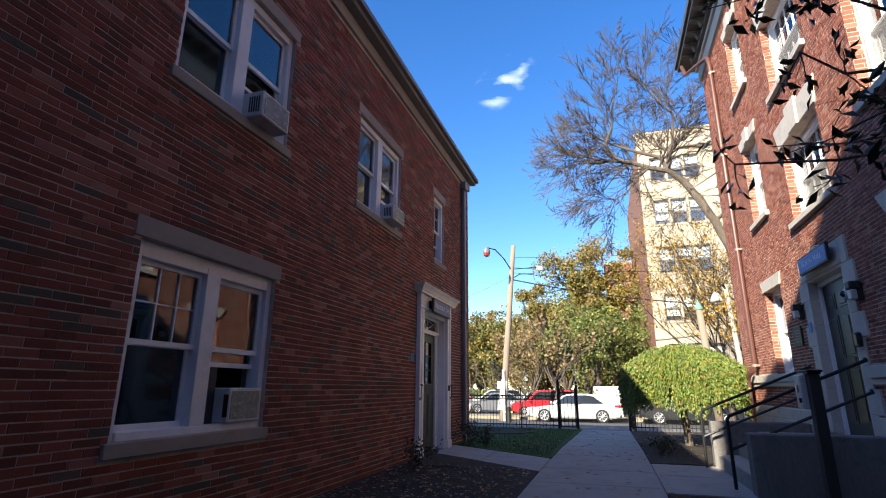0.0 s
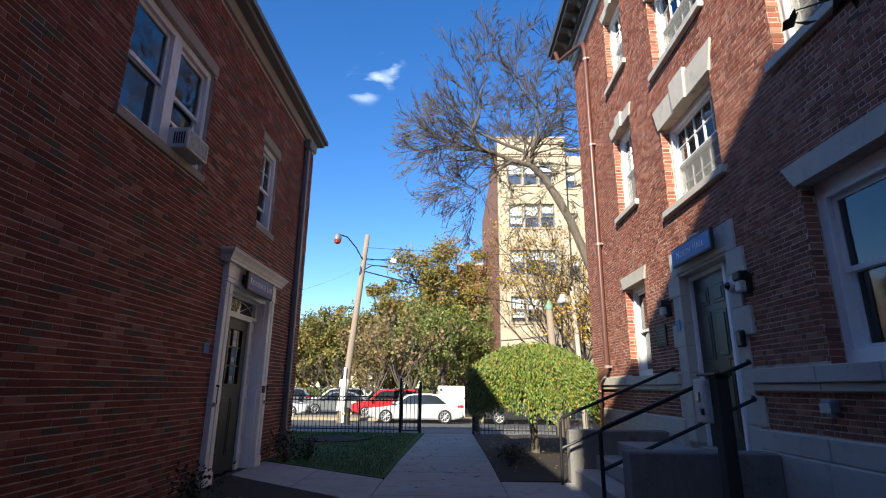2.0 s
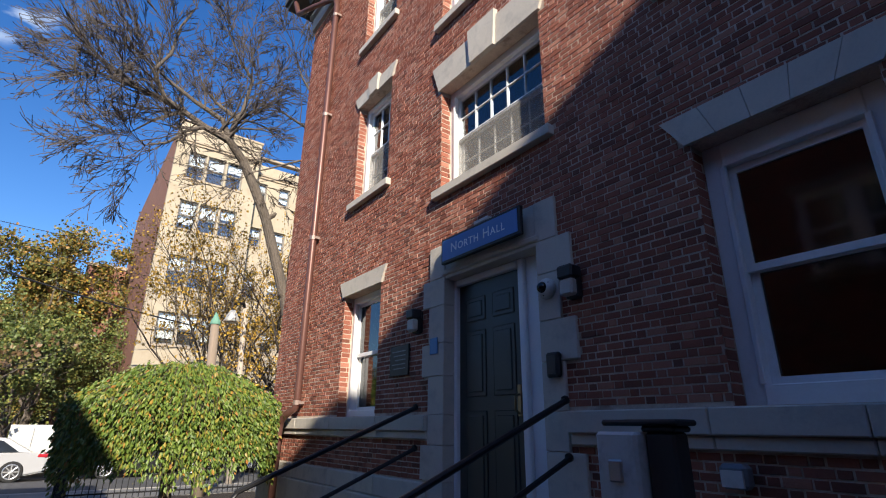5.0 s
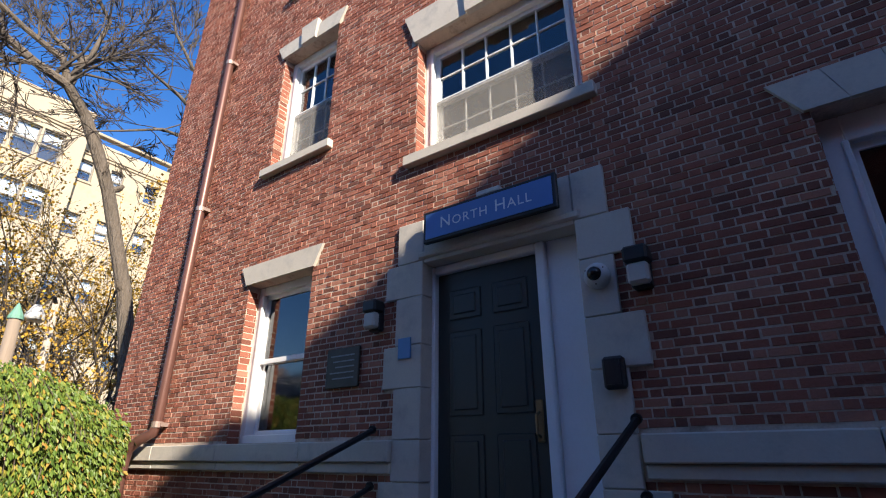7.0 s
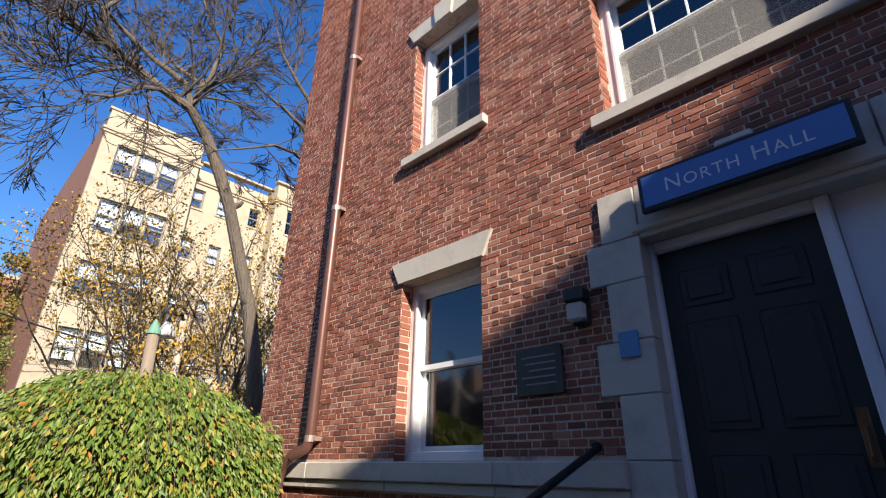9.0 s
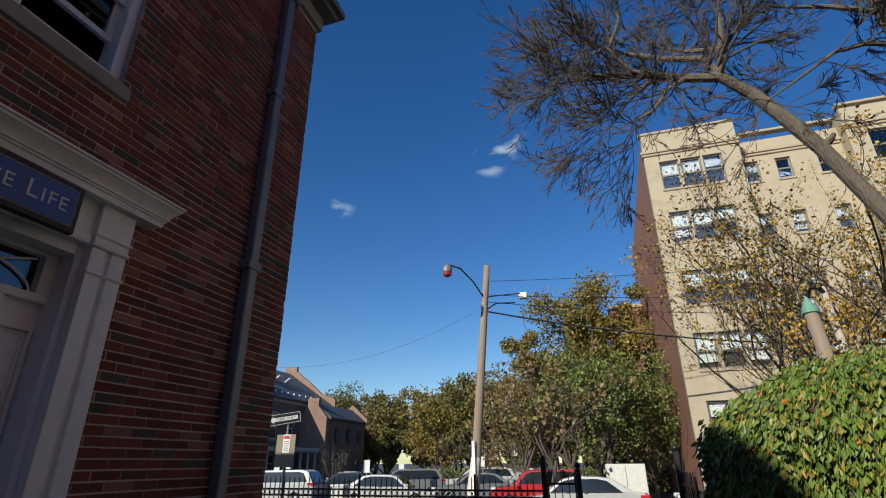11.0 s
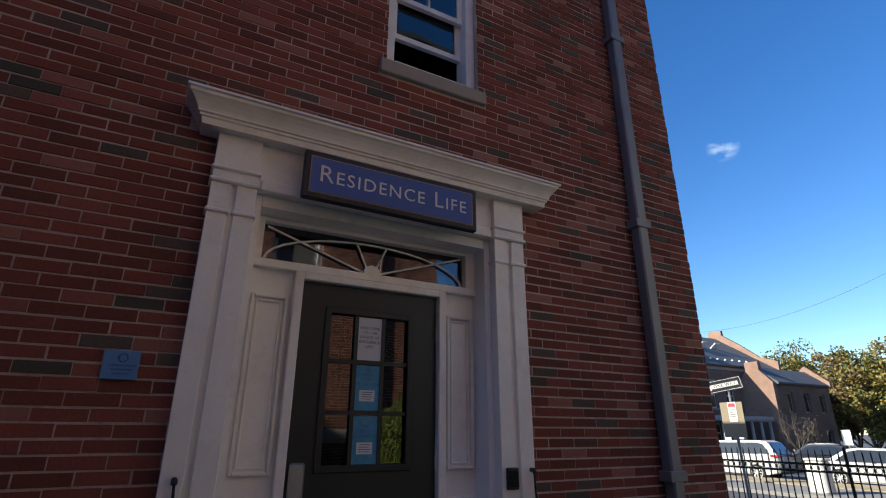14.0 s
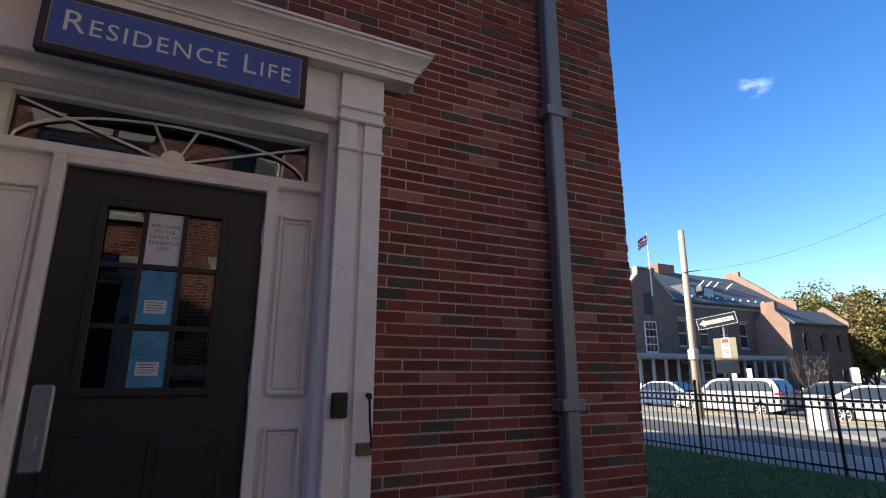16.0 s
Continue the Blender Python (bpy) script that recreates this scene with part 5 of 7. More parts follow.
pr = part("porch_roof", boxes((-35, -31.6, 38, 60.5, 2.55, 2.75), (-35, -31.4, 38, 60.5, 2.75, 3.0)), PORCH, hall, "pale porch roof with a dentil edge")
for k in range(70):
    part("dentil", boxes((-31.4, -31.3, 38.1 + 0.32 * k, 38.26 + 0.32 * k, 2.6, 2.74)), PORCH, pr)
for k in range(16):
    bm = bmesh.new()
    tube(bm, [(-31.8, 38.6 + 1.45 * k, -0.85), (-31.8, 38.6 + 1.45 * k, 2.56)], [0.17, 0.13], 12)
    part("column", bm, PORCH, hall, "pale round column")
wing = thing("gabled_wing", "low brick wing with a sunlit stepped gable", "building")
bm = bmesh.new()
prism(bm, [(-27.3, -1.2), (-24.4, -1.2), (-24.4, 5.2), (-25.3, 6.2), (-25.3, 6.9), (-26.4, 6.9), (-26.4, 6.2), (-27.3, 5.2)], "y", 49.5, 49.9)
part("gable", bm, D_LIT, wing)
part("wall", wall_mesh(lambda u, w, z: (-24.4 - w, u, z), 49.92, 57.2, -1.2, 5.2, [(y, y + 0.9, z, z + 1.5) for y in (51, 53.3, 55.6) for z in (0.2, 3.0)], 0.4), D_BRICK, wing)
for y in (51, 53.3, 55.6):
    for z in (0.2, 3.0):
        w = part("window", boxes((-24.7, -24.62, y, y + 0.9, z, z + 1.5)), WHITE, wing)
        part("pane", boxes((-24.62, -24.6, y + 0.08, y + 0.82, z + 0.08, z + 1.42)), WIN_DARK, w)
bm = bmesh.new()
prism(bm, [(-24.2, 5.1), (-24.2, 5.25), (-25.85, 6.5), (-27.6, 5.25), (-27.6, 5.1)], "y", 49.92, 57.1)
part("roof", bm, SLATE, wing)
bm = bmesh.new()
prism(bm, [(-24.1, 5.0), (-24.1, 5.5), (-25.85, 7.0), (-27.6, 5.5), (-27.6, 5.0)], "y", 57.12, 57.4)
part("parapet", bm, D_LIT, wing)
wing.scale = (1.3, 1.3, 1.3)
wing.location = (0.174, -2.56, -0.4)
fp = thing("flagpole", "white flagpole with a striped flag hanging at the gable", "flagpole")
bm = bmesh.new()
tube(bm, [(-34.3, 46.4, 8.3), (-34.3, 46.4, 14.4)], [0.07, 0.04], 8)
part("pole", bm, WHITE, fp)
red, wht, blu = mat("flag_red", (0.45, 0.05, 0.06), 0.8), mat("flag_white", (0.7, 0.7, 0.7), 0.8), mat("flag_blue", (0.05, 0.07, 0.25), 0.8)
for k in range(7):
    bm = bmesh.new()
    prev = None
    for j in range(9):
        y0 = 46.35 - j * 0.16
        row = [bm.verts.new((-34.3 + 0.12 * math.sin(j * 1.1), y0, 14.2 - k * 0.14 - j * 0.1 - dz)) for dz in (0, 0.14)]
        if prev:
            bm.faces.new((prev[0], row[0], row[1], prev[1]))
        prev = row
    part("stripe", bm, blu if k == 0 else (red if k % 2 else wht), fp)

# ---- utility poles and wires ----
pole = thing("utility_pole", "leaning weathered timber utility pole with a street lamp arm", "utility pole")
PB, PT = Vector((-5.52, 27.3, -0.85)), Vector((-4.66, 27.7, 9.42))
bm = bmesh.new()
tube(bm, [PB.lerp(PT, k / 8) for k in range(9)], [0.2 - 0.07 * k / 8 for k in range(9)], 14)
part("shaft", bm, WOOD, pole, smooth=True)


def on(k):
    return PB.lerp(PT, k)


bm = bmesh.new()
tube(bm, [on(0.85), on(0.88) + Vector((-0.35, -0.7, 0.3)), on(0.9) + Vector((-0.7, -1.5, 0.45)), on(0.9) + Vector((-1.0, -2.1, 0.42))], 0.032, 8)
arm = part("lamp_arm", bm, IRON, pole, "black curved lamp arm")
LP = on(0.9) + Vector((-1.05, -2.2, 0.22))
bm = bmesh.new()
tube(bm, [LP + Vector((0, 0, 0.22)), LP + Vector((0, 0, 0.1)), LP + Vector((0, 0, 0.02)), LP - Vector((0, 0, 0.12))], [0.07, 0.17, 0.2, 0.19], 14)
part("lamp_head", bm, GREYPIPE, arm)
bm = bmesh.new()
tube(bm, [LP - Vector((0, 0, 0.12)), LP - Vector((0, 0, 0.28)), LP - Vector((0, 0, 0.34))], [0.19, 0.16, 0.06], 14)
part("lamp_glass", bm, mat("red_glass", (0.28, 0.03, 0.03), 0.3, 0.1, 4, 40, 0), arm, "red lamp glass, unlit")
bm = bmesh.new()
tube(bm, [on(0.8), on(0.8) + Vector((0.5, 0.1, 0.32)), on(0.8) + Vector((1.3, 0.2, 0.3))], 0.03, 6)
part("cable_loop", bm, IRON, pole)
part("transformer_box", boxes((on(0.86).x + 1.4, on(0.86).x + 1.75, 27.9, 28.2, on(0.86).z - 0.1, on(0.86).z + 0.15), bevel=0.02), AC_BEIGE, pole)
bm = bmesh.new()
tube(bm, [on(0.86), on(0.86) + Vector((1.5, 0.1, 0.05))], 0.025, 6)
part("cross_arm", bm, IRON, pole)
part("guard", boxes((on(0.15).x - 0.02, on(0.15).x + 0.1, 27.1, 27.22, -0.8, 2.2), bevel=0.01), WHITE, pole)
bm = bmesh.new()
tube(bm, [PB + Vector((-0.02, -0.02, 0.9)), PB.lerp(PT, 0.24)], [0.205, 0.195], 14)
part("white_sleeve", bm, mat("flaked_white", (0.6, 0.55, 0.5), 0.9, 0.1, 4, 30, 0.2, stain=(0.35, 0.25, 0.2)), pole, "flaked white paint")
for n, (a, b, sag, r) in enumerate(((on(0.8), Vector((12, 33, 5.9)), 0.5, 0.035), (on(0.87), Vector((14, 32, 8.2)), 0.4, 0.014), (on(0.93), Vector((14, 31, 9.4)), 0.3, 0.012), (on(0.84), Vector((14, 33, 7.4)), 0.45, 0.014))):
    w = thing("overhead_cable", "black overhead cable from the utility pole", "cable", group="overhead cables")
    bm = bmesh.new()
    tube(bm, [a.lerp(b, k / 14) - Vector((0, 0, sag * 4 * (k / 14) * (1 - k / 14))) for k in range(15)], r, 5)
    part("cable", bm, PLASTIC_K, w)
pole2 = thing("utility_pole", "pale timber utility pole at the street corner", "utility pole")
P2 = Vector((-15.0, 26.7, -0.75))
bm = bmesh.new()
tube(bm, [P2, P2 + Vector((-0.1, 0.2, 8.05))], [0.155, 0.12], 12)
part("shaft", bm, mat("pale_wood", (0.42, 0.34, 0.27), 0.9, 0.15, 3, 30, 0.4, stretch=(1, 1, 0.06)), pole2, smooth=True)
bm = bmesh.new()
tube(bm, [P2 + Vector((0, 0, 6.2)), P2 + Vector((0.4, 0.4, 6.25))], 0.02, 6)
part("bracket", bm, IRON, pole2)
part("white_band", boxes((P2.x - 0.15, P2.x + 0.15, P2.y - 0.16, P2.y + 0.16, 1.9, 2.3), bevel=0.03), AC_BEIGE, pole2)
w = thing("overhead_cable", "thin overhead cable from the corner pole", "cable", group="overhead cables")
bm = bmesh.new()
a, b = P2 + Vector((0.4, 0.4, 6.25)), Vector((-5.0, 27.9, 7.6))
tube(bm, [a.lerp(b, k / 14) - Vector((0, 0, 0.75 * 4 * (k / 14) * (1 - k / 14))) for k in range(15)], 0.005, 5)
part("cable", bm, PLASTIC_K, w)

# ---- street signs ----
ow = thing("one_way_sign", "black and white one way sign on a steel post", "sign")
OX, OY = -9.1, 20.3
bm = bmesh.new()
tube(bm, [(OX + 0.12, OY + 0.06, gz(OY) - 0.1), (OX + 0.08, OY + 0.06, 2.75)], 0.035, 8)
part("post", bm, GREYPIPE, ow)
plate = part("plate", boxes((-0.46, 0.46, -0.006, 0.006, -0.15, 0.15)), PLASTIC_K, ow)
plate.matrix_local = pose(OX, OY - 0.06, 2.62, 0, -10, 32)
bm = bmesh.new()
prism(bm, [(-0.4, 0), (-0.27, 0.09), (-0.27, 0.05), (0.38, 0.05), (0.38, -0.05), (-0.27, -0.05), (-0.27, -0.09)], "y", -0.0085, -0.006)
part("arrow", bm, PAPER, plate)
for bx4 in ((-0.45, 0.45, 0.13, 0.14), (-0.45, 0.45, -0.14, -0.13), (-0.45, -0.44, -0.13, 0.13), (0.44, 0.45, -0.13, 0.13)):
    part("border", boxes((bx4[0], bx4[1], -0.0085, -0.006, bx4[2], bx4[3])), PAPER, plate)
words("ONE", "WAY", 0.105, PLASTIC_K, plate, pose(0.06, -0.0095, 0.0, 90, 0, 0), extrude=0.0005)
part("yellow_board", boxes((OX - 0.2, OX + 0.4, OY + 0.0, OY + 0.02, 1.35, 2.2)), mat("faded_yellow", (0.22, 0.18, 0.12), 0.6, 0.1), ow, "faded yellow board")
pk = part("parking_plate", boxes((OX + 0.02, OX + 0.24, OY - 0.012, OY - 0.004, 1.72, 2.2)), PAPER, ow)
part("red_band", boxes((OX + 0.04, OX + 0.22, OY - 0.016, OY - 0.012, 2.08, 2.17)), red, pk)
for k in range(5):
    part("text_line", boxes((OX + 0.05, OX + 0.21, OY - 0.015, OY - 0.012, 2.0 - k * 0.055, 2.02 - k * 0.055)), INK, pk)


def street_sign(x, y, h, w, label):
    t = thing("street_sign", label, "sign", group="small street signs")
    bm = bmesh.new()
    tube(bm, [(x, y, -0.9), (x, y, h)], 0.03, 6)
    part("post", bm, GREYPIPE, t)
    part("plate", boxes((x - w / 2, x + w / 2, y - 0.05, y - 0.03, h - 0.6, h)), AC_BEIGE, t)


for x, y, h in ((-18.5, 34, 1.5), (-12.5, 33, 1.6), (-23, 42, 1.7), (-13.4, 40, 1.4), (-8.6, 42, 1.8), (-6.1, 40, 2.4), (-2.4, 44, 2.6)):
    street_sign(x, y, h, 0.35, "small white street sign on a steel post")
hyd = thing("hydrant", "black and yellow fire hydrant on the pavement", "hydrant")
bm = bmesh.new()
tube(bm, [(-4.7, 25, -0.45), (-4.7, 25, 0.1), (-4.7, 25, 0.25), (-4.7, 25, 0.32)], [0.13, 0.13, 0.15, 0.06], 12)
part("barrel", bm, PLASTIC_K, hyd)
bm = bmesh.new()
tube(bm, [(-4.9, 25, 0.05), (-4.5, 25, 0.05)], 0.06, 10)
part("outlet", bm, mat("hydrant_yellow", (0.4, 0.3, 0.05), 0.5), hyd)
pn = thing("utility_cabinet", "large pale grey metal cabinet behind the parked cars", "cabinet")
part("body", boxes((-0.75, 0.85, 31.8, 32.6, -0.85, 1.35), bevel=0.02), AC_BEIGE, pn)
part("door_seam", boxes((0.04, 0.06, 31.78, 31.8, -0.7, 1.25)), GREYPIPE, pn)
lp = thing("lamp_post", "brown timber post with a green cone cap", "lamp post")
bm = bmesh.new()
tube(bm, [(3.42, 16.9, -0.3), (3.3, 16.9, 1.8), (3.2, 16.9, 3.72)], [0.13, 0.115, 0.1], 12)
part("shaft", bm, WOOD, lp, smooth=True)
bm = bmesh.new()
tube(bm, [(3.2, 16.9, 3.72), (3.2, 16.9, 3.78), (3.185, 16.9, 4.02)], [0.125, 0.12, 0.012], 12)
part("cap", bm, mat("verdigris", (0.15, 0.32, 0.24), 0.7), lp, "weathered green cone cap")
lq = thing("lamp_post", "slim pale timber post with a bent lamp arm", "lamp post")
bm = bmesh.new()
tube(bm, [(5.05, 20.5, -0.4), (4.95, 20.5, 2.4), (4.8, 20.5, 5.15)], [0.1, 0.09, 0.075], 10)
part("shaft", bm, mat("pale_post", (0.5, 0.42, 0.34), 0.85, 0.14, 3, 30, 0.4, stretch=(1, 1, 0.06)), lq, smooth=True)
bm = bmesh.new()
tube(bm, [(4.8, 20.47, 5.0), (4.72, 20.4, 5.12), (4.55, 20.35, 5.1), (4.42, 20.3, 4.95), (4.4, 20.3, 4.82)], 0.05, 8)
part("arm", bm, IRON, lq, "black bent arm")
bm = bmesh.new()
tube(bm, [(4.4, 20.3, 4.84), (4.4, 20.3, 4.74), (4.4, 20.3, 4.6), (4.4, 20.3, 4.48), (4.4, 20.3, 4.45)], [0.07, 0.13, 0.2, 0.23, 0.2], 16)
part("lamp_shade", bm, AC_BEIGE, lq, "off-white bell lamp, unlit", smooth=True)


# ---- cars ----
TYRE = mat("tyre", (0.02, 0.02, 0.02), 0.85, 0.1, 5, 60, 0.2)
RIM = mat("alloy", (0.55, 0.55, 0.56), 0.35, 0.08, 5, 60, 0.05, metal=0.8)
CAR_GLASS = mat("tinted_glass", (0.02, 0.025, 0.03), 0.05, 0.1, 3, 40, 0, coat=0.5)
TAIL = mat("tail_red", (0.4, 0.02, 0.03), 0.25, 0.1, 5, 40, 0)
HEAD = mat("lamp_clear", (0.6, 0.6, 0.62), 0.15, 0.1, 5, 40, 0)
PAINTS = {k: mat("car_%s" % k, c, 0.35, 0.04, 2, 40, 0, metal=0.0, coat=0.7) for k, c in {"white": (0.42, 0.42, 0.43), "red": (0.42, 0.02, 0.03), "black": (0.02, 0.021, 0.024), "grey": (0.17, 0.18, 0.19), "silver": (0.45, 0.46, 0.47), "blue": (0.05, 0.08, 0.16)}.items()}
# side outlines as length-wise share and height: sedan and SUV
BODY = {"sedan": [(0.0, 0.35), (0.0, 0.62), (0.03, 0.7), (0.27, 0.86), (0.3, 0.88), (0.84, 0.92), (0.98, 0.9), (1.0, 0.6), (0.99, 0.3), (0.9, 0.2), (0.1, 0.2)],
        "suv": [(0.0, 0.4), (0.0, 0.75), (0.04, 0.88), (0.24, 1.0), (0.28, 1.02), (0.95, 1.06), (1.0, 0.95), (1.0, 0.5), (0.99, 0.32), (0.9, 0.25), (0.1, 0.25)]}
CABIN = {"sedan": [(0.26, 0.87), (0.4, 1.36), (0.47, 1.43), (0.66, 1.44), (0.74, 1.38), (0.9, 0.92)], "suv": [(0.23, 1.0), (0.35, 1.52), (0.42, 1.63), (0.85, 1.66), (0.92, 1.58), (0.99, 1.0)]}
GLAZ = {"sedan": [(0.31, 0.93), (0.415, 1.31), (0.48, 1.36), (0.65, 1.37), (0.72, 1.31), (0.82, 0.96)], "suv": [(0.29, 1.07), (0.375, 1.47), (0.43, 1.55), (0.83, 1.57), (0.88, 1.5), (0.93, 1.1)]}


def loft(bm, prof, L, w0, w1):
    """A side outline drawn across the car; the upper edge is narrower than the lower."""
    zs = [z for _, z in prof]
    lo, hi = min(zs), max(zs)
    def half(z):
        return w0 + (w1 - w0) * (z - lo) / (hi - lo)
    a = [bm.verts.new((x * L - L / 2, -half(z), z)) for x, z in prof]
    b = [bm.verts.new((x * L - L / 2, half(z), z)) for x, z in prof]
    n = len(prof)
    for k in range(n):
        bm.faces.new((a[k], a[(k + 1) % n], b[(k + 1) % n], b[k]))
    bm.faces.new(a)
    bm.faces.new(b[::-1])
    return a, b


def car(kind, paint, label, m, L=4.8):
    t = thing(kind if kind == "suv" else "sedan", label, "car", group="parked cars")
    bm = bmesh.new()
    loft(bm, BODY[kind], L, 0.86, 0.88)
    bmesh.ops.bevel(bm, geom=bm.edges[:], offset=0.05, segments=2, affect="EDGES")
    body = part("body", bm, PAINTS[paint], t)
    bm = bmesh.new()
    loft(bm, CABIN[kind], L, 0.82, 0.62 if kind == "sedan" else 0.7)
    bmesh.ops.bevel(bm, geom=bm.edges[:], offset=0.04, segments=2, affect="EDGES")
    cabin = part("cabin", bm, PAINTS[paint], t)
    bm = bmesh.new()
    loft(bm, GLAZ[kind], L, 0.826, 0.66 if kind == "sedan" else 0.735)
    part("side_glass", bm, CAR_GLASS, cabin)
    c = CABIN[kind]
    for i, j in ((0, 1), (-1, -2)):
        p, q = c[i], c[j]
        s = -1 if i == 0 else 1
        bm = bmesh.new()
        e = 0.012
        vs = [bm.verts.new(((p[0] + (q[0] - p[0]) * k) * L - L / 2 + s * (0.02 + e), y, p[1] + (q[1] - p[1]) * k + e)) for k, y in ((0.12, -0.66), (0.12, 0.66), (0.95, 0.55), (0.95, -0.55))]
        bm.faces.new(vs)
        part("windscreen" if i == 0 else "rear_window", bm, CAR_GLASS, cabin)
    mid = 0.565 * L - L / 2
    for y in (-0.83, 0.83):
        part("pillar", boxes((mid - 0.05, mid + 0.05, y - 0.02 if y < 0 else y - 0.03, y + 0.03 if y < 0 else y + 0.02, 0.93, 1.0)), PLASTIC_K, cabin)
    for s in (-1, 1):
        for xx in (0.19, 0.805):
            x = xx * L - L / 2
            bm = bmesh.new()
            tube(bm, [(x, s * 0.68, 0.33), (x, s * 0.72, 0.33), (x, s * 0.88, 0.33), (x, s * 0.9, 0.33)], [0.3, 0.335, 0.335, 0.3], 24)
            wh = part("wheel", bm, TYRE, t)
            bm = bmesh.new()
            tube(bm, [(x, s * 0.86, 0.33), (x, s * 0.905, 0.33)], 0.235, 20)
            part("rim", bm, PLASTIC_K, wh)
            bm = bmesh.new()
            for k in range(8):
                a = 2 * math.pi * k / 8
                tube(bm, [(x, s * 0.915, 0.33), (x + 0.22 * math.cos(a), s * 0.91, 0.33 + 0.22 * math.sin(a))], 0.024, 4)
            tube(bm, [(x + 0.225 * math.cos(a), s * 0.905, 0.33 + 0.225 * math.sin(a)) for a in [2 * math.pi * k / 20 for k in range(21)]], 0.02, 5, caps=False)
            part("spoke_wheel", bm, RIM, wh)
        zl = 0.66 if kind == "sedan" else 0.85
        part("headlight", boxes((-L / 2 - 0.01, -L / 2 + 0.3, s * 0.58 - 0.2, s * 0.58 + 0.31 * (1 if s > 0 else 0.97), zl - 0.09, zl + 0.05), bevel=0.03), HEAD, t)
        part("tail_light", boxes((L / 2 - 0.32, L / 2 + 0.008, s * 0.72 - 0.17, s * 0.72 + 0.172, zl + 0.1, zl + 0.22), bevel=0.03), TAIL, t)
        part("mirror", boxes((-0.24 * L, -0.24 * L + 0.12, s * 0.98 - 0.09, s * 0.98 + 0.09, 0.93, 1.05), bevel=0.03), PAINTS[paint], t)
    part("bumper_trim", boxes((-L / 2 - 0.02, -L / 2 + 0.1, -0.7, 0.7, 0.28, 0.4), bevel=0.02), PLASTIC_K, t)
    part("bumper_trim", boxes((L / 2 - 0.1, L / 2 + 0.02, -0.7, 0.7, 0.28, 0.4), bevel=0.02), PLASTIC_K, t)
    part("number_plate", boxes((L / 2 + 0.005, L / 2 + 0.02, -0.26, 0.26, 0.6, 0.73)), PAPER, t)
    t.matrix_world = m
    return t


ROAD = -0.49
car("sedan", "white", "white sedan parked along the street", pose(-1.72, 28.1, ROAD, 0, 0, 0))
car("suv", "red", "red car parked behind the white sedan", pose(-3.9, 33.2, -0.53, 0, 0, 12), 4.3)
car("suv", "black", "black car parked along the street", pose(3.9, 28.1, ROAD, 0, 0, 0), 4.7)
car("sedan", "silver", "silver car parked along the street", pose(9.6, 28.2, ROAD, 0, 0, 180))
car("suv", "white", "white sport utility car parked at the corner", pose(-17.2, 32.0, -0.5, 0, 0, 8), 4.9)
car("sedan", "white", "white sedan in the parking lot", pose(-11.0, 32.4, -0.51, 0, 0, -170), 4.8)
car("sedan", "grey", "grey sedan in the parking lot", pose(-8.0, 37.5, -0.53, 0, 0, 20))
car("suv", "grey", "dark grey sport utility car in the parking lot", pose(-12.6, 38.5, -0.53, 0, 0, 25))
car("sedan", "black", "black sedan in the parking lot", pose(-16.9, 39.0, -0.53, 0, 0, 20))
car("suv", "white", "white van-like car far in the lot", pose(-9.6, 45.5, -0.53, 0, 0, 10), 5.2)
car("sedan", "silver", "silver sedan far in the lot", pose(-19.5, 44, -0.53, 0, 0, 20))
car("sedan", "blue", "dark blue sedan at the corner", pose(-22.9, 33.6, -0.51, 0, 0, 8))
car("suv", "silver", "silver car far in the lot", pose(-5.4, 41.5, -0.53, 0, 0, 12))
bn = thing("white_box", "white plastic street box on the pavement", "street box")
part("body", boxes((-10.75, -10.2, 26.2, 26.7, -0.345, 0.62), bevel=0.05), AC_BEIGE, bn)
part("lid", boxes((-10.78, -10.17, 26.17, 26.73, 0.62, 0.7), bevel=0.03), AC_BEIGE, bn)
island = tagged(part("pavement_island", boxes((-26, -8.6, 25.6, 28.6, -1.0, -0.34), bevel=0.03), SIDEWALK, None), "sunlit pale concrete corner pavement", "pavement", kind="structure")

# ---- plants ----
def leaf_cloud(pts, size, rng, droop=0.0, narrow=0.45, along=None):
    """Small folded leaves at the given points: four corners and two faces each."""
    vs, fs = [], []
    for i, p in enumerate(pts):
        s = size * rng.uniform(0.6, 1.3)
        if along is None:
            d = Vector((rng.gauss(0, 1), rng.gauss(0, 1), rng.gauss(0, 1) - droop)).normalized()
        else:
            d = (along[i] + Vector((rng.gauss(0, 0.35), rng.gauss(0, 0.35), rng.gauss(0, 0.3)))).normalized()
        side = d.cross(Vector((rng.gauss(0, 1), rng.gauss(0, 1), rng.gauss(0, 1)))).normalized() * s * narrow
        up = d.cross(side).normalized() * s * 0.12
        b = len(vs)
        vs += [p, p + d * s * 0.5 + side + up, p + d * s, p + d * s * 0.5 - side + up, p + d * s * 0.5 - up * 0.5]
        fs += [(b, b + 1, b + 4), (b + 1, b + 2, b + 4), (b + 2, b + 3, b + 4), (b + 3, b, b + 4)] if s > 0.5 else [(b, b + 1, b + 2), (b, b + 2, b + 3)]
    return vs, fs


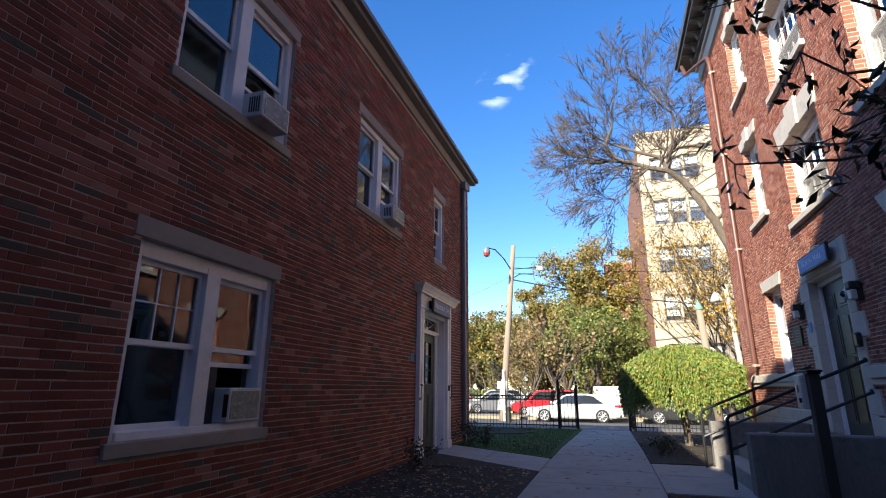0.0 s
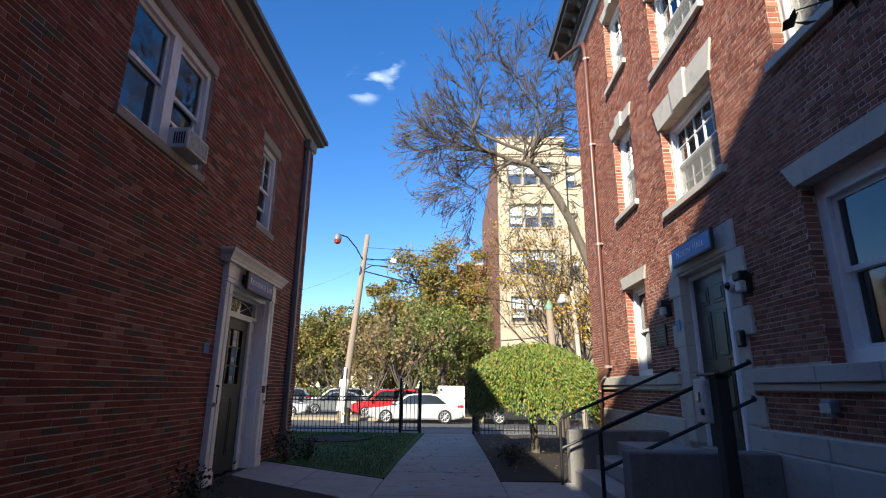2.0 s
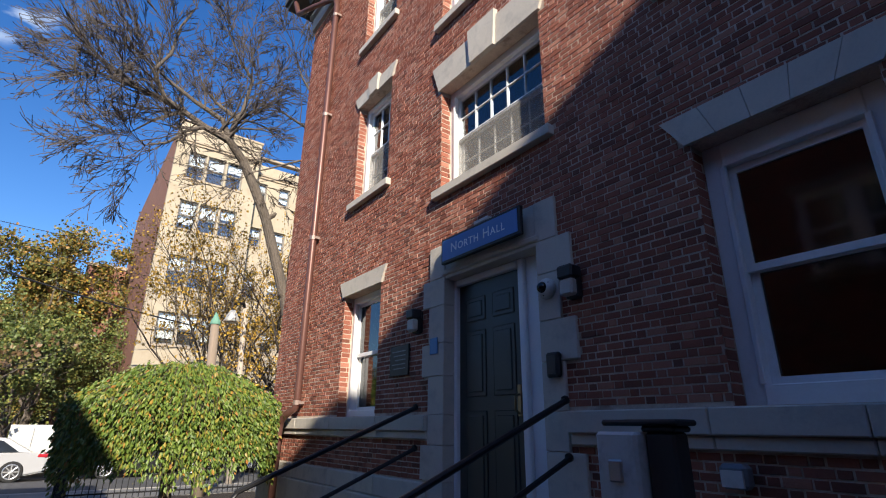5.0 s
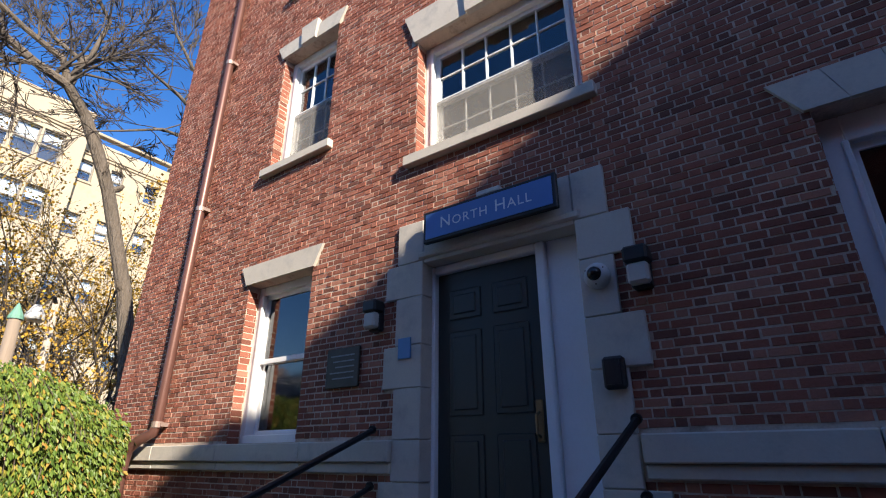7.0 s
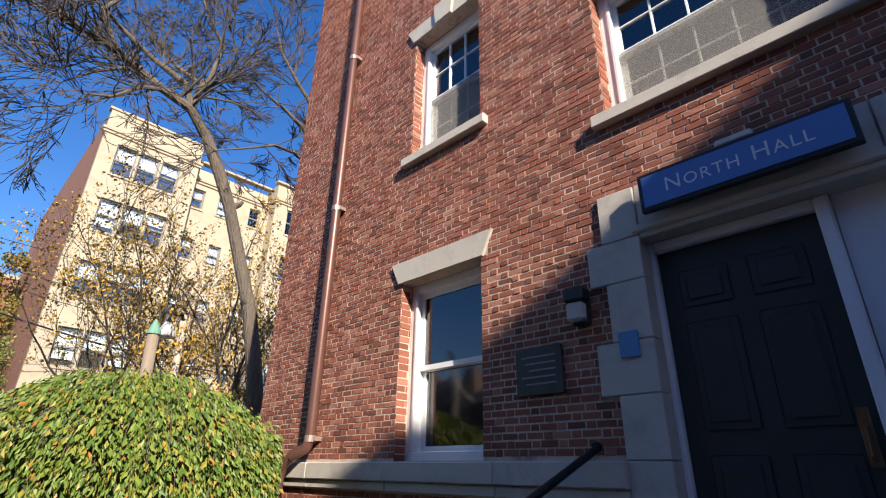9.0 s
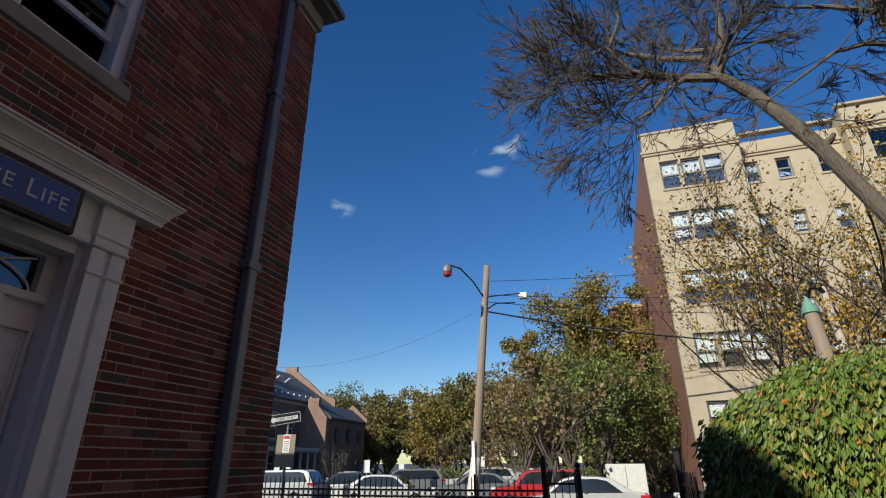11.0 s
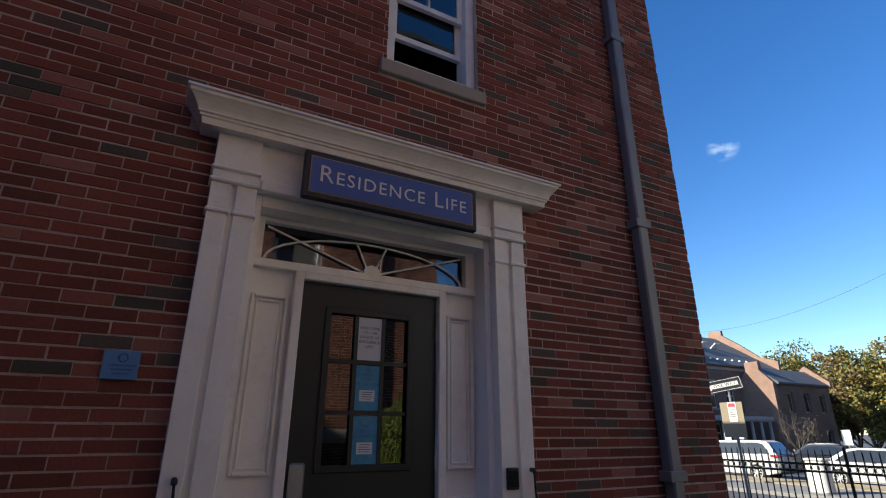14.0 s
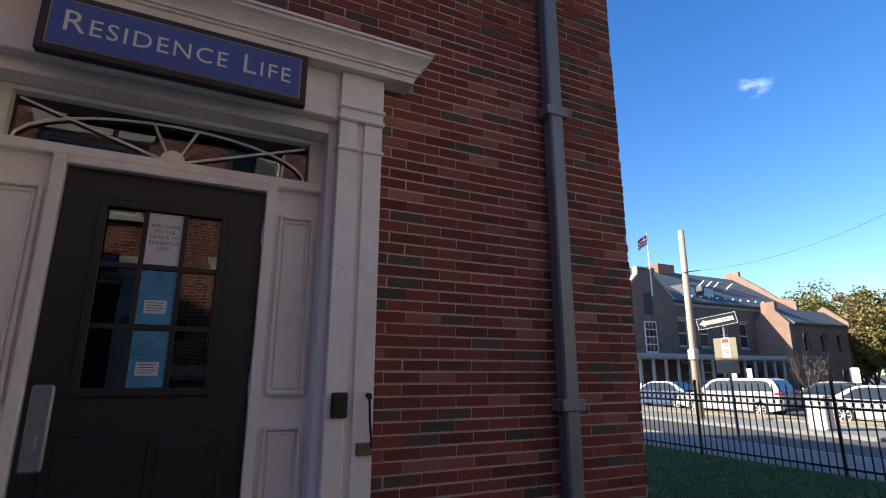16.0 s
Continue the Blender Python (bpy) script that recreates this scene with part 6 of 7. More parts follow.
def grow(bm, start, direction, length, radius, depth, rng, tips, spread=0.6, lift=0.1, sides=6, keep=0.7, kids=(2, 3), min_r=0.004, bend=0.14):
    """A limb that bends as it goes and forks into smaller ones."""
    pts, rad = [Vector(start)], [radius]
    d = Vector(direction).normalized()
    n = 4
    for k in range(n):
        d = (d + Vector((rng.gauss(0, bend), rng.gauss(0, bend), rng.gauss(0, bend * 0.85) + lift * 0.25))).normalized()
        pts.append(pts[-1] + d * length / n)
        rad.append(max(min_r, radius * (1 - 0.45 * (k + 1) / n)))
    tube(bm, pts, rad, max(3, sides), caps=False)
    if depth == 0:
        tips.append((pts[-1], d))
        tips.append((pts[2], d))
        return
    for j in range(rng.randint(*kids)):
        at = pts[-1] if j == 0 else pts[rng.randint(1, 3)]
        a = Vector((rng.gauss(0, 1), rng.gauss(0, 1), rng.gauss(0, 0.8))).normalized()
        nd = (d + a * spread * (0.6 if j == 0 else 1.1) + Vector((0, 0, lift))).normalized()
        grow(bm, at, nd, length * keep * rng.uniform(0.8, 1.15), radius * (0.62 if j == 0 else 0.45), depth - 1, rng, tips, spread, lift, sides - 1, keep, kids, min_r, bend)


def leafy_tree(name, x, y, h, crown_r, label, leaf, seed, count=2600, size=0.34, trunk=0.2, base=None, low=0.3, bare=False, depth=4, twig=None):
    rng = random.Random(seed)
    z0 = gz(y) - 0.1 if base is None else base
    t = thing(name, label, "tree")
    bm = bmesh.new()
    tips = []
    hh = h * low
    tube(bm, [(x, y, z0), (x + rng.gauss(0, 0.1), y, z0 + hh * 0.5), (x + rng.gauss(0, 0.15), y, z0 + hh)], [trunk, trunk * 0.85, trunk * 0.75], 9)
    for k in range(6):
        a = 2 * math.pi * (k + rng.random() * 0.6) / 6
        grow(bm, (x, y, z0 + hh * rng.uniform(0.75, 1.0)), (math.cos(a) * 0.7, math.sin(a) * 0.7, 0.9 if k else 2), h * 0.3, trunk * 0.5, depth, rng, tips, 0.55, 0.14, 6, 0.68)
    part("trunk", bm, twig or BARK, t)
    if bare:
        pts = [p for p, d in tips if rng.random() < bare]
        pts = [p + Vector((rng.gauss(0, 0.12), rng.gauss(0, 0.12), rng.gauss(0, 0.12))) for p in pts for _ in range(max(1, count // max(1, len(pts))))]
    else:
        pts = []
        clumps = []
        for k in range(46):
            v = Vector((rng.gauss(0, 1), rng.gauss(0, 1), rng.gauss(0, 1))).normalized() * (rng.random() ** 0.45)
            c = Vector((x, y, z0 + h * 0.6)) + Vector((v.x * crown_r, v.y * crown_r, v.z * h * 0.38))
            clumps.append((c, crown_r * rng.uniform(0.16, 0.34)))
        clumps += [(p, crown_r * 0.14) for p, d in rng.sample(tips, min(len(tips), 60))]
        for k in range(count):
            c, r = clumps[rng.randrange(len(clumps))]
            v = Vector((rng.gauss(0, 1), rng.gauss(0, 1), rng.gauss(0, 0.8))).normalized() * r * rng.random() ** 0.4
            pts.append(c + v)
    vs, fs = leaf_cloud(pts, size, rng)
    raw_part("crown", vs, fs, leaf, t, "autumn leaves in loose clumps")
    return t


L_OLIVE = leaf_mat("leaf_olive", [(0.0, (0.056, 0.072, 0.018)), (0.5, (0.114, 0.120, 0.027)), (0.8, (0.203, 0.156, 0.038)), (1.0, (0.279, 0.168, 0.038))])
L_GREEN = leaf_mat("leaf_green", [(0.0, (0.055, 0.081, 0.020)), (0.6, (0.117, 0.151, 0.035)), (1.0, (0.233, 0.215, 0.048))])
L_GOLD = leaf_mat("leaf_gold", [(0.0, (0.264, 0.152, 0.020)), (0.6, (0.432, 0.248, 0.024)), (1.0, (0.528, 0.336, 0.040))])
L_RUST = leaf_mat("leaf_rust", [(0.0, (0.119, 0.071, 0.036)), (0.5, (0.190, 0.114, 0.053)), (1.0, (0.190, 0.186, 0.048))])
L_AMBER = leaf_mat("leaf_amber", [(0.0, (0.077, 0.090, 0.018)), (0.45, (0.144, 0.131, 0.023)), (0.75, (0.234, 0.153, 0.027)), (1.0, (0.297, 0.153, 0.032))])
L_WEEP = leaf_mat("leaf_weeping", [(0.0, (0.05, 0.095, 0.015)), (0.35, (0.1, 0.165, 0.024)), (0.8, (0.17, 0.22, 0.035)), (0.95, (0.28, 0.22, 0.035)), (1.0, (0.34, 0.13, 0.03))], 0.5)
L_DARK = leaf_mat("leaf_magnolia", [(0.0, (0.025, 0.03, 0.015)), (0.8, (0.045, 0.05, 0.022)), (1.0, (0.12, 0.1, 0.02))], 0.4)

# weeping tree with a dome of hanging leaves
weep = thing("weeping_tree", "dome-shaped weeping tree with green and gold hanging leaves", "tree")
WC = Vector((1.8, 11.75, 0.0))
rng = random.Random(21)
bm = bmesh.new()
tube(bm, [WC + Vector((0.05, 0.1, -0.1)), WC + Vector((0.0, 0.05, 0.6)), WC + Vector((-0.05, 0, 1.2)), WC + Vector((0, 0, 1.75))], [0.09, 0.075, 0.07, 0.05], 9)
part("trunk", bm, BARK, weep, "dark twisted trunk")
bm = bmesh.new()
pts, dirs = [], []
for k in range(1250):
    a = rng.uniform(0, 2 * math.pi)
    r = rng.random() ** 0.5
    rx, ry = 1.28, 1.2
    top = Vector((math.cos(a) * r * 0.85 * rx, math.sin(a) * r * 0.85 * ry, 2.16 - 0.42 * r ** 2.2 + rng.gauss(0, 0.035)))
    out = Vector((math.cos(a) * rx, math.sin(a) * ry, 0))
    p = WC + top
    d = Vector((math.cos(a) * 0.8, math.sin(a) * 0.8, -0.25))
    length = rng.uniform(0.7, 1.45) * (0.45 + 0.8 * r)
    strand = [p.copy()]
    n = 12
    for j in range(n):
        d = (d + Vector((rng.gauss(0, 0.06), rng.gauss(0, 0.06), -0.17))).normalized()
        p = p + d * length / n
        lim = Vector((p.x - WC.x, p.y - WC.y)).length
        if lim > 1.3:
            p.x, p.y = WC.x + (p.x - WC.x) * 1.3 / lim, WC.y + (p.y - WC.y) * 1.3 / lim
        if p.z < 0.8 + 0.12 * math.sin(a * 5) + rng.gauss(0, 0.05):
            break
        strand.append(p.copy())
        for q in range(5):
            pts.append(p + Vector((rng.gauss(0, 0.03), rng.gauss(0, 0.03), rng.gauss(0, 0.03))))
            dirs.append((d * 0.5 + Vector((math.cos(a) * 0.35, math.sin(a) * 0.35, -0.75))))
    if len(strand) > 2 and k % 3 == 0:
        tube(bm, strand, 0.004, 3, caps=False)
for k in range(9):
    a = 2 * math.pi * k / 9
    tube(bm, [WC + Vector((0, 0, 1.5)), WC + Vector((math.cos(a) * 0.4, math.sin(a) * 0.4, 1.9)), WC + Vector((math.cos(a) * 0.9, math.sin(a) * 0.85, 1.75))], [0.035, 0.025, 0.012], 5)
part("branch_frame", bm, BARK, weep)
vs, fs = leaf_cloud(pts, 0.064, rng, 0, 0.24, dirs)
raw_part("foliage", vs, fs, L_WEEP, weep, "glossy narrow hanging leaves")

# the big bare tree that leans over the street
big = thing("bare_tree", "large leaning bare tree with fine grey twigs", "tree")
rng = random.Random(4)
bm = bmesh.new()
tips = []
main = [(5.2, 15.7, -0.35), (5.02, 15.7, 1.6), (4.8, 15.8, 3.1), (4.57, 16.05, 4.4), (4.27, 16.3, 5.5), (3.95, 16.5, 6.6), (3.6, 16.6, 7.4), (3.22, 16.7, 8.15), (2.75, 16.6, 8.6)]
tube(bm, main, [0.2, 0.165, 0.15, 0.14, 0.135, 0.13, 0.135, 0.12, 0.105], 12)
for k, dx in ((3, -0.12), (5, 0.12), (7, -0.12)):
    p = Vector(main[k])
    tube(bm, [p, p + Vector((dx * 1.5, -0.06, 0.12)), p + Vector((dx * 1.9, -0.08, 0.2))], [0.09, 0.06, 0.035], 8)
part("trunk", bm, BARK, big, "rough sunlit grey-brown trunk")
bm = bmesh.new()
tube(bm, [(5.45, 15.8, -0.35), (5.8, 16.3, 1.4), (5.9, 16.5, 3.0), (5.9, 16.5, 5.1), (5.82, 16.5, 6.3), (5.75, 16.5, 7.84), (5.65, 16.5, 9.28), (5.5, 16.4, 10.15), (5.4, 16.3, 11.3)], [0.2, 0.17, 0.16, 0.15, 0.145, 0.13, 0.12, 0.09, 0.05], 12)
part("second_stem", bm, BARK, big)
F = Vector(main[8])
limbs = [[F, (2.13, 16.69, 8.82), (1.58, 16.80, 9.19), (0.70, 16.80, 9.48), (0.16, 16.80, 9.53), (-0.33, 16.85, 9.66)],
         [F, (2.51, 16.58, 9.18), (1.81, 16.80, 9.73), (1.04, 16.80, 10.27), (0.22, 16.69, 10.95)],
         [F, (2.86, 16.69, 9.53), (3.00, 16.80, 9.91), (3.16, 16.91, 11.66), (2.78, 16.91, 12.32), (2.35, 17.02, 13.52)],
         [(1.58, 16.80, 9.19), (1.09, 16.69, 9.37), (0.70, 16.47, 10.13), (0.98, 16.36, 10.90), (1.06, 16.25, 12.10), (1.31, 16.14, 13.08)],
         [(2.13, 16.69, 8.82), (1.69, 16.36, 8.38), (1.30, 16.14, 7.78), (0.87, 16.03, 7.51)],
         [(1.58, 16.80, 9.19), (0.98, 17.13, 8.82), (0.55, 17.34, 8.38)],
         [(2.86, 16.69, 9.53), (2.40, 17.34, 10.46), (2.07, 17.89, 11.44), (1.86, 18.33, 12.53)],
         [(0.70, 16.80, 9.48), (0.33, 16.36, 9.15), (0.00, 16.03, 8.98)],
         [(5.65, 16.5, 9.39), (4.87, 16.5, 9.98), (4.2, 16.45, 10.2), (3.43, 16.4, 10.56)],
         [(5.72, 16.5, 8.5), (5.2, 16.5, 8.65), (4.68, 16.5, 8.6), (3.9, 16.5, 8.1), (3.39, 16.5, 7.8)],
         [(5.5, 16.4, 10.6), (5.0, 16.5, 11.4), (4.5, 16.6, 12.4), (4.2, 16.6, 13.4)]]
twigs = bmesh.new()
hub = Vector((1.9, 16.7, 9.0))
for n, pts in enumerate(limbs):
    pts = [Vector((p[0], p[1], p[2] if p[2] < 9 else 9 + (p[2] - 9) * 0.72)) for p in pts]
    r0 = (0.105, 0.09, 0.085, 0.075, 0.055, 0.05, 0.06, 0.045, 0.06, 0.055, 0.06)[n]
    bm = bmesh.new()
    m = len(pts) - 1
    tube(bm, pts, [r0 * (1 - 0.75 * k / m) for k in range(m + 1)], 8, caps=False)
    part("limb", bm, BARK, big)
    for k in range(1, m + 1):
        for q in range(3 if k < m else 4):
            f = rng.random() if k < m else 1.0
            p = pts[k - 1].lerp(pts[k], f)
            along = (pts[k] - pts[k - 1]).normalized()
            out = (p - hub).normalized()
            side = Vector((rng.gauss(0, 1), rng.gauss(0, 1), rng.gauss(0, 1))).normalized()
            grow(twigs, p, along * 0.6 + out * 0.6 + side * 0.8 + Vector((0, 0, 0.1)), rng.uniform(0.55, 0.85), r0 * (1 - 0.7 * k / m) * 0.5, 5 if k > 1 else 4, rng, tips, 0.5, 0.02, 6, 0.76, (2, 3), 0.0078, 0.09)
tagged(part("twig_crown", twigs, TWIG, big, "fine grey twigs"), kind="stuff")

# the yellow thicket before the apartment house
for k, (x, y, h, r, n) in enumerate(((5.6, 22.6, 12.0, 2.6, 2600), (7.6, 23.4, 13.0, 2.8, 2600), (5.0, 23.6, 9.6, 2.2, 2000), (9.6, 24.0, 12.4, 2.6, 2000), (6.6, 21.8, 9.0, 2.2, 2000))):
    leafy_tree("yellow_tree", x, y, h, r, "sparse yellow-leaved tree before the apartment house", L_GOLD, 60 + k, int(n * 1.9), 0.085, 0.12, low=0.16, bare=0.55, depth=5, twig=TWIG)
# street trees
leafy_tree("street_tree", -2.9, 31.0, 7.0, 2.4, "thin street tree with rust and green leaves", L_RUST, 71, 900, 0.2, 0.1, low=0.3, bare=0.5, twig=TWIG)
leafy_tree("street_tree", -1.2, 36.5, 9.0, 3.2, "leafy green and gold street tree", L_GREEN, 72, 12000, 0.15, 0.16, low=0.2)
leafy_tree("street_tree", -5.2, 38.0, 7.0, 2.8, "rust coloured street tree", L_RUST, 73, 7500, 0.14, 0.14, low=0.2)
leafy_tree("street_tree", 1.6, 40.0, 8.6, 3.2, "leafy green street tree", L_GREEN, 74, 12000, 0.15, 0.16, low=0.15)
leafy_tree("oak_tree", -0.6, 46, 15.8, 5.0, "tall olive and amber oak", L_AMBER, 75, 42000, 0.19, 0.3, low=0.2, depth=3)
leafy_tree("oak_tree", -3.6, 50, 12.0, 4.2, "broad olive green oak tree", L_OLIVE, 76, 24000, 0.18, 0.3, low=0.15, depth=3)
leafy_tree("bare_street_tree", -8.7, 44, 5.2, 1.8, "small bare grey street tree", TWIG, 77, 60, 0.1, 0.1, low=0.3, bare=0.1, twig=TWIG)
leafy_tree("bare_street_tree", -19.9, 43, 3.7, 1.6, "small pale street tree with few leaves", TWIG, 78, 700, 0.08, 0.09, low=0.3, bare=0.5, twig=TWIG)
leafy_tree("bare_street_tree", -15.2, 58, 6.0, 2.2, "small bare grey street tree", TWIG, 79, 60, 0.1, 0.1, low=0.3, bare=0.1, twig=TWIG)
# the wooded edge of the lot
rng = random.Random(8)
for k, x in enumerate(range(-54, 27, 3)):
    y = rng.uniform(66, 78)
    h = rng.uniform(11.0, 13.2) + (1.2 if x > -6 else 0)
    if x < -23:
        y, h = y + 15, h * 1.1
    leaf = rng.choice((L_OLIVE, L_AMBER, L_OLIVE, L_AMBER, L_RUST))
    leafy_tree("woodland_tree", x + rng.uniform(-1, 1), y, h, rng.uniform(4.8, 6.0), "olive and amber tree at the wooded edge", leaf, 100 + k, 17000, 0.31, 0.25, low=0.03, depth=2)
hd = thing("hedge", "long clipped green hedge behind the parking lot", "hedge")
rng = random.Random(9)
pts = [Vector((rng.uniform(-16, 3), rng.uniform(47.6, 48.6), rng.uniform(-0.5, 1.0 + 0.1 * math.sin(k)))) for k in range(5200)]
vs, fs = leaf_cloud(pts, 0.22, rng)
raw_part("foliage", vs, fs, L_GREEN, hd)

# near branch of a magnolia
mag = thing("magnolia_branch", "dark magnolia branches with large leaves hanging by the wall", "tree")
rng = random.Random(31)
bm = bmesh.new()
tube(bm, [(2.95, 1.6, 0.4), (2.9, 1.58, 1.6), (2.75, 1.55, 2.7), (2.45, 1.5, 3.3)], [0.06, 0.05, 0.04, 0.025], 8)
part("trunk", bm, BARK, mag)
bm = bmesh.new()
tips = []
for s, d, L, r in (((2.45, 1.5, 3.3), (-0.8, 0.1, 0.05), 0.55, 0.014), ((2.5, 1.5, 3.1), (-0.8, 0.3, -0.25), 0.5, 0.013), ((2.45, 1.5, 3.3), (-0.4, 0.1, 0.8), 0.6, 0.015), ((2.6, 1.52, 2.95), (-0.7, 0.3, -0.1), 0.5, 0.012),
                   ((2.5, 1.5, 3.2), (-0.5, -0.7, 0.1), 0.6, 0.013), ((2.45, 1.5, 3.3), (-0.7, 0.5, 0.45), 0.6, 0.013), ((2.65, 1.53, 2.85), (-0.3, 0.8, 0.1), 0.55, 0.012), ((2.7, 1.55, 2.8), (-0.4, -0.6, 0.2), 0.55, 0.012)):
    grow(bm, s, d, L, r, 2, rng, tips, 0.55, 0.0, 6, 0.68, (2, 3), 0.0025)
for run in ([(2.45, 1.5, 3.3), (2.1, 1.5, 3.62), (1.7, 1.48, 3.9), (1.3, 1.5, 4.06), (0.95, 1.5, 4.02)], [(2.5, 1.5, 3.1), (2.0, 1.5, 2.98), (1.5, 1.5, 2.93), (1.0, 1.5, 2.97)], [(2.45, 1.5, 3.3), (2.0, 1.45, 3.4), (1.6, 1.47, 3.42), (1.42, 1.5, 3.62)]):
    tube(bm, run, [0.014 - 0.0028 * k for k in range(len(run))], 6)
    for k in range(2, len(run)):
        for q in range(2):
            grow(bm, run[k], (rng.gauss(-0.3, 0.5), rng.gauss(0, 0.5), rng.gauss(-0.1, 0.4)), 0.16, 0.005, 1, rng, tips, 0.55, 0.0, 5, 0.68, (2, 3), 0.0025)
part("branch_frame", bm, BARK, mag)
pts = [p + Vector((rng.gauss(0, 0.03), rng.gauss(0, 0.03), rng.gauss(0, 0.03))) for p, d in tips for _ in range(3) if rng.random() < 0.7]
vs, fs = leaf_cloud(pts, 0.1, rng, 0.6, 0.2)
raw_part("foliage", vs, fs, L_DARK, mag, "large dark leaves")
mag.location.z -= 0.55

# low shrubs by the doorway and fallen leaves
for x, y, h, n, lab in ((-2.6, 6.45, 0.42, 260, "low bare shrub with few leaves by the doorway"), (-2.75, 9.75, 0.5, 420, "small dark evergreen shrub by the pilaster"), (-2.5, 10.3, 0.35, 300, "small dark evergreen shrub by the wall"), (1.05, 9.6, 0.28, 240, "low dark ground cover beside the path"), (1.2, 10.6, 0.25, 240, "low dark ground cover beside the path"), (2.2, 9.2, 0.35, 300, "low dark shrub below the side wall"), (2.5, 3.4, 0.4, 300, "dark shrub below the wall"), (2.3, 1.6, 0.5, 300, "dark shrub below the wall")):
    t = thing("shrub", lab, "shrub", group="low shrubs")
    rng = random.Random(int(x * 100) + int(y * 10))
    bm = bmesh.new()
    tips = []
    for k in range(7):
        a = rng.uniform(0, 6.28)
        grow(bm, (x, y, gz(y) - 0.03), (math.cos(a) * 0.5, math.sin(a) * 0.5, 1), h * 0.55, 0.008, 2, rng, tips, 0.5, 0.05, 5, 0.65, (2, 3), 0.002)
    part("stem_clump", bm, BARK, t)
    pts = [rng.choice(tips)[0] + Vector((rng.gauss(0, 0.05), rng.gauss(0, 0.05), rng.gauss(0, 0.05))) for _ in range(n)]
    vs, fs = leaf_cloud(pts, 0.05, rng, 0, 0.35)
    raw_part("foliage", vs, fs, L_DARK, t)
fall = tagged(new("fallen_leaves"), "dry fallen leaves scattered over bed, lawn and path", "leaves", kind="stuff")
rng = random.Random(40)
vs, fs = [], []
for k in range(1500):
    zone = rng.random()
    if zone < 0.5:
        x, y = rng.uniform(-3.0, -0.95), rng.uniform(2.5, 6.7)
    elif zone < 0.8:
        x, y = rng.uniform(-9, -0.9), rng.uniform(9.5, 17.3)
        if y < YA + 0.3 and x < XA + 0.1:
            continue
    elif zone < 0.9:
        x, y = rng.uniform(-0.9, 0.9), rng.uniform(0, 17)
    else:
        x, y = rng.uniform(0.95, 2.9), rng.uniform(8.5, 16.5)
    z = gz(y) + (0.014 if abs(x) < 0.85 else 0.03)
    a, s = rng.uniform(0, 6.28), rng.uniform(0.025, 0.05)
    c, d = math.cos(a) * s, math.sin(a) * s
    b = len(vs)
    vs += [(x - c, y - d, z), (x + d * 0.5, y - c * 0.5, z + s * 0.25), (x + c, y + d, z + s * 0.1), (x - d * 0.5, y + c * 0.5, z + s * 0.3)]
    fs.append((b, b + 1, b + 2, b + 3))
me = bpy.data.meshes.new("leaves")
me.from_pydata(vs, [], fs)
me.materials.append(leaf_mat("dry_leaf", [(0.0, (0.2, 0.11, 0.05)), (0.6, (0.33, 0.2, 0.08)), (1.0, (0.45, 0.32, 0.12))]))
lv = new("leaves", me)
lv.parent = fall
# grass blades on the lawn
rng = random.Random(41)
vs, fs = [], []
for k in range(26000):
    x, y = rng.uniform(-9, -0.92), rng.uniform(8.4, 17.5)
    if y < YA + 0.05 and x < slant(y, 8.25, 9.85) + 0.06 or ((x + 2.95) / 0.9) ** 2 + ((y - 14.5) / 0.85) ** 2 < 1:
        continue
    z = gz(y) + 0.005
    a, h = rng.uniform(0, 6.28), rng.uniform(0.03, 0.065)
    c, d = math.cos(a) * 0.006, math.sin(a) * 0.006
    b = len(vs)
    vs += [(x - c, y - d, z), (x + c, y + d, z), (x + rng.gauss(0, 0.015), y + rng.gauss(0, 0.015), z + h)]
    fs.append((b, b + 1, b + 2))
raw_part("grass_blades", vs, fs, leaf_mat("grass", [(0.0, (0.035, 0.1, 0.008)), (0.8, (0.065, 0.16, 0.014)), (1.0, (0.13, 0.17, 0.03))]), lawn_2, kind="stuff")

# ---- bricks ----
def lay(name, f, u0, u1, z0, z1, gaps, pick, wall, many, single, seed, flemish=False):
    """Real bricks on a wall; those that pick() chooses are parts of their own, the rest one mesh."""
    rng = random.Random(seed)
    rows = list(brick_rows(u0, u1, z0, z1, gaps, rng, flemish=flemish))
    near = [r for r in rows if pick(r)][:300]
    chosen = set(near)
    vs, fs = brick_geo(f, [r for r in rows if r not in chosen], rng)
    raw_part("brickwork", vs, fs, many, wall, kind="stuff")
    shapes = {}
    for p, q, za, zb in near:
        key = round(q - p, 2)
        if key not in shapes:
            v, fc = brick_geo(lambda u, w, z: tuple(a - b for a, b in zip(f(u, w, z), f(0, 0, 0))), [(0, q - p, 0, zb - za)], rng)
            me = bpy.data.meshes.new("brick")
            me.from_pydata(v, [], fc)
            me.materials.append(single)
            shapes[key] = me
        o = new("brick", shapes[key])
        o.parent = wall
        o.location = f(p, rng.uniform(-0.0015, 0.0015), za)


def grown(o, a, b, c, d):
    return (o[0] - a, o[1] + b, o[2] - c, o[3] + d)


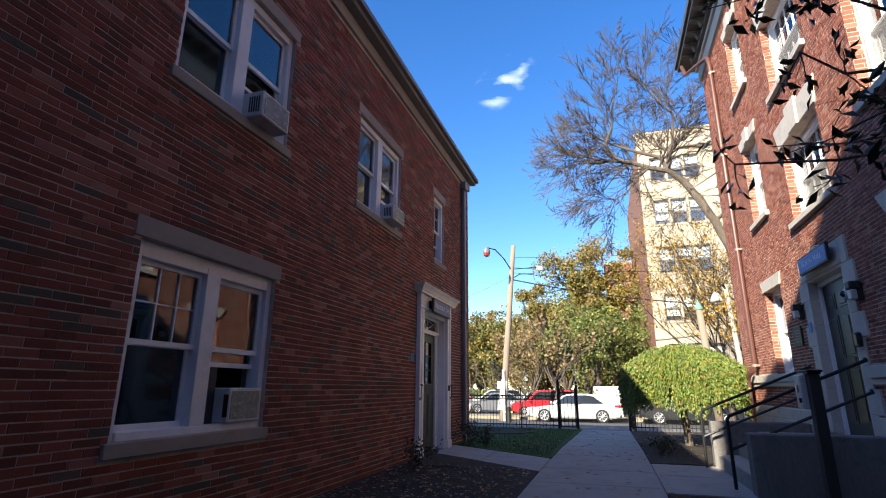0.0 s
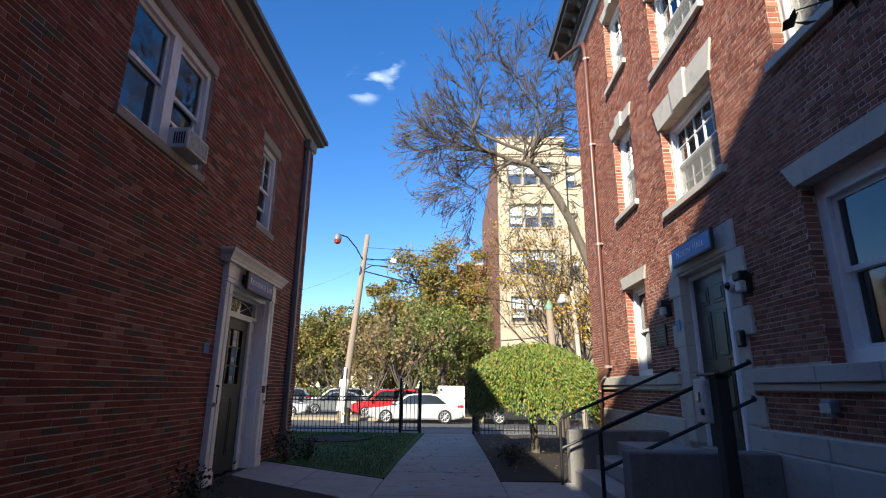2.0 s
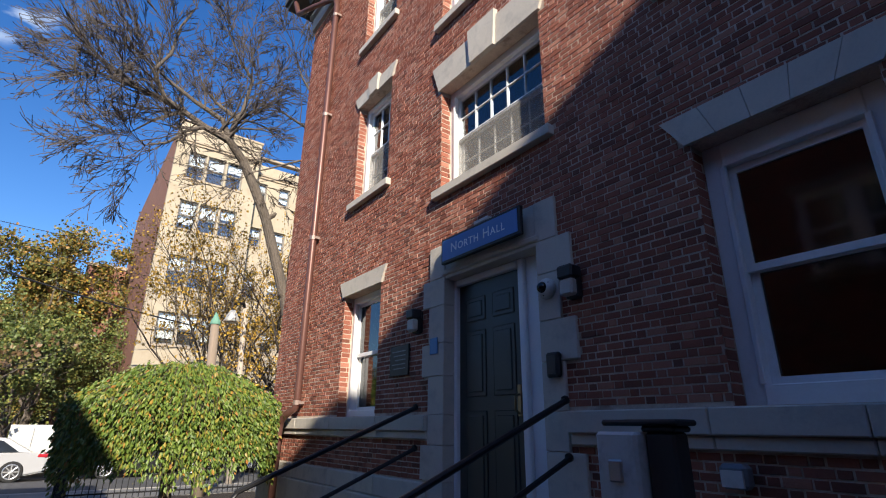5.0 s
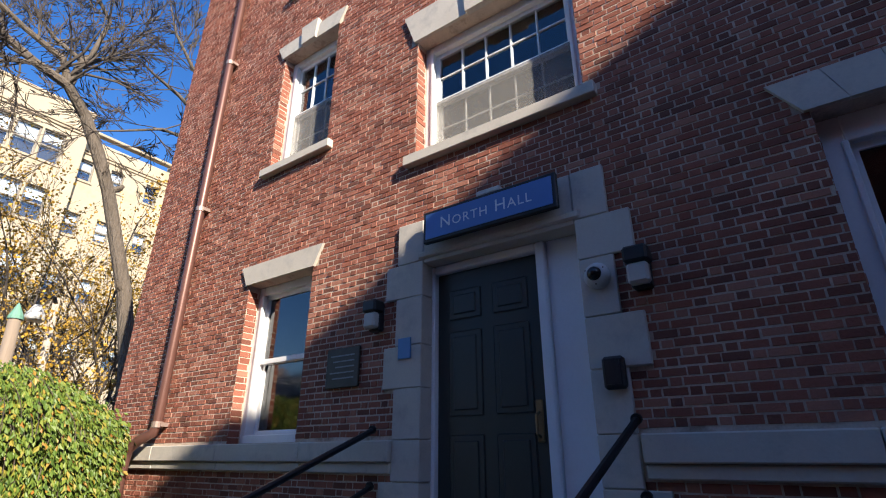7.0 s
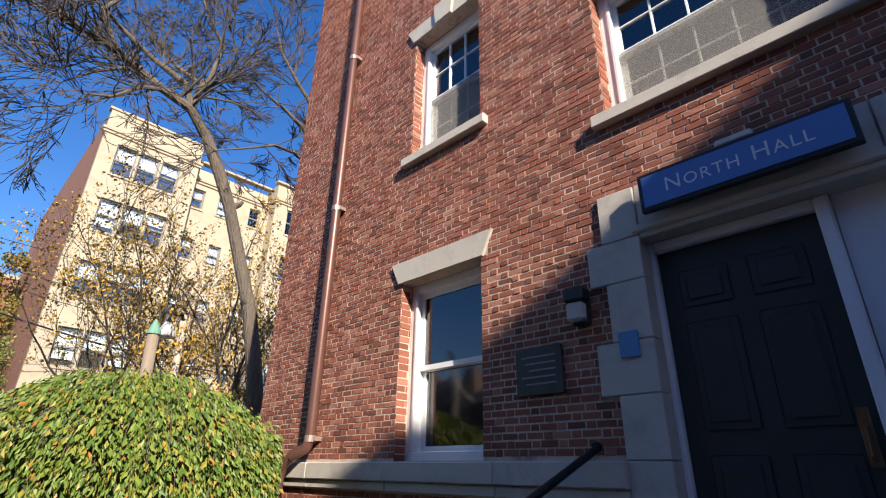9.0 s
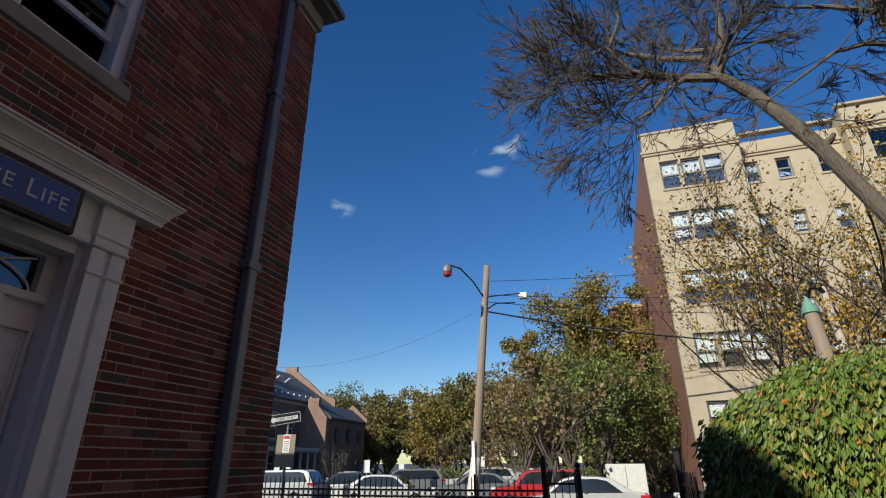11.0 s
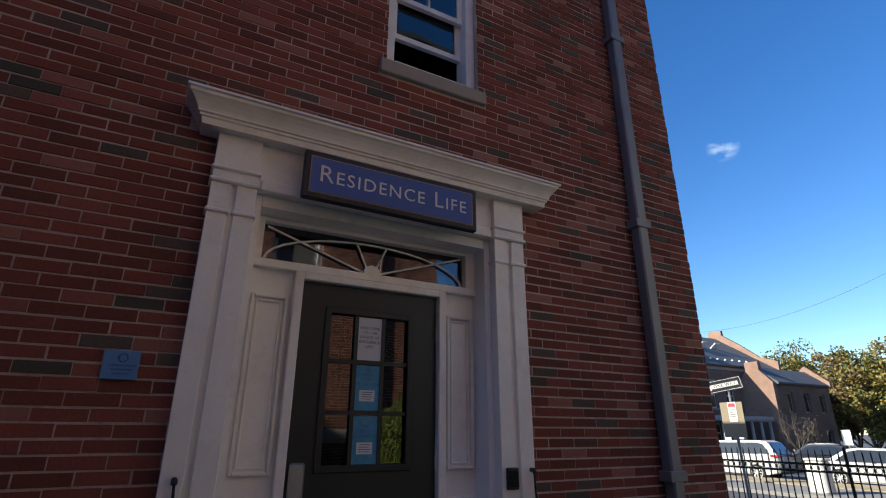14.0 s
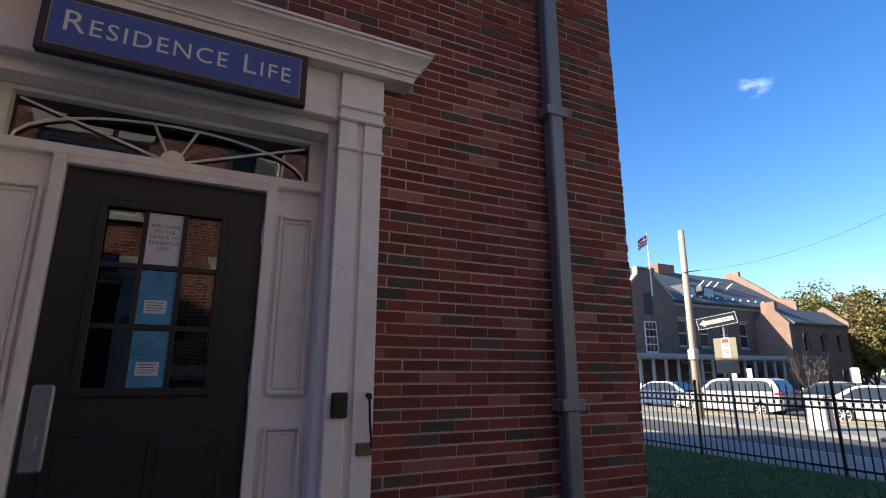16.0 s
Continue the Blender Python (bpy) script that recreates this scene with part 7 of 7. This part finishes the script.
gA = [grown(o, 0, 0, 0, 0) for o in A_OPEN.values()] + [grown(o, 0.052, 0.052, 0.112, -(o[3] - o[2])) for o in A_OPEN.values()]
gA += [(o[0] - 0.072, o[1] + 0.072, o[3], o[3] + 0.172) for o in A_OPEN.values()] + [(7.4, 9.355, -1, 2.93), (7.25, 9.57, 2.93, 3.11)]
lay("west", fA, -3.0, YA + 0.006, -0.2, 6.42, gA, lambda r: 9.34 < r[0] < 10.5 and 0.55 < r[2] < 4.0, wall_west, BRICK_A, BRICK_A1, 11)
lay("west_end", fAend, -9.0, XA, -0.2, 6.42, [], lambda r: False, wall_west_end, BRICK_A, BRICK_A1, 12)
gB = [*B_OPEN.values(), (5.955, 7.66, -1, 3.13), (-20, 20, -1, 0.89), (-20, 20, 1.25, 1.475)]
for k, o in B_OPEN.items():
    rise = 0.37 if k in ("w3", "w3u") else 0.21 if k != "w4" else 0.224
    gB.append((o[0] - 0.08, o[1] + 0.08, o[3], o[3] + rise))
    gB.append((o[0] - 0.092, o[1] + 0.092, o[2] - 0.102, o[2]))
for a, b, wide in QUOINS:
    if wide:
        gB += [(7.6, 7.773, a, b), (5.825, 6.0, a, b)]
lay("east", fB, -3.0, YB + 0.006 - BY, 0.89, 9.3, gB, lambda r: 7.78 < r[0] < 8.66 and 1.6 < r[2] < 2.9, wall_east, BRICK_B, BRICK_B1, 13, True)
lay("east_end", fBend, XB, 9.0, -0.2, 9.3, [], lambda r: False, wall_east_end, BRICK_B, BRICK_B1, 14, True)

# brick reveals of the east windows that the sun reaches
for k in ("w1", "w2", "w2u", "w3", "w3u", "w4", "w4u"):
    o = B_OPEN[k]
    lay("reveal", lambda u, w, z: (XB + u, o[1] + BY + w, z), 0.0, 0.12, o[2], o[3], [], lambda r: False, wall_east, BRICK_B, BRICK_B1, 50)
    lay("reveal", lambda u, w, z: (XB + u, o[0] + BY - w, z), 0.0, 0.12, o[2], o[3], [], lambda r: False, wall_east, BRICK_B, BRICK_B1, 51)
